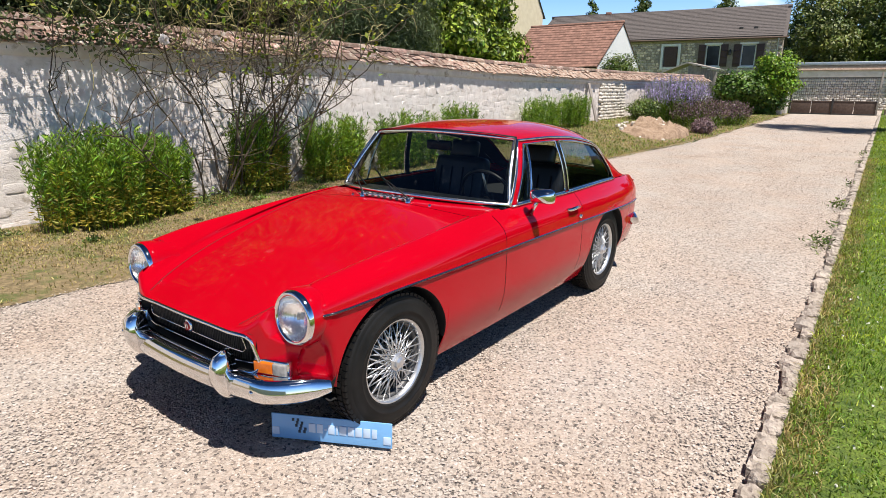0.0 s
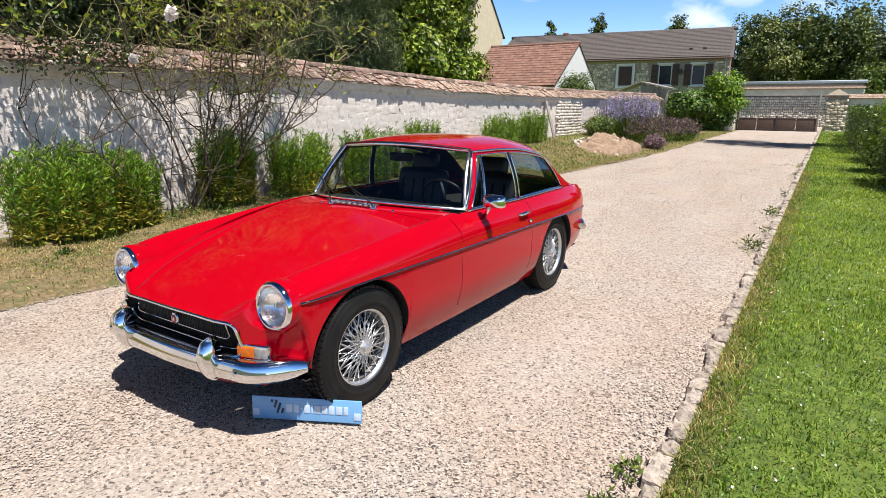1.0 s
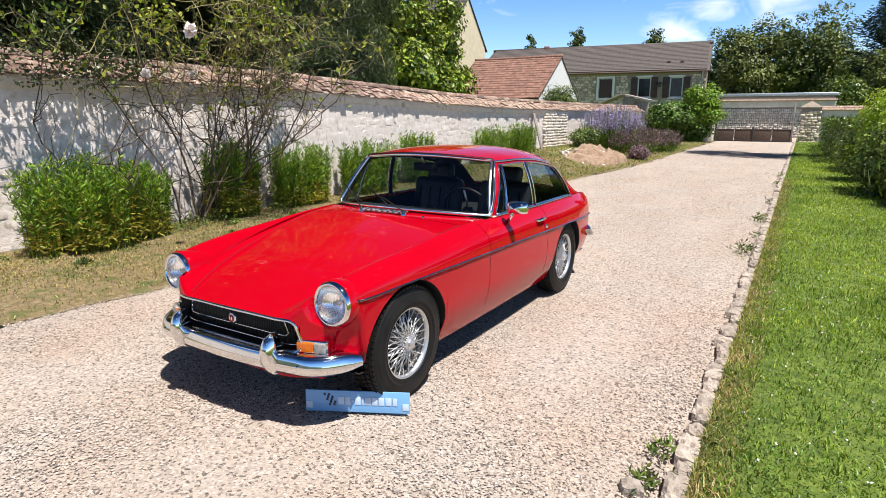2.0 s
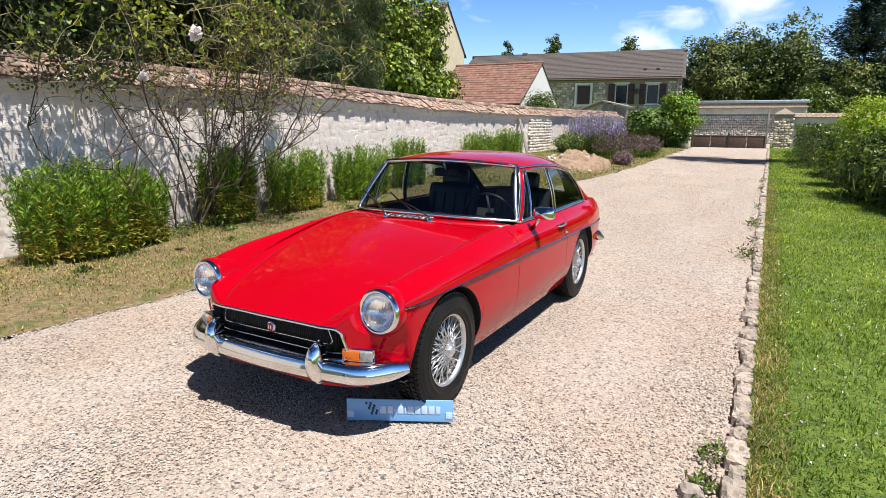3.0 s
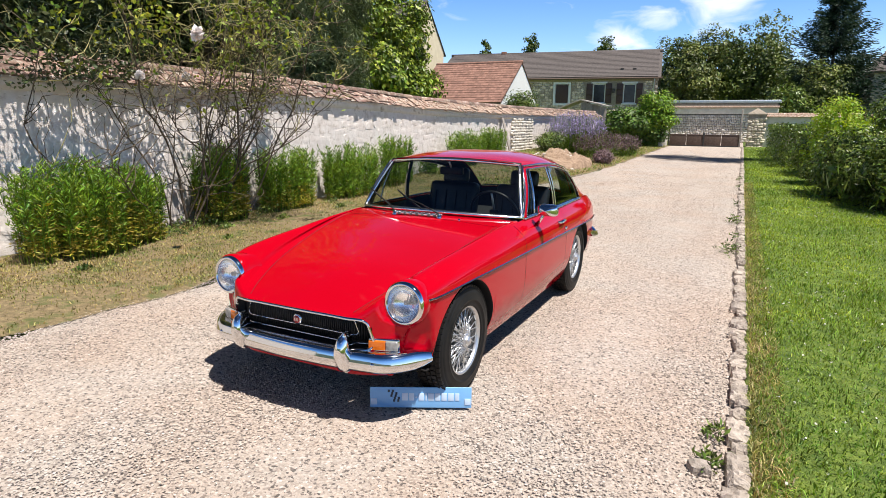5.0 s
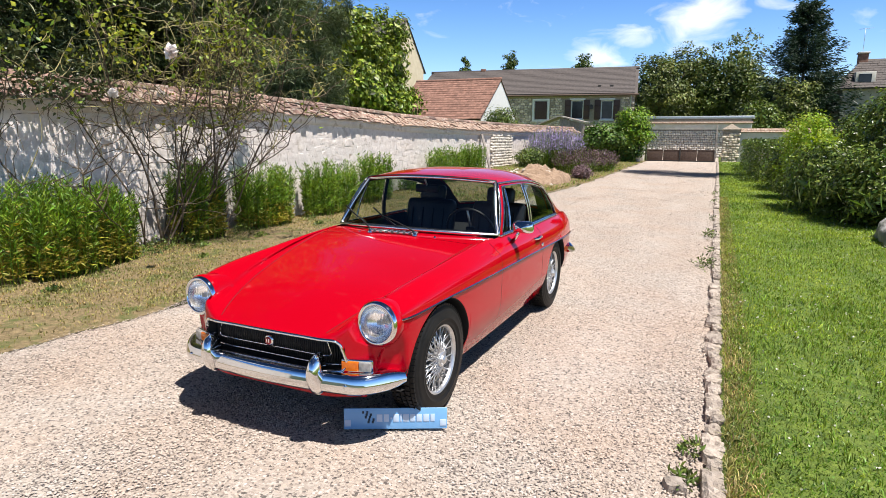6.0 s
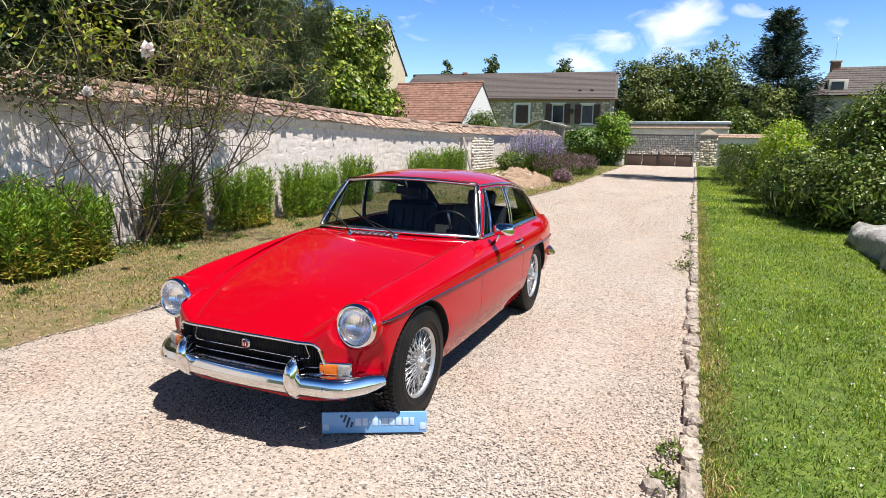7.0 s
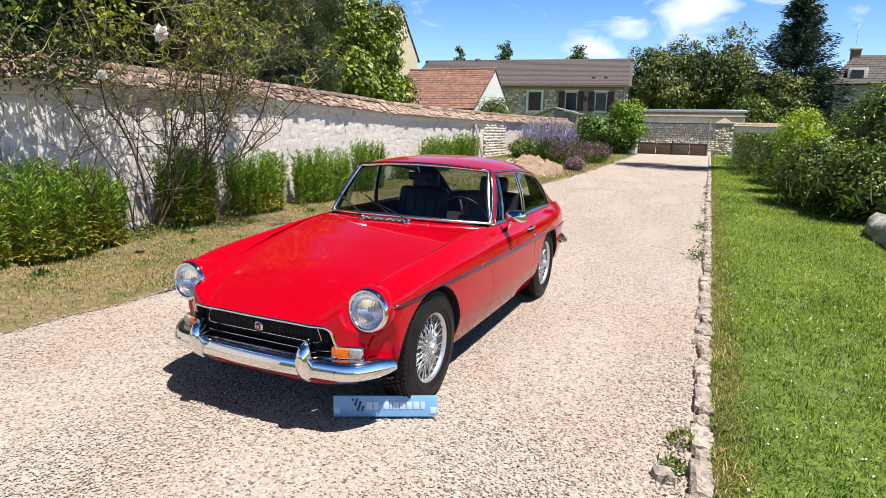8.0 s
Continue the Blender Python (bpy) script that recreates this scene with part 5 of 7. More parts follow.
# cornice of plain render under the tiles
co = []
for y in WALL_Y:
    xf, zt = wall_x(y), EAVE(min(y, 28))
    co.append([(xf - 0.01, y, zt - 0.16), (xf + 0.045, y, zt - 0.13), (xf + 0.06, y, zt - 0.004), (xf - 0.01, y, zt - 0.002)])
part("cornice", grid(co), MORTAR, wall, "plain rendered band under the coping")


def pillow(r):
    """A squarish stone, one unit long and high, with worn edges; its face looks along +x."""
    def ring(k, x):
        return [(x + r.uniform(-0.12, 0.12), sy * 0.5 * k * r.uniform(0.90, 1.04), sz * 0.5 * k * r.uniform(0.88, 1.05)) for sy, sz in ((-1, -1), (0, -1.06), (1, -1), (1.05, 0), (1, 1), (0, 1.06), (-1, 1), (-1.05, 0))]
    rings = [ring(1.06, -0.6), ring(0.98, 0.45), ring(0.84, 0.95)]
    v, f = grid(rings, close_v=True)
    f = [q[::-1] for q in f]
    v.append((1.05, 0, 0))
    n = len(v) - 1
    f += [(16 + k, 16 + (k + 1) % 8, n) for k in range(8)]
    return v, f


r_stone = random.Random(11)
STONE_MESH = [mesh_of("stone", *pillow(r_stone), WHITEWASH) for _ in range(10)]
RUBBLE_MESH = [mesh_of("stone", *pillow(r_stone), PEBBLE) for _ in range(8)]


def courses(y0, y1, z0f, z1f, long0, long1, h0, h1, r):
    """Places of stones laid in courses: (y, z, length, height)."""
    z = 0.0
    while z < 3:
        h = r.uniform(h0, h1)
        y = y0 - r.uniform(0, long1)
        while y < y1:
            w = r.uniform(long0, long1)
            yc, zc = y + w / 2, z0f(y) + z + h / 2
            if zc + h / 2 < z1f(y) and y0 <= yc <= y1:
                yield yc, zc + r.uniform(-0.008, 0.008), w, h
            y += w
        z += h


def wall_foot(y):
    return ground_z(wall_x(y) + 0.05, y) - 0.02


def wall_head(y):
    return EAVE(min(max(y, -12), 28)) - 0.15


far_stones = []
for yc, zc, w, h in courses(-3.6, 26.6, wall_foot, wall_head, 0.12, 0.34, 0.08, 0.16, r_stone):
    proud = r_stone.uniform(0.001, 0.011) * (0.85 if yc < 1.5 else 0.40)
    m = Matrix.Translation((wall_x(yc), yc, zc + r_stone.uniform(-0.05, 0.05))) @ Matrix.Rotation(r_stone.uniform(-0.22, 0.22), 4, "X") @ Matrix.Diagonal((proud, w * r_stone.uniform(0.80, 1.25), h * r_stone.uniform(0.75, 1.35), 1))
    if -2.4 < yc < 2.3:
        o = new("stone", r_stone.choice(STONE_MESH))
        o.parent = wall
        o.matrix_local = m
    else:
        v, f = pillow(r_stone)
        far_stones.append(moved((v, f), m @ Matrix.Diagonal((0.6, 1, 1, 1))))
fs = part("stonework", merge(far_stones), WHITEWASH, wall, "whitewashed stones of the wall")
tagged(fs, kind="stuff")

# tiles of the coping
def tile_shape(r):
    b = bbox(0, 0, 0, 1, 1, 1, 0.0)
    v = [(x + r.uniform(-0.03, 0.03), y + r.uniform(-0.02, 0.02), z + (0.35 if x > 0 else 0.0) * r.uniform(0.4, 1)) for x, y, z in b[0]]
    return v, b[1]


TILE_MESH = [mesh_of("roof_tile", *tile_shape(r_stone), TILE, False) for _ in range(8)]
far_tiles = []
for course in range(4):
    y = -3.7
    while y < 26.9:
        w = r_stone.uniform(0.155, 0.18)
        k = course * 0.095
        xf, zt = wall_x(y) + 0.040 - k, EAVE(min(y, 28)) + 0.036 + k * 0.62
        m = Matrix.Translation((xf + r_stone.uniform(-0.034, 0.030), y, zt + r_stone.uniform(-0.006, 0.018))) @ Matrix.Rotation(radians(31 + r_stone.uniform(-9, 8)), 4, "Y") @ Matrix.Rotation(r_stone.uniform(-0.13, 0.13), 4, "Z") @ Matrix.Rotation(r_stone.uniform(-0.09, 0.09), 4, "X") @ Matrix.Diagonal((0.19, w * r_stone.uniform(0.84, 0.95), 0.020, 1))
        if y < 6.5:
            o = new("roof_tile", r_stone.choice(TILE_MESH))
            o.parent = wall
            o.matrix_local = m
        else:
            far_tiles.append(moved(tile_shape(r_stone), m))
        y += w
ft = part("far_tiles", merge(far_tiles), TILE, wall, "weathered flat clay tiles", smooth=False)
tagged(ft, kind="stuff")
ridge_prof = [(math.cos(a), math.sin(a)) for a in np.linspace(math.pi * 1.02, -0.02 * math.pi, 8)]
ridge = grid([[(c * 0.085, t, s_ * 0.075) for c, s_ in ridge_prof] for t in (-0.5, 0.5)])
RIDGE_MESH = mesh_of("ridge_tile", ridge[0], ridge[1], TILE)
y = -3.6
while y < 26.6:
    w = r_stone.uniform(0.36, 0.42)
    o = new("ridge_tile", RIDGE_MESH)
    o.parent = wall
    o.matrix_local = Matrix.Translation((wall_x(y) - 0.30, y + w / 2, EAVE(min(y, 28)) + 0.235 + r_stone.uniform(-0.006, 0.006))) @ Matrix.Diagonal((1.15, w * 1.02, 1.0, 1))
    y += w
back = []
for y in WALL_Y:
    xf, zt = wall_x(y), EAVE(min(y, 28))
    back.append([(xf - 0.01, y, zt - 0.03), (xf + 0.105, y, zt - 0.026), (xf - 0.30, y, zt + 0.220), (xf - 0.52, y, zt + 0.02), (xf - 0.40, y, zt - 0.02)])
part("coping_bed", grid(back), MORTAR, wall)


# ---- kerb ----
KERB = mat("kerb_stone", (0.30, 0.25, 0.205), (0.50, 0.43, 0.37), scale=18, rough=0.95, bump=1.0, bscale=70, dist=0.010, vary=0.16, spots=(0.24, 0.215, 0.18), spot_scale=20, spot_at=0.60)
kerb = thing("kerb", (0, 0, 0), "row of rough pale kerb stones edging the lawn", "kerb", kind="structure")


def kerb_stone(r):
    """A rough block with a broken, uneven top."""
    rows, nx, ny = [], 6, 7
    off = r.uniform(0, 50)
    for i in range(ny):
        row = []
        for j in range(nx):
            x, y = -0.5 + j / (nx - 1), -0.5 + i / (ny - 1)
            rim = i in (0, ny - 1) or j in (0, nx - 1)
            w = noise.noise((x * 2.4 + off, y * 2.4, off)) * 0.26 + noise.noise((x * 6 + off, y * 6, 3.0)) * 0.20
            row.append((x * (1 + 0.30 * noise.noise((y * 3.4 + off, 1.0, j * 0.3))), y * r.uniform(0.95, 1.02), (0.24 if rim else 0.46) + w))
        rows.append(row)
    v, f = grid(rows)
    f = [q[::-1] for q in f]
    edge = [(0, j) for j in range(nx)] + [(i, nx - 1) for i in range(1, ny)] + [(ny - 1, j) for j in range(nx - 2, -1, -1)] + [(i, 0) for i in range(ny - 2, 0, -1)]
    ids = [i * nx + j for i, j in edge]
    n0 = len(v)
    v += [(v[k][0] * 1.06, v[k][1] * 1.02, -0.6) for k in ids]
    m = len(ids)
    f += [(n0 + k, n0 + (k + 1) % m, ids[(k + 1) % m], ids[k]) for k in range(m)]
    return v, f


r_kerb = random.Random(3)
KERB_MESH = [mesh_of("kerb_stone", *kerb_stone(r_kerb), KERB, False) for _ in range(12)]
y = -12.0
while y < 30.6:
    w = r_kerb.uniform(0.07, 0.20) * (1 if y < 6 else 1.5)
    o = new("kerb_stone", r_kerb.choice(KERB_MESH))
    o.parent = kerb
    o.matrix_local = pose(1.568 + r_kerb.uniform(-0.028, 0.014), y + w / 2, slope(y) + 0.006 + r_kerb.uniform(-0.020, 0.010), r_kerb.uniform(-3, 3), r_kerb.uniform(-4, 4), r_kerb.uniform(-5, 5)) @ Matrix.Diagonal((r_kerb.uniform(0.075, 0.135), w * r_kerb.uniform(0.92, 1.02), r_kerb.uniform(0.05, 0.085), 1))
    y += w


def weed(at, n, h, label="low green weed growing beside the kerb"):
    p = rng.normal(size=(n, 3)) * np.array([0.06, 0.10, 0.0]) * h / 0.12
    p[:, 2] = rng.uniform(0.0, h, n) * np.exp(-(p[:, 0] ** 2 + p[:, 1] ** 2) / (0.02 * (h / 0.12) ** 2))
    t = thing("weed", at, label, "weed", "weeds along the kerb")
    part("foliage", leaf_cloud(p, 0.045, up=0.6, aspect=0.36), SHRUB, t)
    return t


for wx, wy, wn, wh in ((1.43, -2.60, 70, 0.055), (1.45, -2.32, 60, 0.06), (1.44, 2.26, 150, 0.13), (1.48, 3.3, 30, 0.06), (1.45, 4.5, 130, 0.12), (1.48, 6.6, 50, 0.08), (1.49, 9.6, 50, 0.09), (1.49, 11.5, 60, 0.10), (1.64, -2.2, 50, 0.06), (1.66, -1.0, 40, 0.05)):
    weed((wx, wy, slope(wy)), wn, wh)
loose = part("loose_stone", kerb_stone(random.Random(8)), KERB, None, smooth=False)
tagged(loose, "small pale stone lying on the gravel", "stone")
loose.matrix_world = pose(1.40, -2.66, 0.012, 0, 5, 20) @ Matrix.Diagonal((0.09, 0.07, 0.05, 1))

# clover heads in the lawn
n = 900
x, y = 1.7 + 3.2 * rng.random(n), -5.6 + 12 * rng.random(n)
CLOVER = mat("clover_heads", (0.55, 0.55, 0.42), (0.70, 0.68, 0.60), rough=0.8, bump=0)
pv = np.stack([x, y, zs_of(x, y) + rng.uniform(0.015, 0.04, n)], -1)
cl = part("clover", leaf_cloud(np.repeat(pv, 3, 0), 0.013, up=0.5, aspect=0.9), CLOVER, None)
tagged(cl, "pale clover heads scattered in the lawn", "flowers", kind="stuff")
n = 62000
x, y = 1.68 + 3.1 * rng.random(n) ** 1.1, -5.8 + 13 * rng.random(n) ** 1.2
cl2 = part("clover_leaves", leaf_cloud(np.stack([x, y, zs_of(x, y) + 0.016 + 0.024 * rng.random(n)], -1), 0.0092, up=-0.1, aspect=0.95), CLOVER_LEAF, None)
tagged(cl2, "small clover leaves in the lawn", "leaves", kind="stuff")


# ---- tall leafy perennials along the wall ----
def perennial(cx, cy, rx, ry, h, stalks, label, yellow=0.25, group="clumps along the wall"):
    z0 = ground_z(cx, cy)
    t = thing("perennial_clump", (cx, cy, z0), label, "plant", group)
    sv, lp, ld, yp, yd = [], [], [], [], []
    for _ in range(stalks):
        a, k = rng.uniform(0, math.tau), rng.random() ** 0.5
        bx, by = rx * k * math.cos(a), ry * k * math.sin(a)
        hh = h * rng.uniform(0.64, 1.08) * (1 - 0.12 * k)
        tx, ty = bx * 1.18 + rng.normal(0, 0.03), by * 1.10 + rng.normal(0, 0.03)
        sv.append(tube([(bx, by, -0.02), (bx * 0.9 + tx * 0.1, by * 0.9 + ty * 0.1, hh * 0.5), (tx, ty, hh)], [0.005, 0.004, 0.002], 3, caps=False))
        m = 50
        t0 = rng.uniform(0.10, 1.0, m)
        q = np.stack([bx + (tx - bx) * t0, by + (ty - by) * t0, hh * t0], -1)
        an = rng.uniform(0, math.tau, m)
        d = np.stack([np.cos(an), np.sin(an), 0.35 + 0.5 * t0], -1)
        old = (t0 < yellow * rng.uniform(0.5, 1.7)) & (rng.random(m) < 0.75)
        lp.append(q[~old]), ld.append(d[~old]), yp.append(q[old]), yd.append(d[old])
    tagged(part("stalk_mass", merge(sv), STALK, t, "thin upright stalks"), kind="stuff")
    part("foliage", leaf_cloud(np.concatenate(lp), 0.080, up=0.15, aspect=0.19, dirs=np.concatenate(ld)), STALK, t, "narrow bright green leaves")
    if sum(map(len, yp)):
        part("old_foliage", leaf_cloud(np.concatenate(yp), 0.08, up=-0.5, aspect=0.22, dirs=np.concatenate(yd)), YELLOWED, t, "yellowed lower leaves")
    return t


perennial(-5.00, -1.20, 0.42, 0.66, 1.02, 330, "broad clump of tall green perennials, yellowing at the foot", 0.48)
perennial(-5.02, -0.55, 0.30, 0.30, 0.92, 120, "green perennial clump beside the rose stems", 0.45)
perennial(-5.22, 1.02, 0.24, 0.42, 1.12, 170, "upright clump of green perennials with yellow foot", 0.48)
perennial(-5.22, 2.45, 0.26, 0.58, 1.02, 200, "bushy clump of bright green perennials by the wall", 0.30)
perennial(-5.20, 4.30, 0.28, 0.78, 0.98, 210, "wide clump of green perennials under the wall", 0.12)
perennial(-5.20, 5.95, 0.26, 0.50, 1.06, 130, "clump of green perennials under the wall", 0.10)
perennial(-5.22, 7.5, 0.2, 0.25, 0.5, 30, "low young perennials under the wall", 0.1)
perennial(-5.10, 9.3, 0.30, 0.75, 0.90, 140, "clump of green perennials on the bank", 0.08)
perennial(-5.05, 11.2, 0.30, 0.65, 0.85, 130, "clump of green perennials on the bank beside a board", 0.08)
# low weeds along the foot of the wall and round the stems
for wx, wy, wn, wh in ((-5.0, 0.1, 260, 0.20), (-5.1, 0.55, 220, 0.18), (-4.9, -0.2, 180, 0.16), (-5.1, 1.75, 200, 0.15), (-5.0, 3.35, 160, 0.13), (-4.75, 0.6, 160, 0.08), (-4.6, 1.6, 160, 0.07), (-4.5, 2.9, 160, 0.07), (-5.2, -2.2, 160, 0.12), (-4.3, -1.7, 120, 0.06), (-4.2, 0.1, 100, 0.05)):
    weed((wx, wy, ground_z(wx, wy)), wn, wh, "low weeds at the foot of the wall")

# ---- climbing rose: many bare stems against the wall ----
STEM = mat("rose_stems", (0.034, 0.025, 0.018), (0.15, 0.112, 0.070), scale=9, rough=0.9, bump=0.5, bscale=120, dist=0.003)
SHOOT = mat("green_shoots", (0.19, 0.175, 0.06), (0.42, 0.36, 0.16), scale=9, rough=0.8, bump=0.3, bscale=120, dist=0.002)
ROSE_LEAF = leaf_mat("rose_leaves", (0.070, 0.125, 0.014), (0.30, 0.33, 0.040), vary=0.6, trans=0.25, shift=0.04)
PETAL = mat("rose_petals", (0.78, 0.70, 0.66), (0.85, 0.80, 0.76), rough=0.7, bump=0.1)
rose = thing("climbing_rose", (-5.25, 0.45, 0.0), "old climbing rose with bare stems and few leaves", "rose bush")
r_rose = random.Random(5)
twigs, leafs = [], []


def wander(a, d, length, r0, r1, n, curl, lift=0.0):
    pts, p, v = [tuple(a)], Vector(a), Vector(d).normalized()
    for _ in range(n):
        v = (v + Vector((r_rose.gauss(0, curl), r_rose.gauss(0, curl), r_rose.gauss(0, curl) + lift))).normalized()
        p = p + v * (length / n)
        lim = -0.22 if p.z < 2.05 else -2.0
        if p.x < lim:
            p.x, v.x = lim, abs(v.x)
        if abs(p.y + 0.25) > (1.5 if p.z < 2.0 else 2.1):
            v.y = -0.6 * v.y
        pts.append(tuple(p))
    return pts, [r0 + (r1 - r0) * i / n for i in range(n + 1)]


fine = []
for k in range(23):
    by = r_rose.uniform(-0.75, 0.95)
    spread = r_rose.uniform(-0.9, 0.9) + 0.35 * by
    pts, rs = wander((r_rose.uniform(-0.20, 0.14), by, -0.05), (r_rose.uniform(-0.05, 0.32), spread * 0.98, 1.5), r_rose.uniform(1.7, 3.9), r_rose.uniform(0.007, 0.020), 0.005, 12, 0.15, 0.02)
    part("stem", tube(pts, rs, 6), STEM, rose)
    for j in range(13):
        i = r_rose.randint(3, 12) if j < 2 else r_rose.randint(6, 12)
        d = (r_rose.uniform(-0.3, 0.8), r_rose.gauss(0, 0.9), r_rose.uniform(-0.1, 1.2))
        p2, r2 = wander(pts[i], d, r_rose.uniform(0.4, 1.0), 0.0066, 0.0030, 7, 0.28, 0.03)
        high = p2[-1][2] > 1.75
        (twigs if j % 3 or not high else fine).append(tube(p2, r2, 4, caps=False))
        for q in range(4 if pts[i][2] > 1.5 else 1):
            i2 = r_rose.randint(1, 7)
            p3, r3 = wander(p2[i2], (r_rose.gauss(0.1, 0.8), r_rose.gauss(0, 0.8), r_rose.gauss(0.2, 0.6)), r_rose.uniform(0.15, 0.5), 0.0042, 0.0022, 4, 0.32)
            (fine if p3[-1][2] > 2.1 else twigs).append(tube(p3, r3, 3, caps=False))
            if p3[-1][2] > 1.45 and r_rose.random() < 0.16 + 0.20 * (p3[-1][2] > 2.2) + 0.28 * (p3[-1][2] > 2.5):
                for _ in range(r_rose.randint(3, 8)):
                    leafs.append(Vector(p3[r_rose.randint(2, 4)]) + Vector((r_rose.gauss(0, 0.035), r_rose.gauss(0, 0.035), r_rose.gauss(0, 0.035))))
dark = []
for k in range(38):
    cy = r_rose.uniform(-2.3, -0.7) if k % 4 else r_rose.uniform(1.2, 1.8)
    cx, cz = r_rose.uniform(-0.16, 0.22), r_rose.uniform(1.90, 2.40)
    for _ in range(60):
        dark.append((cx + r_rose.gauss(0, 0.06), cy + r_rose.gauss(0, 0.10), cz + r_rose.gauss(0, 0.09)))
for k in range(22):
    cx, cy, cz = r_rose.uniform(0.0, 0.7), r_rose.uniform(-2.3, -0.5), r_rose.uniform(2.45, 3.4)
    for _ in range(22):
        leafs.append(Vector((cx + r_rose.gauss(0, 0.10), cy + r_rose.gauss(0, 0.13), cz + r_rose.gauss(0, 0.11))))
tagged(part("twig_tangle", merge(twigs), STEM, rose, "tangle of thin bare twigs"), kind="stuff")
tagged(part("shoot_tangle", merge(fine), SHOOT, rose, "olive-green young shoots"), kind="stuff")
part("foliage", leaf_cloud(np.array([tuple(v) for v in leafs]), 0.070, up=0.2, aspect=0.62), ROSE_LEAF, rose, "sparse yellow-green leaves")
part("old_foliage", leaf_cloud(np.array(dark), 0.062, up=-0.2, aspect=0.6), PINE, rose, "dull dark leaves hanging over the wall")
for fx, fy, fz, fr in ((1.84, -1.33, 2.30, 0.050), (0.35, -0.85, 1.98, 0.045), (0.30, -0.15, 2.02, 0.04), (0.55, 0.9, 2.15, 0.03)):
    pp = blob_points((fx, fy, fz), (fr * 0.5, fr * 0.5, fr * 0.5), 90, 0.2)
    part("rose_bloom", leaf_cloud(pp, fr * 1.1, up=0.3, aspect=1.0, dirs=(pp - np.array([fx, fy, fz])) * 30), PETAL, rose, "pale rose bloom")

# ---- trees behind the wall ----
tree("magnolia_tree", (-10.3, 12.0, 0), 5.75, (2.1, 4.5), "large bright green broad-leaved tree behind the wall", MAGNOLIA, leaf=0.17, clumps=700, per=80, spread=0.22, low=0.05)
for py, ph in ((4.6, 9.0), (1.2, 9.0), (-2.4, 9.0)):
    tree("pine_tree", (-9.2, py, 0), ph, (2.1, 2.6), "dark green pine behind the old wall", PINE, leaf=0.22, clumps=320, per=100, spread=0.25, aspect=0.11, low=0.12, group="pines behind the wall")
for py in (-4.5, -0.5, 3.5, 7.5):
    tree("laurel", (-11.6, py, 0), 8.5, (1.6, 2.6), "dense dark laurel behind the pines", SPRUCE, leaf=0.42, clumps=170, per=44, spread=0.42, low=0.02, trunk=0.12, group="laurels behind the pines")
tree("pine_tree", (-7.6, 6.2, 0), 5.6, (1.1, 1.9), "soft blue-green pine behind the old wall", PINE_BLUE, leaf=0.20, clumps=260, per=130, spread=0.20, low=0.15, trunk=0.10, aspect=0.05)


# ---- far end of the drive ----
def block(x0, x1, y0, y1, z0, z1, bev=0.0):
    return bbox((x0 + x1) / 2, (y0 + y1) / 2, (z0 + z1) / 2, x1 - x0, y1 - y0, z1 - z0, bev)


PLANK = mat("grey_planks", (0.24, 0.21, 0.18), (0.36, 0.32, 0.28), scale=11, rough=0.9, bump=0.5, bscale=60, vary=0.2)
BROWN = mat("brown_planks", (0.075, 0.048, 0.036), (0.12, 0.08, 0.06), scale=11, rough=0.8, bump=0.4, bscale=60, vary=0.15)
IRON = mat("dark_iron", (0.03, 0.028, 0.026), (0.06, 0.055, 0.05), scale=20, rough=0.6, bump=0.2, bscale=150, metal=0.3)
PLASTER = mat("pale_plaster", (0.60, 0.55, 0.48), (0.72, 0.68, 0.62), scale=4, rough=0.92, bump=0.4, bscale=60, spots=(0.46, 0.42, 0.36), spot_scale=3, spot_at=0.6)
CREAM = mat("cream_plaster", (0.62, 0.52, 0.36), (0.70, 0.60, 0.43), scale=3, rough=0.92, bump=0.3, bscale=60)
RUBBLE_BED = mat("rubble_mortar", (0.25, 0.205, 0.155), (0.38, 0.32, 0.25), scale=8, rough=0.95, bump=0.6, bscale=40)
SLATE = mat("grey_brown_tiles", (0.072, 0.060, 0.055), (0.125, 0.106, 0.097), scale=7, rough=0.85, bump=0.4, bscale=40, vary=0.05, island=True)
CLAY = mat("red_clay_tiles", (0.17, 0.085, 0.060), (0.29, 0.158, 0.115), scale=8, rough=0.9, bump=0.4, bscale=60, vary=0.22, island=True)
ZINC = mat("zinc_gutter", (0.42, 0.46, 0.48), (0.52, 0.56, 0.58), scale=6, rough=0.45, bump=0.1, bscale=60, metal=0.6)
SHUTTER = mat("brown_shutters", (0.055, 0.028, 0.022), (0.085, 0.045, 0.036), scale=14, rough=0.65, bump=0.3, bscale=80)
WHITE = mat("white_frames", (0.72, 0.71, 0.68), (0.80, 0.79, 0.76), scale=9, rough=0.6, bump=0.1, bscale=80)
PANE = mat("window_pane", (0.012, 0.014, 0.018), (0.035, 0.038, 0.045), scale=2, rough=0.12, bump=0.0, spec=0.3)
FAR_WHITE = mat("pale_rubble", (0.52, 0.47, 0.41), (0.68, 0.63, 0.57), scale=6, rough=0.95, bump=0.6, bscale=60, vary=0.2, island=True)
FAR_STONE = mat("brown_rubble", (0.40, 0.31, 0.21), (0.76, 0.67, 0.55), scale=9, rough=0.95, bump=0.6, bscale=60, vary=0.40, island=True)


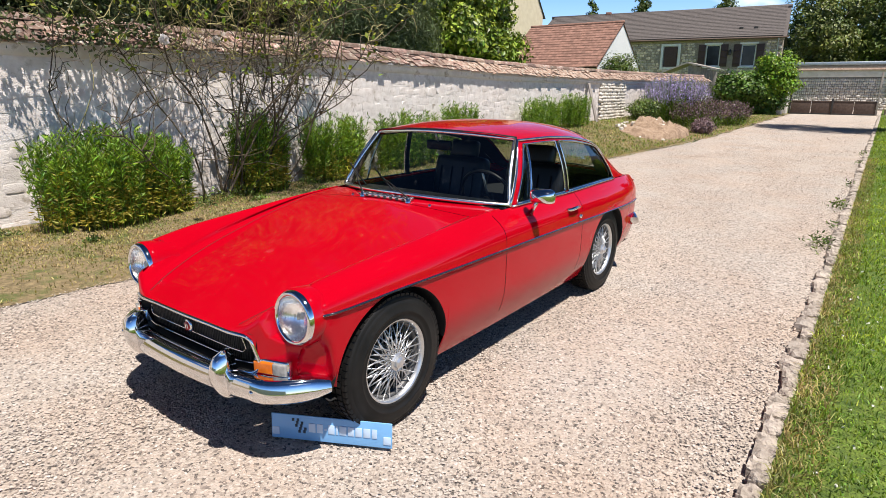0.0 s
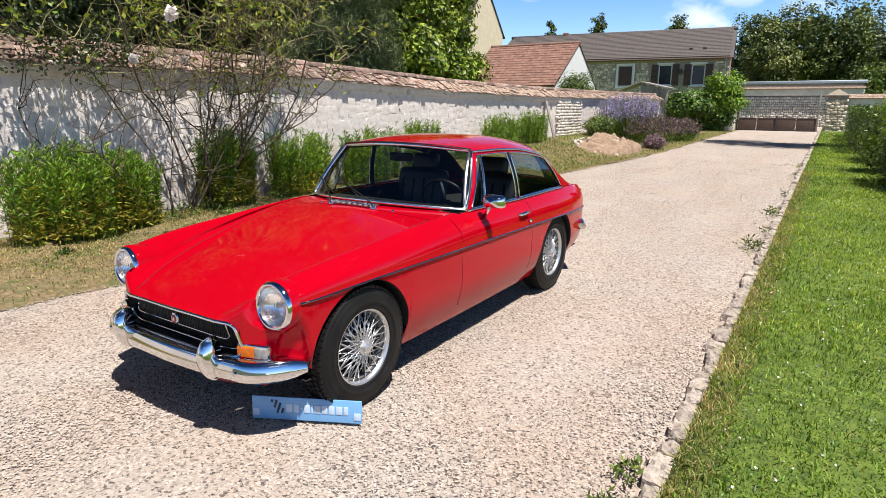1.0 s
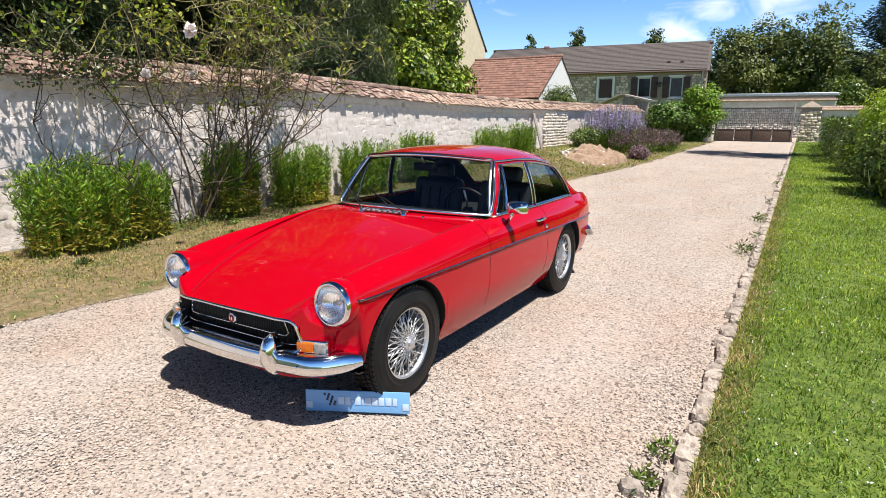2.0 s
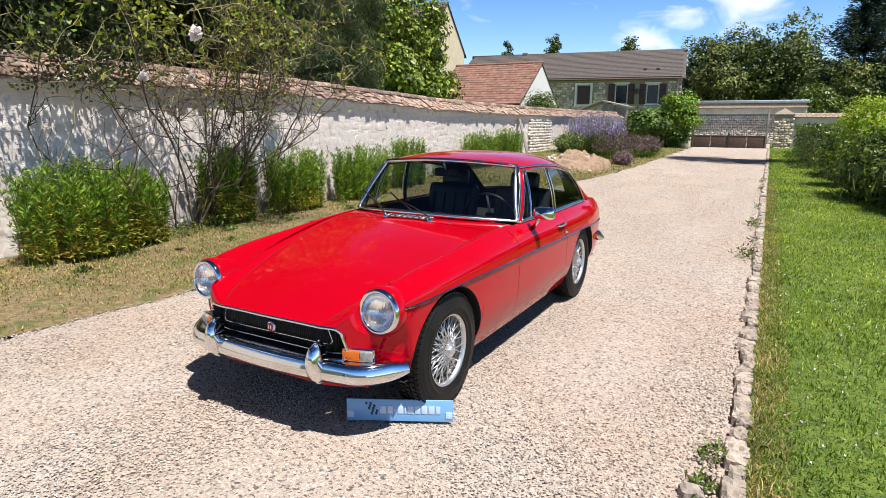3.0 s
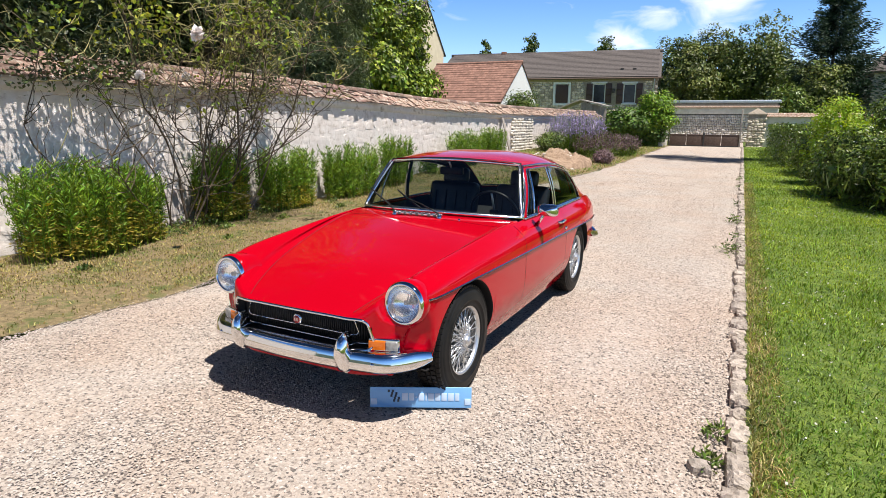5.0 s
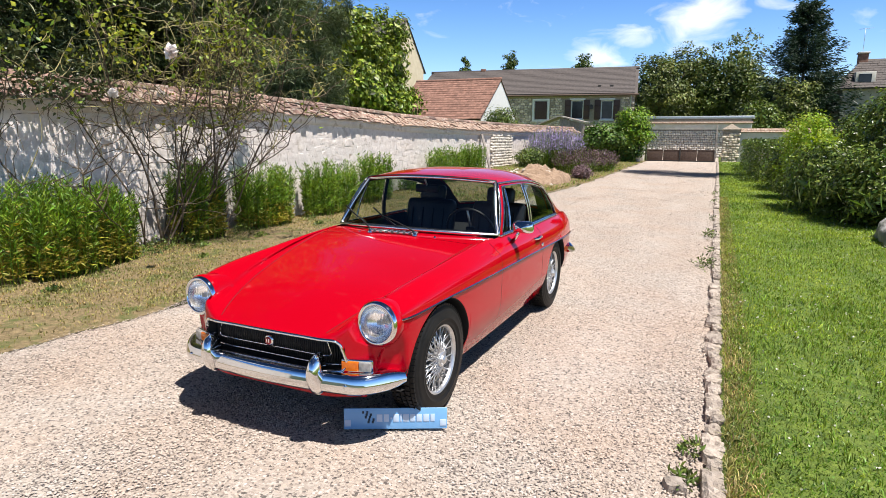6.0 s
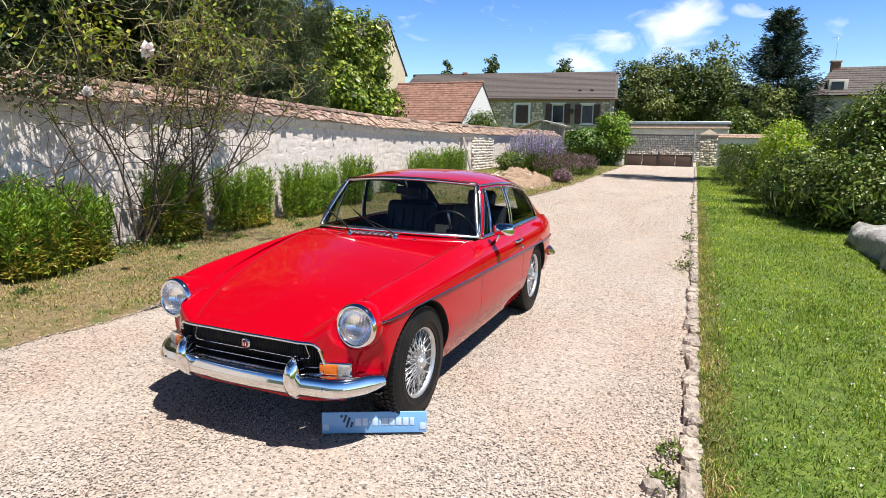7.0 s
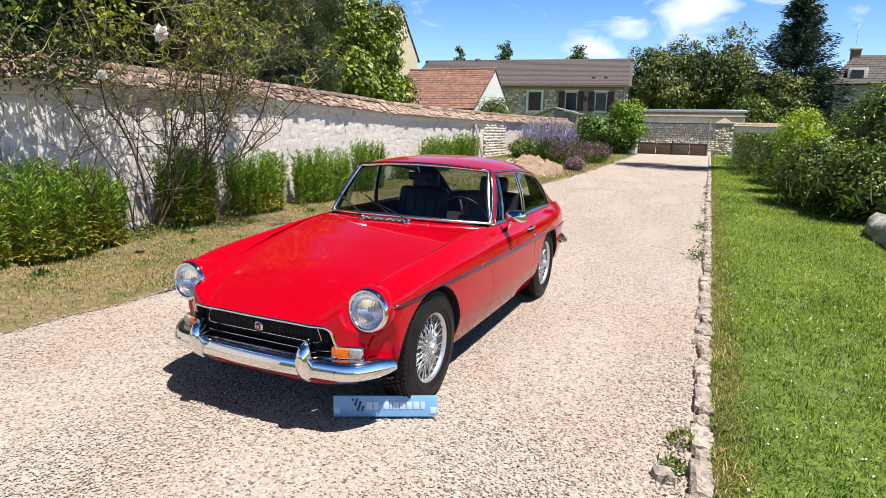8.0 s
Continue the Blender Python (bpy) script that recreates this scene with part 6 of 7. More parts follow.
def rubble_face(x0, x1, y, z0, z1, l0, l1, h0, h1, r, skip=(), depth=0.05):
    """Small stones on a wall that faces -y, left out round openings."""
    out = []
    for xc, zc, w, h in courses(x0, x1, lambda q: z0, lambda q: z1, l0, l1, h0, h1, r):
        if any(a - w * 0.4 < xc < b + w * 0.4 and c - h * 0.4 < zc < d + h * 0.4 for a, b, c, d in skip):
            continue
        m = Matrix.Translation((xc, y, zc)) @ Matrix.Rotation(radians(-90), 4, "Z") @ Matrix.Rotation(r.uniform(-0.25, 0.25), 4, "X") @ Matrix.Diagonal((depth * r.uniform(0.5, 1.2), w * 0.92, h * 0.9, 1))
        out.append(moved(pillow(r), m))
    return merge(out)


def tile_rows(x0, x1, ya, za, yb, zb, rows, wide, r, thick=0.03):
    """Courses of tiles on a slope from the eave (ya, za) to the ridge (yb, zb)."""
    out = []
    n = max(1, int((x1 - x0) / wide))
    ang = math.atan2(zb - za, yb - ya)
    ln = math.hypot(yb - ya, zb - za) / rows
    for k in range(rows):
        t = (k + 0.5) / rows
        for j in range(n):
            w = (x1 - x0) / n
            m = Matrix.Translation((x0 + (j + 0.5) * w, ya + (yb - ya) * t, za + (zb - za) * t + thick + r.uniform(-0.004, 0.004))) @ Matrix.Rotation(ang - 0.07, 4, "X") @ Matrix.Diagonal((w * 0.97, ln * 1.12, thick, 1))
            out.append(moved(bbox(0, 0, 0, 1, 1, 1, 0.0), m))
    return merge(out)


r_far = random.Random(21)

# gate between two posts
gz = slope(31) - 0.02
gate = thing("gate", (0, 31, 0), "iron mesh gate with brown plank panels", "gate")
for gx0 in (-2.22, -0.42, 1.38):
    part("post", block(gx0 - 0.04, gx0 + 0.04, -0.05, 0.05, gz, gz + (2.0 if gx0 != -0.42 else 0.78), 0.01), IRON if gx0 < 1 else PLANK, gate, "slim gate post")
for k in range(4):
    a = -2.17 + k * 0.885
    part("panel", block(a, a + 0.86, -0.02, 0.02, gz + 0.08, gz + 0.62, 0.01), BROWN, gate, "brown plank panel")
    part("rail", block(a, a + 0.86, -0.03, 0.03, gz + 0.62, gz + 0.67, 0.008), BROWN, gate)
bars = [block(x - 0.004, x + 0.004, -0.006, 0.006, gz + 0.66, gz + 1.75) for x in np.linspace(-2.15, 1.32, 40)]
for bar in bars:
    part("bar", bar, IRON, gate)
part("top_rail", block(-2.2, 1.36, -0.015, 0.015, gz + 1.73, gz + 1.77, 0.004), IRON, gate)
part("panel_foot", block(-2.2, 1.36, -0.025, 0.025, gz + 0.02, gz + 0.08, 0.005), IRON, gate)


def gate_pier(x0, x1, h, label):
    t = thing("gate_pier", ((x0 + x1) / 2, 31.2, gz - 0.05), label, "pillar", "piers beside the gate")
    w = (x1 - x0) / 2
    part("shaft", block(-w, w, -0.28, 0.28, 0, h, 0.03), RUBBLE_BED, t)
    tagged(part("stonework", rubble_face(-w + 0.02, w - 0.02, -0.28, 0.05, h - 0.1, 0.12, 0.28, 0.1, 0.18, r_far, depth=0.03), FAR_STONE, t), kind="stuff")
    part("cap", ([(-w - 0.06, -0.34, h), (w + 0.06, -0.34, h), (w + 0.06, 0.34, h), (-w - 0.06, 0.34, h), (-w - 0.06, -0.34, h + 0.06), (w + 0.06, -0.34, h + 0.06), (w + 0.06, 0.34, h + 0.06), (-w - 0.06, 0.34, h + 0.06), (0, 0, h + 0.36)],
                 [(0, 1, 5, 4), (1, 2, 6, 5), (2, 3, 7, 6), (3, 0, 4, 7), (4, 5, 8), (5, 6, 8), (6, 7, 8), (7, 4, 8), (3, 2, 1, 0)]), RUBBLE_BED, t, "low pyramid cap", smooth=False)
    return t


gate_pier(1.68, 2.50, 1.78, "old rendered stone gate pier with a pyramid cap")
stub = part("wall_end", block(-3.0, -2.3, 30.6, 31.2, gz - 0.1, gz + 1.3, 0.06), PLASTER, None)
tagged(stub, "short rendered wall end beside the gate", "wall", kind="structure")
low_wall = part("wall_east", block(2.5, 8.0, 31.1, 31.5, gz - 0.1, gz + 1.62, 0.02), PLASTER, None)
tagged(low_wall, "pale rendered garden wall with tiled coping", "wall", kind="structure")
part("coping", tile_rows(2.45, 8.0, 30.95, gz + 1.60, 31.35, gz + 1.80, 2, 0.2, r_far), TILE, low_wall, smooth=False)

# stone outbuilding across the lane
barn = thing("outbuilding", (0.3, 38, 0.4), "low stone outbuilding with a flat zinc edge", "building")
part("wall", block(-4.0, 3.0, 0.0, 4, -0.2, 2.46), RUBBLE_BED, barn, smooth=False)
part("stonework", rubble_face(-3.9, 2.95, 0.0, 0.0, 1.75, 0.14, 0.32, 0.10, 0.19, r_far), FAR_WHITE, barn, "pale rubble stones")
part("band", block(-4.05, 3.05, -0.06, 0.1, 1.80, 2.20, 0.02), PLASTER, barn, "plain rendered band")
part("tile_edge", tile_rows(-4.1, 3.1, -0.22, 2.16, 0.3, 2.42, 2, 0.22, r_far), TILE, barn, smooth=False)
part("gutter", block(-4.15, 3.15, -0.02, 0.35, 2.48, 2.66, 0.03), ZINC, barn, "pale zinc roof edge")

# the long house
house = thing("house", (-4.4 + 4.4 * math.cos(radians(7)), 42 + 4.4 * math.sin(radians(7)), 0), "long rubble-stone house with brown shutters and dark tiles", "house")
house.rotation_euler = (0, 0, radians(7))
HOLES = [(-11.79, -10.79, 3.00, 4.43), (-8.99, -8.07, 3.03, 4.44), (-6.78, -5.89, 3.01, 4.42)]
xs_h = [-21.5, -11.79, -10.79, -8.99, -8.07, -6.78, -5.89, -4.4]
wall_parts = []
for a, b in zip(xs_h, xs_h[1:]):
    hole = [h for h in HOLES if abs(h[0] - a) < 0.01]
    if hole:
        wall_parts += [block(a, b, 0, 0.4, 0, hole[0][2]), block(a, b, 0, 0.4, hole[0][3], 4.86)]
    else:
        wall_parts.append(block(a, b, 0, 0.4, 0, 4.86))
gable = ([(-4.8, 0, 0), (-4.4, 0, 0), (-4.4, 9, 0), (-4.8, 9, 0), (-4.8, 0, 4.86), (-4.4, 0, 4.86), (-4.4, 9, 4.86), (-4.8, 9, 4.86), (-4.8, 4.5, 7.1), (-4.4, 4.5, 7.1)],
         [(1, 2, 6, 9, 5), (0, 4, 8, 7, 3), (2, 3, 7, 6)])
for k, piece in enumerate(wall_parts + [gable]):
    part("gable" if piece is gable else "wall", piece, RUBBLE_BED, house, "rubble stone wall", smooth=False)
part("stonework", rubble_face(-14.6, -4.45, 0.0, 2.2, 4.62, 0.16, 0.36, 0.11, 0.21, r_far, skip=[(a - 0.55 if i else a - 0.2, b + 0.55 if i else b + 0.2, c - 0.12, d + 0.12) for i, (a, b, c, d) in enumerate(HOLES)]), FAR_STONE, house, "brown and cream rubble stones")
part("eave_band", block(-21.5, -4.35, -0.05, 0.05, 4.62, 4.86), RUBBLE_BED, house)
roof = part("roof", ([(-21.7, -0.3, 4.78), (-4.2, -0.3, 4.78), (-4.2, 4.5, 7.12), (-21.7, 4.5, 7.12), (-21.7, 9.3, 4.78), (-4.2, 9.3, 4.78)], [(0, 1, 2, 3), (3, 2, 5, 4)]), SLATE, house, "dark grey-brown tiled roof", smooth=False)
for k in range(20):
    part("tile_course", tile_rows(-21.7, -4.15, -0.35 + 0.2425 * k, 4.82 + 0.117 * k, -0.35 + 0.2425 * (k + 1), 4.82 + 0.117 * (k + 1), 1, 20.0, r_far, 0.075), SLATE, roof, smooth=False)
part("ridge", tube([(-21.7, 4.5, 7.2), (-4.15, 4.5, 7.2)], 0.12, 8), SLATE, house)
part("gutter", tube([(-21.7, -0.42, 4.80), (-4.1, -0.42, 4.80)], 0.055, 8), BROWN, house)
part("downpipe", tube([(-4.65, -0.35, 4.76), (-4.65, -0.1, 4.5), (-4.65, -0.1, 0.5)], 0.05, 8), ZINC, house)
for vx in (-7.0, -6.1):
    part("roof_vent", block(vx - 0.12, vx + 0.12, 0.75, 1.05, 5.42, 5.62, 0.02), IRON, house)
part("ridge_vent", block(-17.2, -16.8, 4.3, 4.7, 7.15, 7.42, 0.03), CLAY, house)
for i, (a, b, c, d) in enumerate(HOLES):
    w = part("window", merge([block(a, a + 0.07, 0.10, 0.20, c, d), block(b - 0.07, b, 0.10, 0.20, c, d), block(a, b, 0.10, 0.20, c, c + 0.07), block(a, b, 0.10, 0.20, d - 0.07, d)]), WHITE, house, "window with a white frame", smooth=False)
    if i == 0:
        part("closed_shutter", block(a + 0.05, b - 0.05, 0.02, 0.08, c + 0.05, d - 0.05, 0.01), SHUTTER, w, "closed brown shutter")
        part("surround", merge([block(a - 0.16, a, -0.03, 0.1, c - 0.1, d + 0.14), block(b, b + 0.16, -0.03, 0.1, c - 0.1, d + 0.14), block(a - 0.16, b + 0.16, -0.04, 0.09, d, d + 0.15), block(a - 0.16, b + 0.16, -0.05, 0.09, c - 0.14, c)]), WHITE, w, smooth=False)
    else:
        part("pane", block(a + 0.06, b - 0.06, 0.14, 0.16, c + 0.06, d - 0.06), PANE, w, "dark window glass", smooth=False)
        part("lintel", block(a - 0.12, b + 0.12, -0.03, 0.12, d, d + 0.14, 0.01), WHITE, w, "pale lintel")
        part("sill", block(a - 0.1, b + 0.1, -0.10, 0.12, c - 0.09, c, 0.01), WHITE, w, "pale sill")
        for s0 in (a - 0.47, b + 0.03):
            part("shutter", merge([block(s0, s0 + 0.44, -0.07, -0.03, c - 0.02, d + 0.02, 0.008)] + [block(s0 + 0.02, s0 + 0.42, -0.085, -0.07, c + 0.12 + 0.42 * k, c + 0.2 + 0.42 * k) for k in range(3)]), SHUTTER, w, "open brown shutter")
part("wall_lantern", merge([block(-7.55, -7.35, -0.30, -0.12, 3.75, 4.05, 0.03), block(-7.47, -7.43, -0.2, 0.0, 4.05, 4.12)]), IRON, house, "small dark lantern")

# cottage with a white gable, end on to the drive
cot = thing("cottage", (-9.75, 27.2, 0), "low cottage with red clay tiles and white gable", "house")
part("wall", ([(-5, -3, 0), (0, -3, 0), (0, 3, 0), (-5, 3, 0), (-5, -3, 2.6), (0, -3, 2.6), (0, 3, 2.6), (-5, 3, 2.6), (-5, 0, 4.66), (0, 0, 4.66)], [(0, 1, 5, 4), (1, 2, 6, 9, 5), (2, 3, 7, 6), (3, 0, 4, 8, 7)]), WHITE, cot, "white rendered wall", smooth=False)
part("roof", merge([tile_rows(-5.2, 0.06, -3.25, 2.46, 0, 4.72, 17, 0.21, r_far, 0.045), ([(-5.2, -3.2, 2.44), (0.05, -3.2, 2.44), (0.05, 0, 4.70), (-5.2, 0, 4.70), (-5.2, 3.2, 2.44), (0.05, 3.2, 2.44)], [(0, 1, 2, 3), (3, 2, 5, 4)])]), CLAY, cot, "red clay tiled roof", smooth=False)
part("ridge", tube([(x, 0, 4.76 + 0.01 * (i % 2)) for i, x in enumerate(np.linspace(-5.2, 0.06, 28))], 0.09, 8), CLAY, cot)

yel = thing("far_house", (-20.8, 37, 0), "cream house with a brown roof among trees", "house")
part("wall", ([(-6, -3, 0), (0, -3, 0), (0, 3, 0), (-6, 3, 0), (-6, -3, 7.0), (0, -3, 7.0), (0, 3, 7.0), (-6, 3, 7.0), (-6, 0, 10.3), (0, 0, 10.3)], [(0, 1, 5, 4), (1, 2, 6, 9, 5), (2, 3, 7, 6), (3, 0, 4, 8, 7)]), CREAM, yel, smooth=False)
part("roof", merge([tile_rows(-6.2, 0.1, -3.3, 6.72, 0, 10.4, 16, 0.3, r_far, 0.04), ([(-6.2, -3.3, 6.7), (0.1, -3.3, 6.7), (0.1, 0, 10.38), (-6.2, 0, 10.38), (-6.2, 3.3, 6.7), (0.1, 3.3, 6.7)], [(0, 1, 2, 3), (3, 2, 5, 4)])]), SLATE, yel, "brown tiled roof", smooth=False)

# weathered shed behind the wall's end
shed = thing("shed", (-6.3, 27.8, 0), "weathered grey plank lean-to shed", "shed")
for k in range(9):
    part("plank", block(-0.2 + k * 0.15, -0.06 + k * 0.15, -0.02, 0.02, 1.2, 2.66 - 0.04 * k, 0.004), PLANK, shed)
part("roof", ([(-1.6, -0.3, 2.25), (-0.2, -0.3, 2.78), (1.2, -0.3, 2.45), (1.2, 1.5, 2.45), (-0.2, 1.5, 2.78), (-1.6, 1.5, 2.25), (-1.6, -0.3, 2.19), (-0.2, -0.3, 2.72), (1.2, -0.3, 2.39)], [(0, 1, 4, 5), (1, 2, 3, 4), (0, 6, 7, 1), (1, 7, 8, 2)]), PLANK, shed, smooth=False)
part("side", block(-1.5, -0.2, 0.3, 0.35, 0.5, 2.2), BROWN, shed)


def shrub(name, at, r, n, leaf, m, label, aspect=0.5, up=0.3, clumps=60, spread=0.16, category="bush"):
    p, nr = crown_points((0, 0, r[2] * 0.95), r, clumps, n // clumps, spread)
    t = thing(name, at, label, category)
    leaves = part("foliage", leaf_cloud(p, leaf, up=up, aspect=aspect, normals=nr), m, t)
    q = blob_points((0, 0, r[2] * 0.90), (r[0] * 0.80, r[1] * 0.80, r[2] * 0.80), n // 9, 0.2)
    part("inner_foliage", leaf_cloud(q[q[:, 2] > 0.02], leaf * 2.2, up=up, aspect=max(aspect, 0.5)), m, leaves)
    for a in (0, 1.3, 2.6, 3.9, 5.2):
        part("stem", limb((0, 0, -0.1), (r[0] * 0.5 * math.cos(a), r[1] * 0.5 * math.sin(a), r[2] * 1.2), 0.03, 0.01), BARK, t)
    return t


# ivy mass beside the gate
shrub("ivy", (-4.25, 28.3, 0.95), (1.25, 0.75, 0.62), 8000, 0.14, IVY, "dark ivy spilling over the top of a wall", clumps=200, spread=0.18, aspect=0.7)
shrub("ivy", (-4.2, 28.75, 0.3), (1.2, 0.40, 0.9), 8000, 0.14, IVY, "dark ivy covering the wall's foot", clumps=200, spread=0.16, aspect=0.7)
shrub("ivy", (-2.95, 28.8, 0.3), (0.65, 0.4, 0.75), 4000, 0.13, IVY, "dark ivy on the wall beside the gate", clumps=110, spread=0.16, aspect=0.7)
shrub("ivy", (-2.75, 28.9, 0.95), (0.85, 0.75, 1.15), 9000, 0.13, STALK, "bushy bright ivy crown beside the gate", clumps=240, spread=0.18, aspect=0.7)
ivy_wall = part("ivy_wall", block(-5.0, -2.3, 28.9, 29.2, 0.2, 2.2, 0.05), PLASTER, None)
tagged(ivy_wall, "rendered wall under the ivy", "wall", kind="structure")
shrub("shrub", (-8.2, 23.0, 0.2), (0.9, 0.8, 1.45), 9000, 0.11, SHRUB, "dark round shrub before the cottage", clumps=200, spread=0.18)

# rubble pier in the wall, a board and the heap
pier = thing("rubble_pier", (wall_x(14.9), 14.9, 0.45), "bare rubble stone patch in the whitewashed wall", "wall", kind="structure")
for yc, zc, w, h in courses(-1.05, 1.05, lambda q: 0.0, lambda q: 1.22, 0.09, 0.18, 0.07, 0.115, r_far):
    o = new("stone", r_far.choice(RUBBLE_MESH))
    o.parent = pier
    o.matrix_local = Matrix.Translation((0.03, yc, zc)) @ Matrix.Rotation(r_far.uniform(-0.3, 0.3), 4, "X") @ Matrix.Diagonal((r_far.uniform(0.035, 0.06), w * r_far.uniform(0.78, 0.95), h * r_far.uniform(0.78, 0.95), 1))
board = part("board", bbox(0, 0, 0.58, 0.03, 0.15, 1.18, 0.004), PLANK, None)
tagged(board, "weathered grey board leaning on the wall", "board")
board.matrix_world = pose(-5.16, 13.05, ground_z(-5.16, 13.05), 12, -11, 0)

SOIL = mat("heaped_soil", (0.23, 0.15, 0.095), (0.40, 0.285, 0.195), scale=9, rough=0.95, bump=0.9, bscale=30, dist=0.03, spots=(0.20, 0.13, 0.085), spot_scale=4, spot_at=0.52)
rows = []
for i in range(31):
    k = i / 30
    row = []
    for j in range(44):
        a = j * math.tau / 44
        px, py = 0.98 * k * math.cos(a), 2.0 * k * math.sin(a)
        h = 0.33 * (1 - k ** 1.5) * (1 + 0.45 * noise.noise((px * 1.3, py * 1.3, 9.0))) + (0.20 * noise.noise((px * 3.4, py * 3.4, 1.0)) + 0.13 * noise.noise((px * 7, py * 7, 5.0)) + 0.07 * noise.noise((px * 17, py * 17, 2.0))) * (1 - k) ** 0.5
        row.append((px, py, h - 0.25 * ss(0.85, 1.0, k)))
    rows.append(row)
mound = part("soil_mound", grid(rows, close_v=True), SOIL, None)
tagged(mound, "heap of dry brown soil and stones", "soil heap")
mound.location = (-3.55, 13.2, ground_z(-3.7, 13.2) - 0.06)
mound.data.flip_normals()
HEAPSTONE = [mesh_of("heap_stone", *kerb_stone(r_far), PEBBLE, False) for _ in range(5)]
for k in range(44):
    a, q = r_far.uniform(0, math.tau), r_far.uniform(0.1, 1.0)
    px, py = 0.95 * q * math.cos(a), 1.95 * q * math.sin(a)
    o = new("stone", r_far.choice(HEAPSTONE))
    sz = r_far.uniform(0.04, 0.125)
    o.matrix_world = Matrix.Translation((-3.55 + px, 13.2 + py, ground_z(-3.55 + px, 13.2 + py) + 0.28 * (1 - q ** 1.5))) @ Matrix.Rotation(r_far.uniform(0, 6), 4, "Z") @ Matrix.Diagonal((sz, sz * 0.8, sz * 0.6, 1))
    tagged(o, "rough pale stone lying on the soil heap", "stone", "stones on the heap")

# lavender and a burgundy shrub
def spires(name, at, rx, ry, h0, h1, n, heads, leaves, size, label, head_label):
    """Many thin stalks that end in narrow flower spikes."""
    t = thing(name, at, label, "flowers")
    st, hp, gp = [], [], []
    for _ in range(n):
        a, k = rng.uniform(0, math.tau), rng.random() ** 0.5
        bx, by = rx * k * math.cos(a), ry * k * math.sin(a)
        hh = rng.uniform(h0, h1) * (1 - 0.25 * k * k)
        tx, ty = bx * 1.25 + rng.normal(0, 0.08), by * 1.15 + rng.normal(0, 0.08)
        st.append(tube([(bx, by, 0), (tx, ty, hh)], [0.008, 0.004], 3, caps=False))
        q = np.linspace(0.58, 1.0, 16)[:, None]
        hp.append(np.array([bx, by, 0]) * (1 - q) + np.array([tx, ty, hh]) * q + rng.normal(0, 0.02, (16, 3)))
        q = rng.uniform(0.05, 0.6, (14, 1))
        gp.append(np.array([bx, by, 0]) * (1 - q) + np.array([tx, ty, hh]) * q + rng.normal(0, 0.05, (14, 3)))
    tagged(part("stalk_mass", merge(st), STALK, t), kind="stuff")
    part("flower_mass", leaf_cloud(np.concatenate(hp), size, up=0.9, aspect=0.45), heads, t, head_label)
    part("foliage", leaf_cloud(np.concatenate(gp), 0.08, up=0.5, aspect=0.25), leaves, t)
    return t


spires("lavender", (-4.15, 17.4, ground_z(-4.15, 17.4)), 0.85, 1.5, 1.0, 1.55, 480, LAVENDER, SHRUB, 0.06, "tall blue-violet lavender in bloom", "violet flower spikes")
spires("purple_sage", (-3.35, 17.2, ground_z(-3.35, 17.2)), 0.70, 1.4, 0.45, 0.95, 420, BURGUNDY, SHRUB, 0.07, "faded purple sage beside the lavender", "faded purple spikes")
spires("purple_sage", (-2.85, 20.0, ground_z(-2.85, 20.0)), 0.50, 1.5, 0.35, 0.85, 300, BURGUNDY, SHRUB, 0.08, "faded purple sage at the end of the bed", "faded purple spikes")
shrub("burgundy_shrub", (-2.62, 14.9, ground_z(-2.62, 14.9)), (0.32, 0.45, 0.22), 2200, 0.06, BURGUNDY, "small burgundy plant at the heap's foot", clumps=60, spread=0.09)
shrub("shrub", (-4.55, 15.4, ground_z(-4.55, 15.4)), (0.5, 0.6, 0.32), 4200, 0.07, SHRUB, "low pale green shrub behind the soil heap", clumps=100, spread=0.12)

# ---- right-hand garden ----
def clipped_hedge(at, sx, sy, sz, n, label):
    """A hedge cut to a box, with soft uneven faces."""
    t = thing("hedge", at, label, "hedge")
    q = rng.uniform(-1, 1, (n, 3))
    face = rng.choice(3, n, p=(0.40, 0.15, 0.45))
    q[np.arange(n), face] = np.sign(q[np.arange(n), face]) * rng.uniform(0.80, 1.0, n)
    q[:, 2] = np.abs(q[:, 2])
    nr = np.zeros((n, 3))
    nr[np.arange(n), face] = np.sign(q[np.arange(n), face])
    wob = 1 + 0.05 * np.sin(q[:, 1] * 9) + 0.03 * np.sin(q[:, 0] * 7 + q[:, 1] * 21)
    p = q * np.array([sx, sy, sz]) * wob[:, None]
    part("foliage", leaf_cloud(p, 0.09, aspect=0.55, normals=nr), SHRUB, t)
    for y in np.linspace(-sy * 0.8, sy * 0.8, 6):
        part("stem", limb((0, y, -0.1), (0, y + 0.2, sz * 0.7), 0.05, 0.02), BARK, t)
    return t


clipped_hedge((3.30, 21.2, 0.2), 0.75, 5.6, 1.30, 15000, "clipped dark green hedge beside the lawn")
shrub("hedge", (3.35, 13.6, 0.15), (0.62, 1.6, 0.70), 9000, 0.085, SHRUB, "low dark hedge beside the lawn", clumps=260, spread=0.16)
shrub("lime_shrub", (3.40, 10.8, 0.15), (0.56, 0.7, 1.02), 6500, 0.075, LIME, "bright lime-green shrub in the border", clumps=150, spread=0.13)
shrub("shrub", (3.42, 8.4, 0.12), (0.70, 1.4, 0.64), 13000, 0.075, SHRUB, "leafy mixed border shrub beside the lawn", clumps=280, spread=0.15)
shrub("shrub", (4.0, 6.7, 0.1), (0.78, 1.0, 0.70), 11000, 0.08, SHRUB, "glossy-leaved shrub overhanging the lawn", clumps=240, spread=0.15)
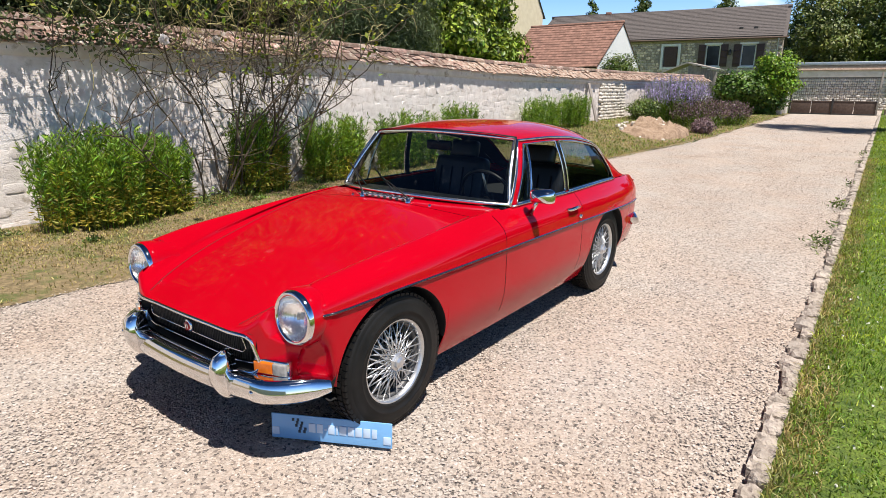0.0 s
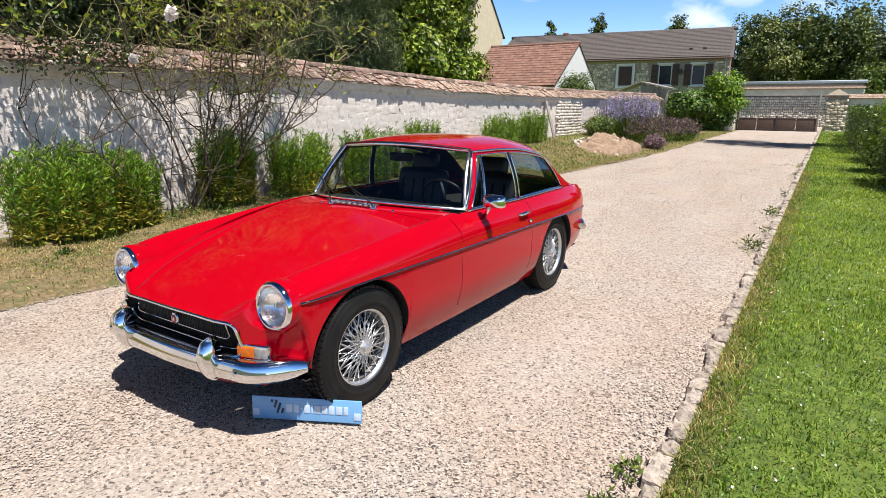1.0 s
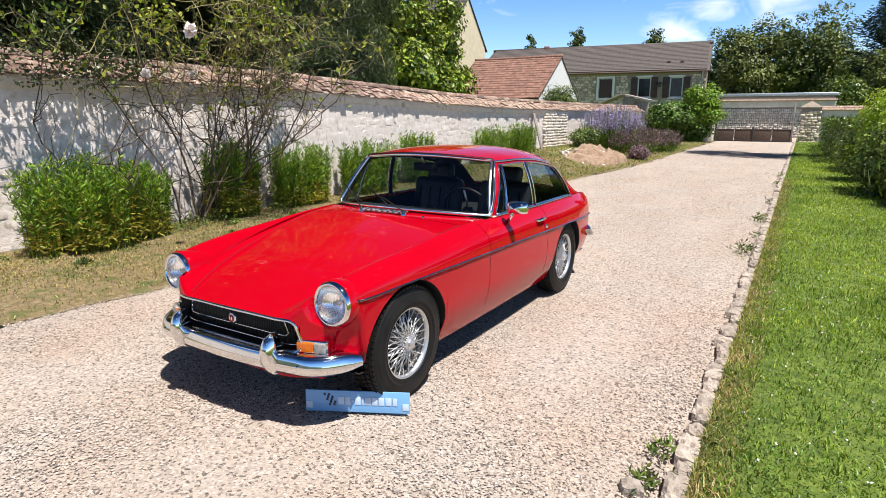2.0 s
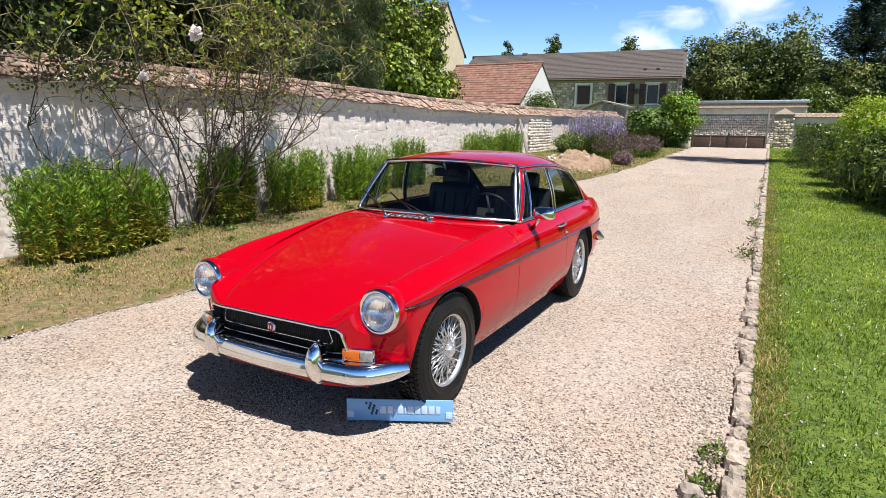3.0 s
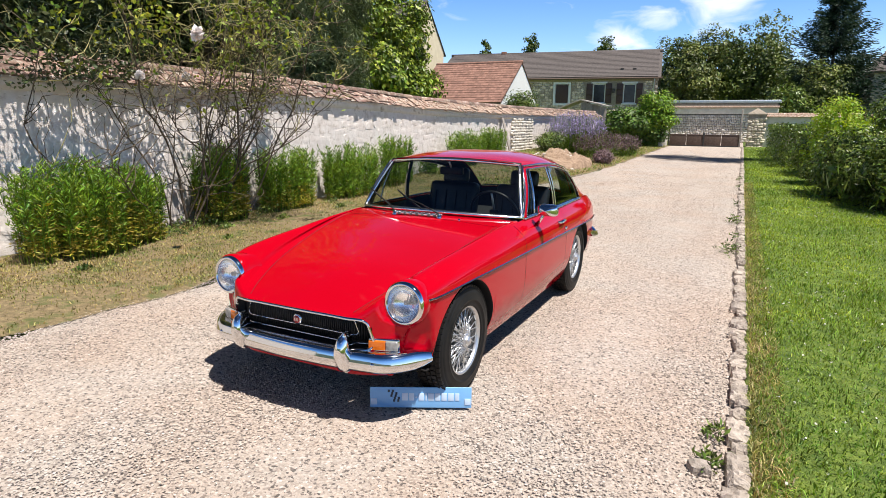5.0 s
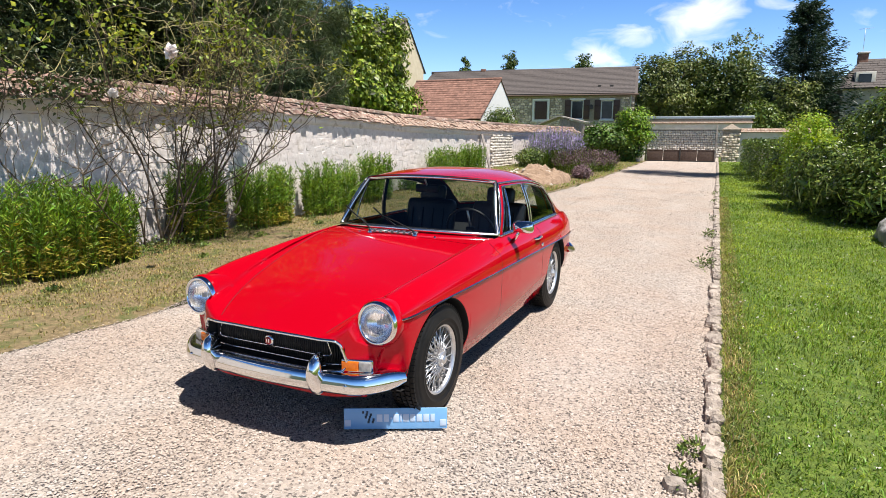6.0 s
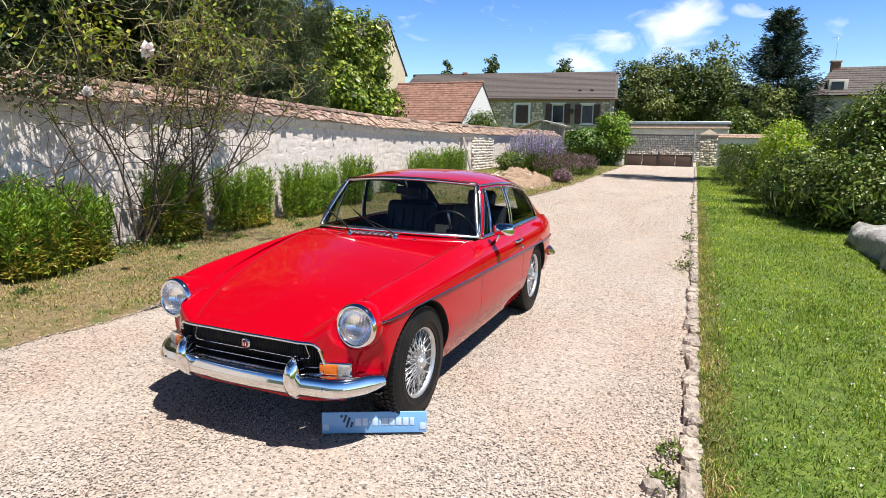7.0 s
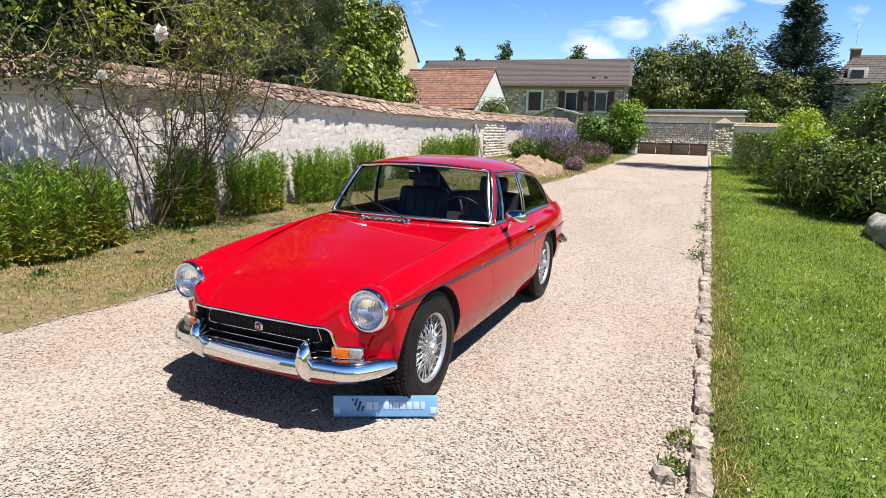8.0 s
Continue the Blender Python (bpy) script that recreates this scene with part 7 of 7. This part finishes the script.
shrub("shrub", (5.1, 9.8, 0.1), (0.95, 1.6, 1.40), 13000, 0.10, SHRUB, "tall leafy garden shrub", clumps=280, spread=0.18)
shrub("shrub", (6.0, 7.4, 0.1), (1.0, 1.4, 1.60), 12000, 0.10, SHRUB, "tall dark leafy garden shrub", clumps=260, spread=0.18)
shrub("shrub", (5.4, 14.2, 0.1), (1.15, 2.2, 1.20), 11000, 0.12, SHRUB, "tall leafy garden shrub", clumps=260, spread=0.2)
shrub("shrub", (7.6, 15.0, 0.1), (1.5, 2.4, 1.75), 9000, 0.13, SHRUB, "tall leafy garden shrub", clumps=220, spread=0.22)
shrub("shrub", (5.9, 5.0, 0.1), (0.9, 1.2, 0.95), 9000, 0.09, SHRUB, "dark leafy garden shrub", clumps=220, spread=0.16)
shrub("shrub", (6.6, 21.0, 0.2), (1.4, 2.6, 1.15), 8000, 0.14, SHRUB, "tall dark garden shrub", clumps=200, spread=0.24)
p = np.stack([3.45 + rng.normal(0, 0.35, 260), 7.2 + rng.normal(0, 0.8, 260), 0.15 + rng.random(260) * 0.7], -1)
sp = part("strap_leaves", leaf_cloud(p, 0.30, up=1.2, aspect=0.08), SHRUB, None)
tagged(sp, "long arching strap-shaped leaves in the border", "leaves", kind="stuff")

GREYROCK = mat("grey_rock", (0.22, 0.215, 0.20), (0.46, 0.45, 0.43), scale=4, rough=0.9, bump=0.9, bscale=16, dist=0.03, spots=(0.20, 0.20, 0.18), spot_scale=6, spot_at=0.55)
rk = []
for i in range(25):
    t = i / 24
    y = 2.0 + 3.4 * t
    row = []
    for dx, z in ((-0.42, -0.05), (-0.43, 0.18), (-0.41, 0.38), (-0.33, 0.47), (0.05, 0.52), (0.45, 0.58), (0.9, 0.5), (0.95, -0.05)):
        q = noise.noise((dx * 2.2, y * 1.8, z * 2)) * 0.09 + noise.noise((dx * 7, y * 6, z * 6)) * 0.035
        row.append((3.90 + dx * 0.8 + q * 1.5 + 0.10 * t, y, z * 0.72 * (1 if 0 < i < 24 else 0.3) + q * 1.1 + 0.05))
    rk.append(row)
rock = part("rock_edging", grid(rk), GREYROCK, None)
tagged(rock, "long grey weathered rock edging the lawn", "rock")

# ---- distance ----
for tx, ty, th, rx in ((-4.6, 58, 9.6, 2.2), (-1.4, 60, 10.6, 2.6), (1.2, 56, 9.0, 2.6), (3.4, 54, 7.8, 2.2), (-2.8, 52, 7.6, 2.0), (5.6, 50, 6.0, 2.2), (9.0, 52, 6.4, 2.6)):
    tree("tree", (tx, ty, 0.3), th, (rx, rx), "green broad-leaved tree beyond the outbuilding", WOOD_PALE if tx in (-1.4, -2.8) else WOOD_FAR, leaf=0.26, clumps=230, per=48, spread=0.36, low=0.08, group="trees beyond the lane")
tree("birch_tree", (3.0, 58, 0.3), 11.4, (1.9, 1.9), "light airy birch tree beyond the lane", WOOD_PALE, leaf=0.26, clumps=90, per=30, spread=0.35, low=0.35, trunk=0.12)
tree("shrub_tree", (4.0, 40, 0.3), 3.7, (1.5, 1.5), "yellow-green tree by the garden wall", SHRUB, leaf=0.22, clumps=110, per=40, spread=0.3, low=0.05)
tree("shrub_tree", (10.6, 34, 0.3), 3.9, (2.4, 2.0), "dark green tree before the old house", WOOD_FAR, leaf=0.22, clumps=150, per=44, spread=0.3, low=0.05)
tree("shrub_tree", (5.9, 43, 0.3), 5.4, (1.7, 1.7), "green tree by the garden wall", WOOD_PALE, leaf=0.22, clumps=120, per=40, spread=0.3, low=0.05)
for tx, th, rx in ((-33.6, 12.4, 0.9), (-26.6, 13.6, 1.1), (-16.2, 12.6, 1.6)):
    tree("poplar", (tx, 80, 0.3), th, (rx, rx), "slim dark poplar behind the house roof", WOOD_FAR, leaf=0.30, clumps=260, per=50, spread=0.24, low=0.1, group="poplars behind the house")


def spruce(at, h, r, label):
    t = thing("spruce_tree", at, label, "tree")
    part("trunk", limb((0, 0, 0), (0, 0, h * 0.97), 0.22, 0.03, 0.02, 8), BARK, t)
    p, d = [], []
    for k in range(230):
        z = h * (0.04 + 0.95 * rng.random())
        ln = r * (1 - z / h) ** 0.72 * rng.uniform(0.35, 1.15) + 0.25
        a = rng.uniform(0, math.tau)
        s = rng.random((150, 1)) ** 0.7
        lift = 0.55 * ln * s ** 2 - 0.34 * ln * s + 0.30 * ln * s * (z / h)
        q = np.concatenate([np.cos(a) * ln * s, np.sin(a) * ln * s, z + lift], 1)
        q += rng.normal(size=q.shape) * np.array([0.12, 0.12, 0.09]) * (0.6 + s)
        p.append(q)
        d.append(np.tile([math.cos(a), math.sin(a), -0.2], (150, 1)))
    part("crown", leaf_cloud(np.concatenate(p), 0.30, up=0.0, aspect=0.24, dirs=np.concatenate(d)), SPRUCE, t, "dark layered needle branches")


spruce((6.6, 45.5, 0.3), 10.7, 4.2, "tall dark spruce beyond the garden wall")
# tree outside the view, added to cast the broken shadow across the far drive
tree("shade_poplar", (10.2, 16.4, 0.2), 30.0, (1.5, 1.6), "tall slim poplar out of view, added for its shade on the drive", WOOD_FAR, leaf=0.3, clumps=34, per=50, spread=0.42, low=0.68, trunk=0.3)

DULL = mat("grimy_render", (0.36, 0.31, 0.26), (0.48, 0.42, 0.36), scale=3, rough=0.95, bump=0.4, bscale=50)
rh = thing("far_house", (11.6, 46, 0), "old house with a dark roof and brick chimney", "house")
part("wall", ([(-2.4, 0, 0), (6, 0, 0), (6, 6, 0), (-2.4, 6, 0), (-2.4, 0, 5.2), (6, 0, 5.2), (6, 6, 5.2), (-2.4, 6, 5.2), (-2.4, 3, 5.4)], [(0, 1, 5, 4), (3, 0, 4, 7), (1, 2, 6, 5), (2, 3, 7, 6)]), DULL, rh, smooth=False)
part("roof", merge([*[tile_rows(-2.8 + 1.9 * k / 12, 6.2, -0.4 + 3.4 * k / 12, 5.15 + 2.25 * k / 12, -0.4 + 3.4 * (k + 1) / 12, 5.15 + 2.25 * (k + 1) / 12, 1, 0.4, r_far, 0.03) for k in range(12)], ([(-2.8, -0.4, 5.1), (6.2, -0.4, 5.1), (6.2, 3, 7.35), (-0.9, 3, 7.35), (-2.8, 6.4, 5.1)], [(0, 1, 2, 3), (0, 3, 4)])]), SLATE, rh, smooth=False)
ch = part("chimney", block(-1.25, -0.65, 2.6, 3.2, 6.5, 7.8, 0.02), CLAY, rh, "brick chimney")
part("chimney_cap", block(-1.32, -0.58, 2.53, 3.27, 7.8, 7.92, 0.02), PLASTER, ch)
dm = part("dormer", block(-1.7, -0.5, 0.2, 2.0, 5.4, 6.3, 0.02), PLASTER, rh, "small dormer with a window")
part("pane", block(-1.5, -0.75, 0.15, 0.2, 5.5, 6.15), PANE, dm, smooth=False)
part("aerial", merge([tube([(-1.0, 2.9, 7.8), (-1.0, 2.9, 9.6)], 0.015, 4), tube([(-1.4, 2.9, 9.55), (-0.5, 2.9, 9.6)], 0.012, 4), tube([(-1.3, 2.7, 9.5), (-1.3, 3.1, 9.5)], 0.01, 4), tube([(-0.8, 2.7, 9.55), (-0.8, 3.1, 9.55)], 0.01, 4)]), ZINC, rh, "thin roof aerial")
GREENNET = mat("green_netting", (0.10, 0.30, 0.26), (0.14, 0.36, 0.30), rough=0.7, bump=0.2)
net = part("net_fence", merge([block(4.9, 6.6, 34.0, 34.01, 1.0, 2.15)] + [block(x - 0.02, x + 0.02, 33.98, 34.03, 0.3, 2.2) for x in (4.9, 5.75, 6.6)]), GREENNET, None, smooth=False)
tagged(net, "green windbreak netting on thin posts", "fence")
# garden wall closing the place behind the camera
bw = part("wall_south", block(-9, 12, -16.3, -16.0, -0.2, 2.0), PLASTER, None, smooth=False)
tagged(bw, "plain rendered wall behind the garden", "wall", kind="structure")
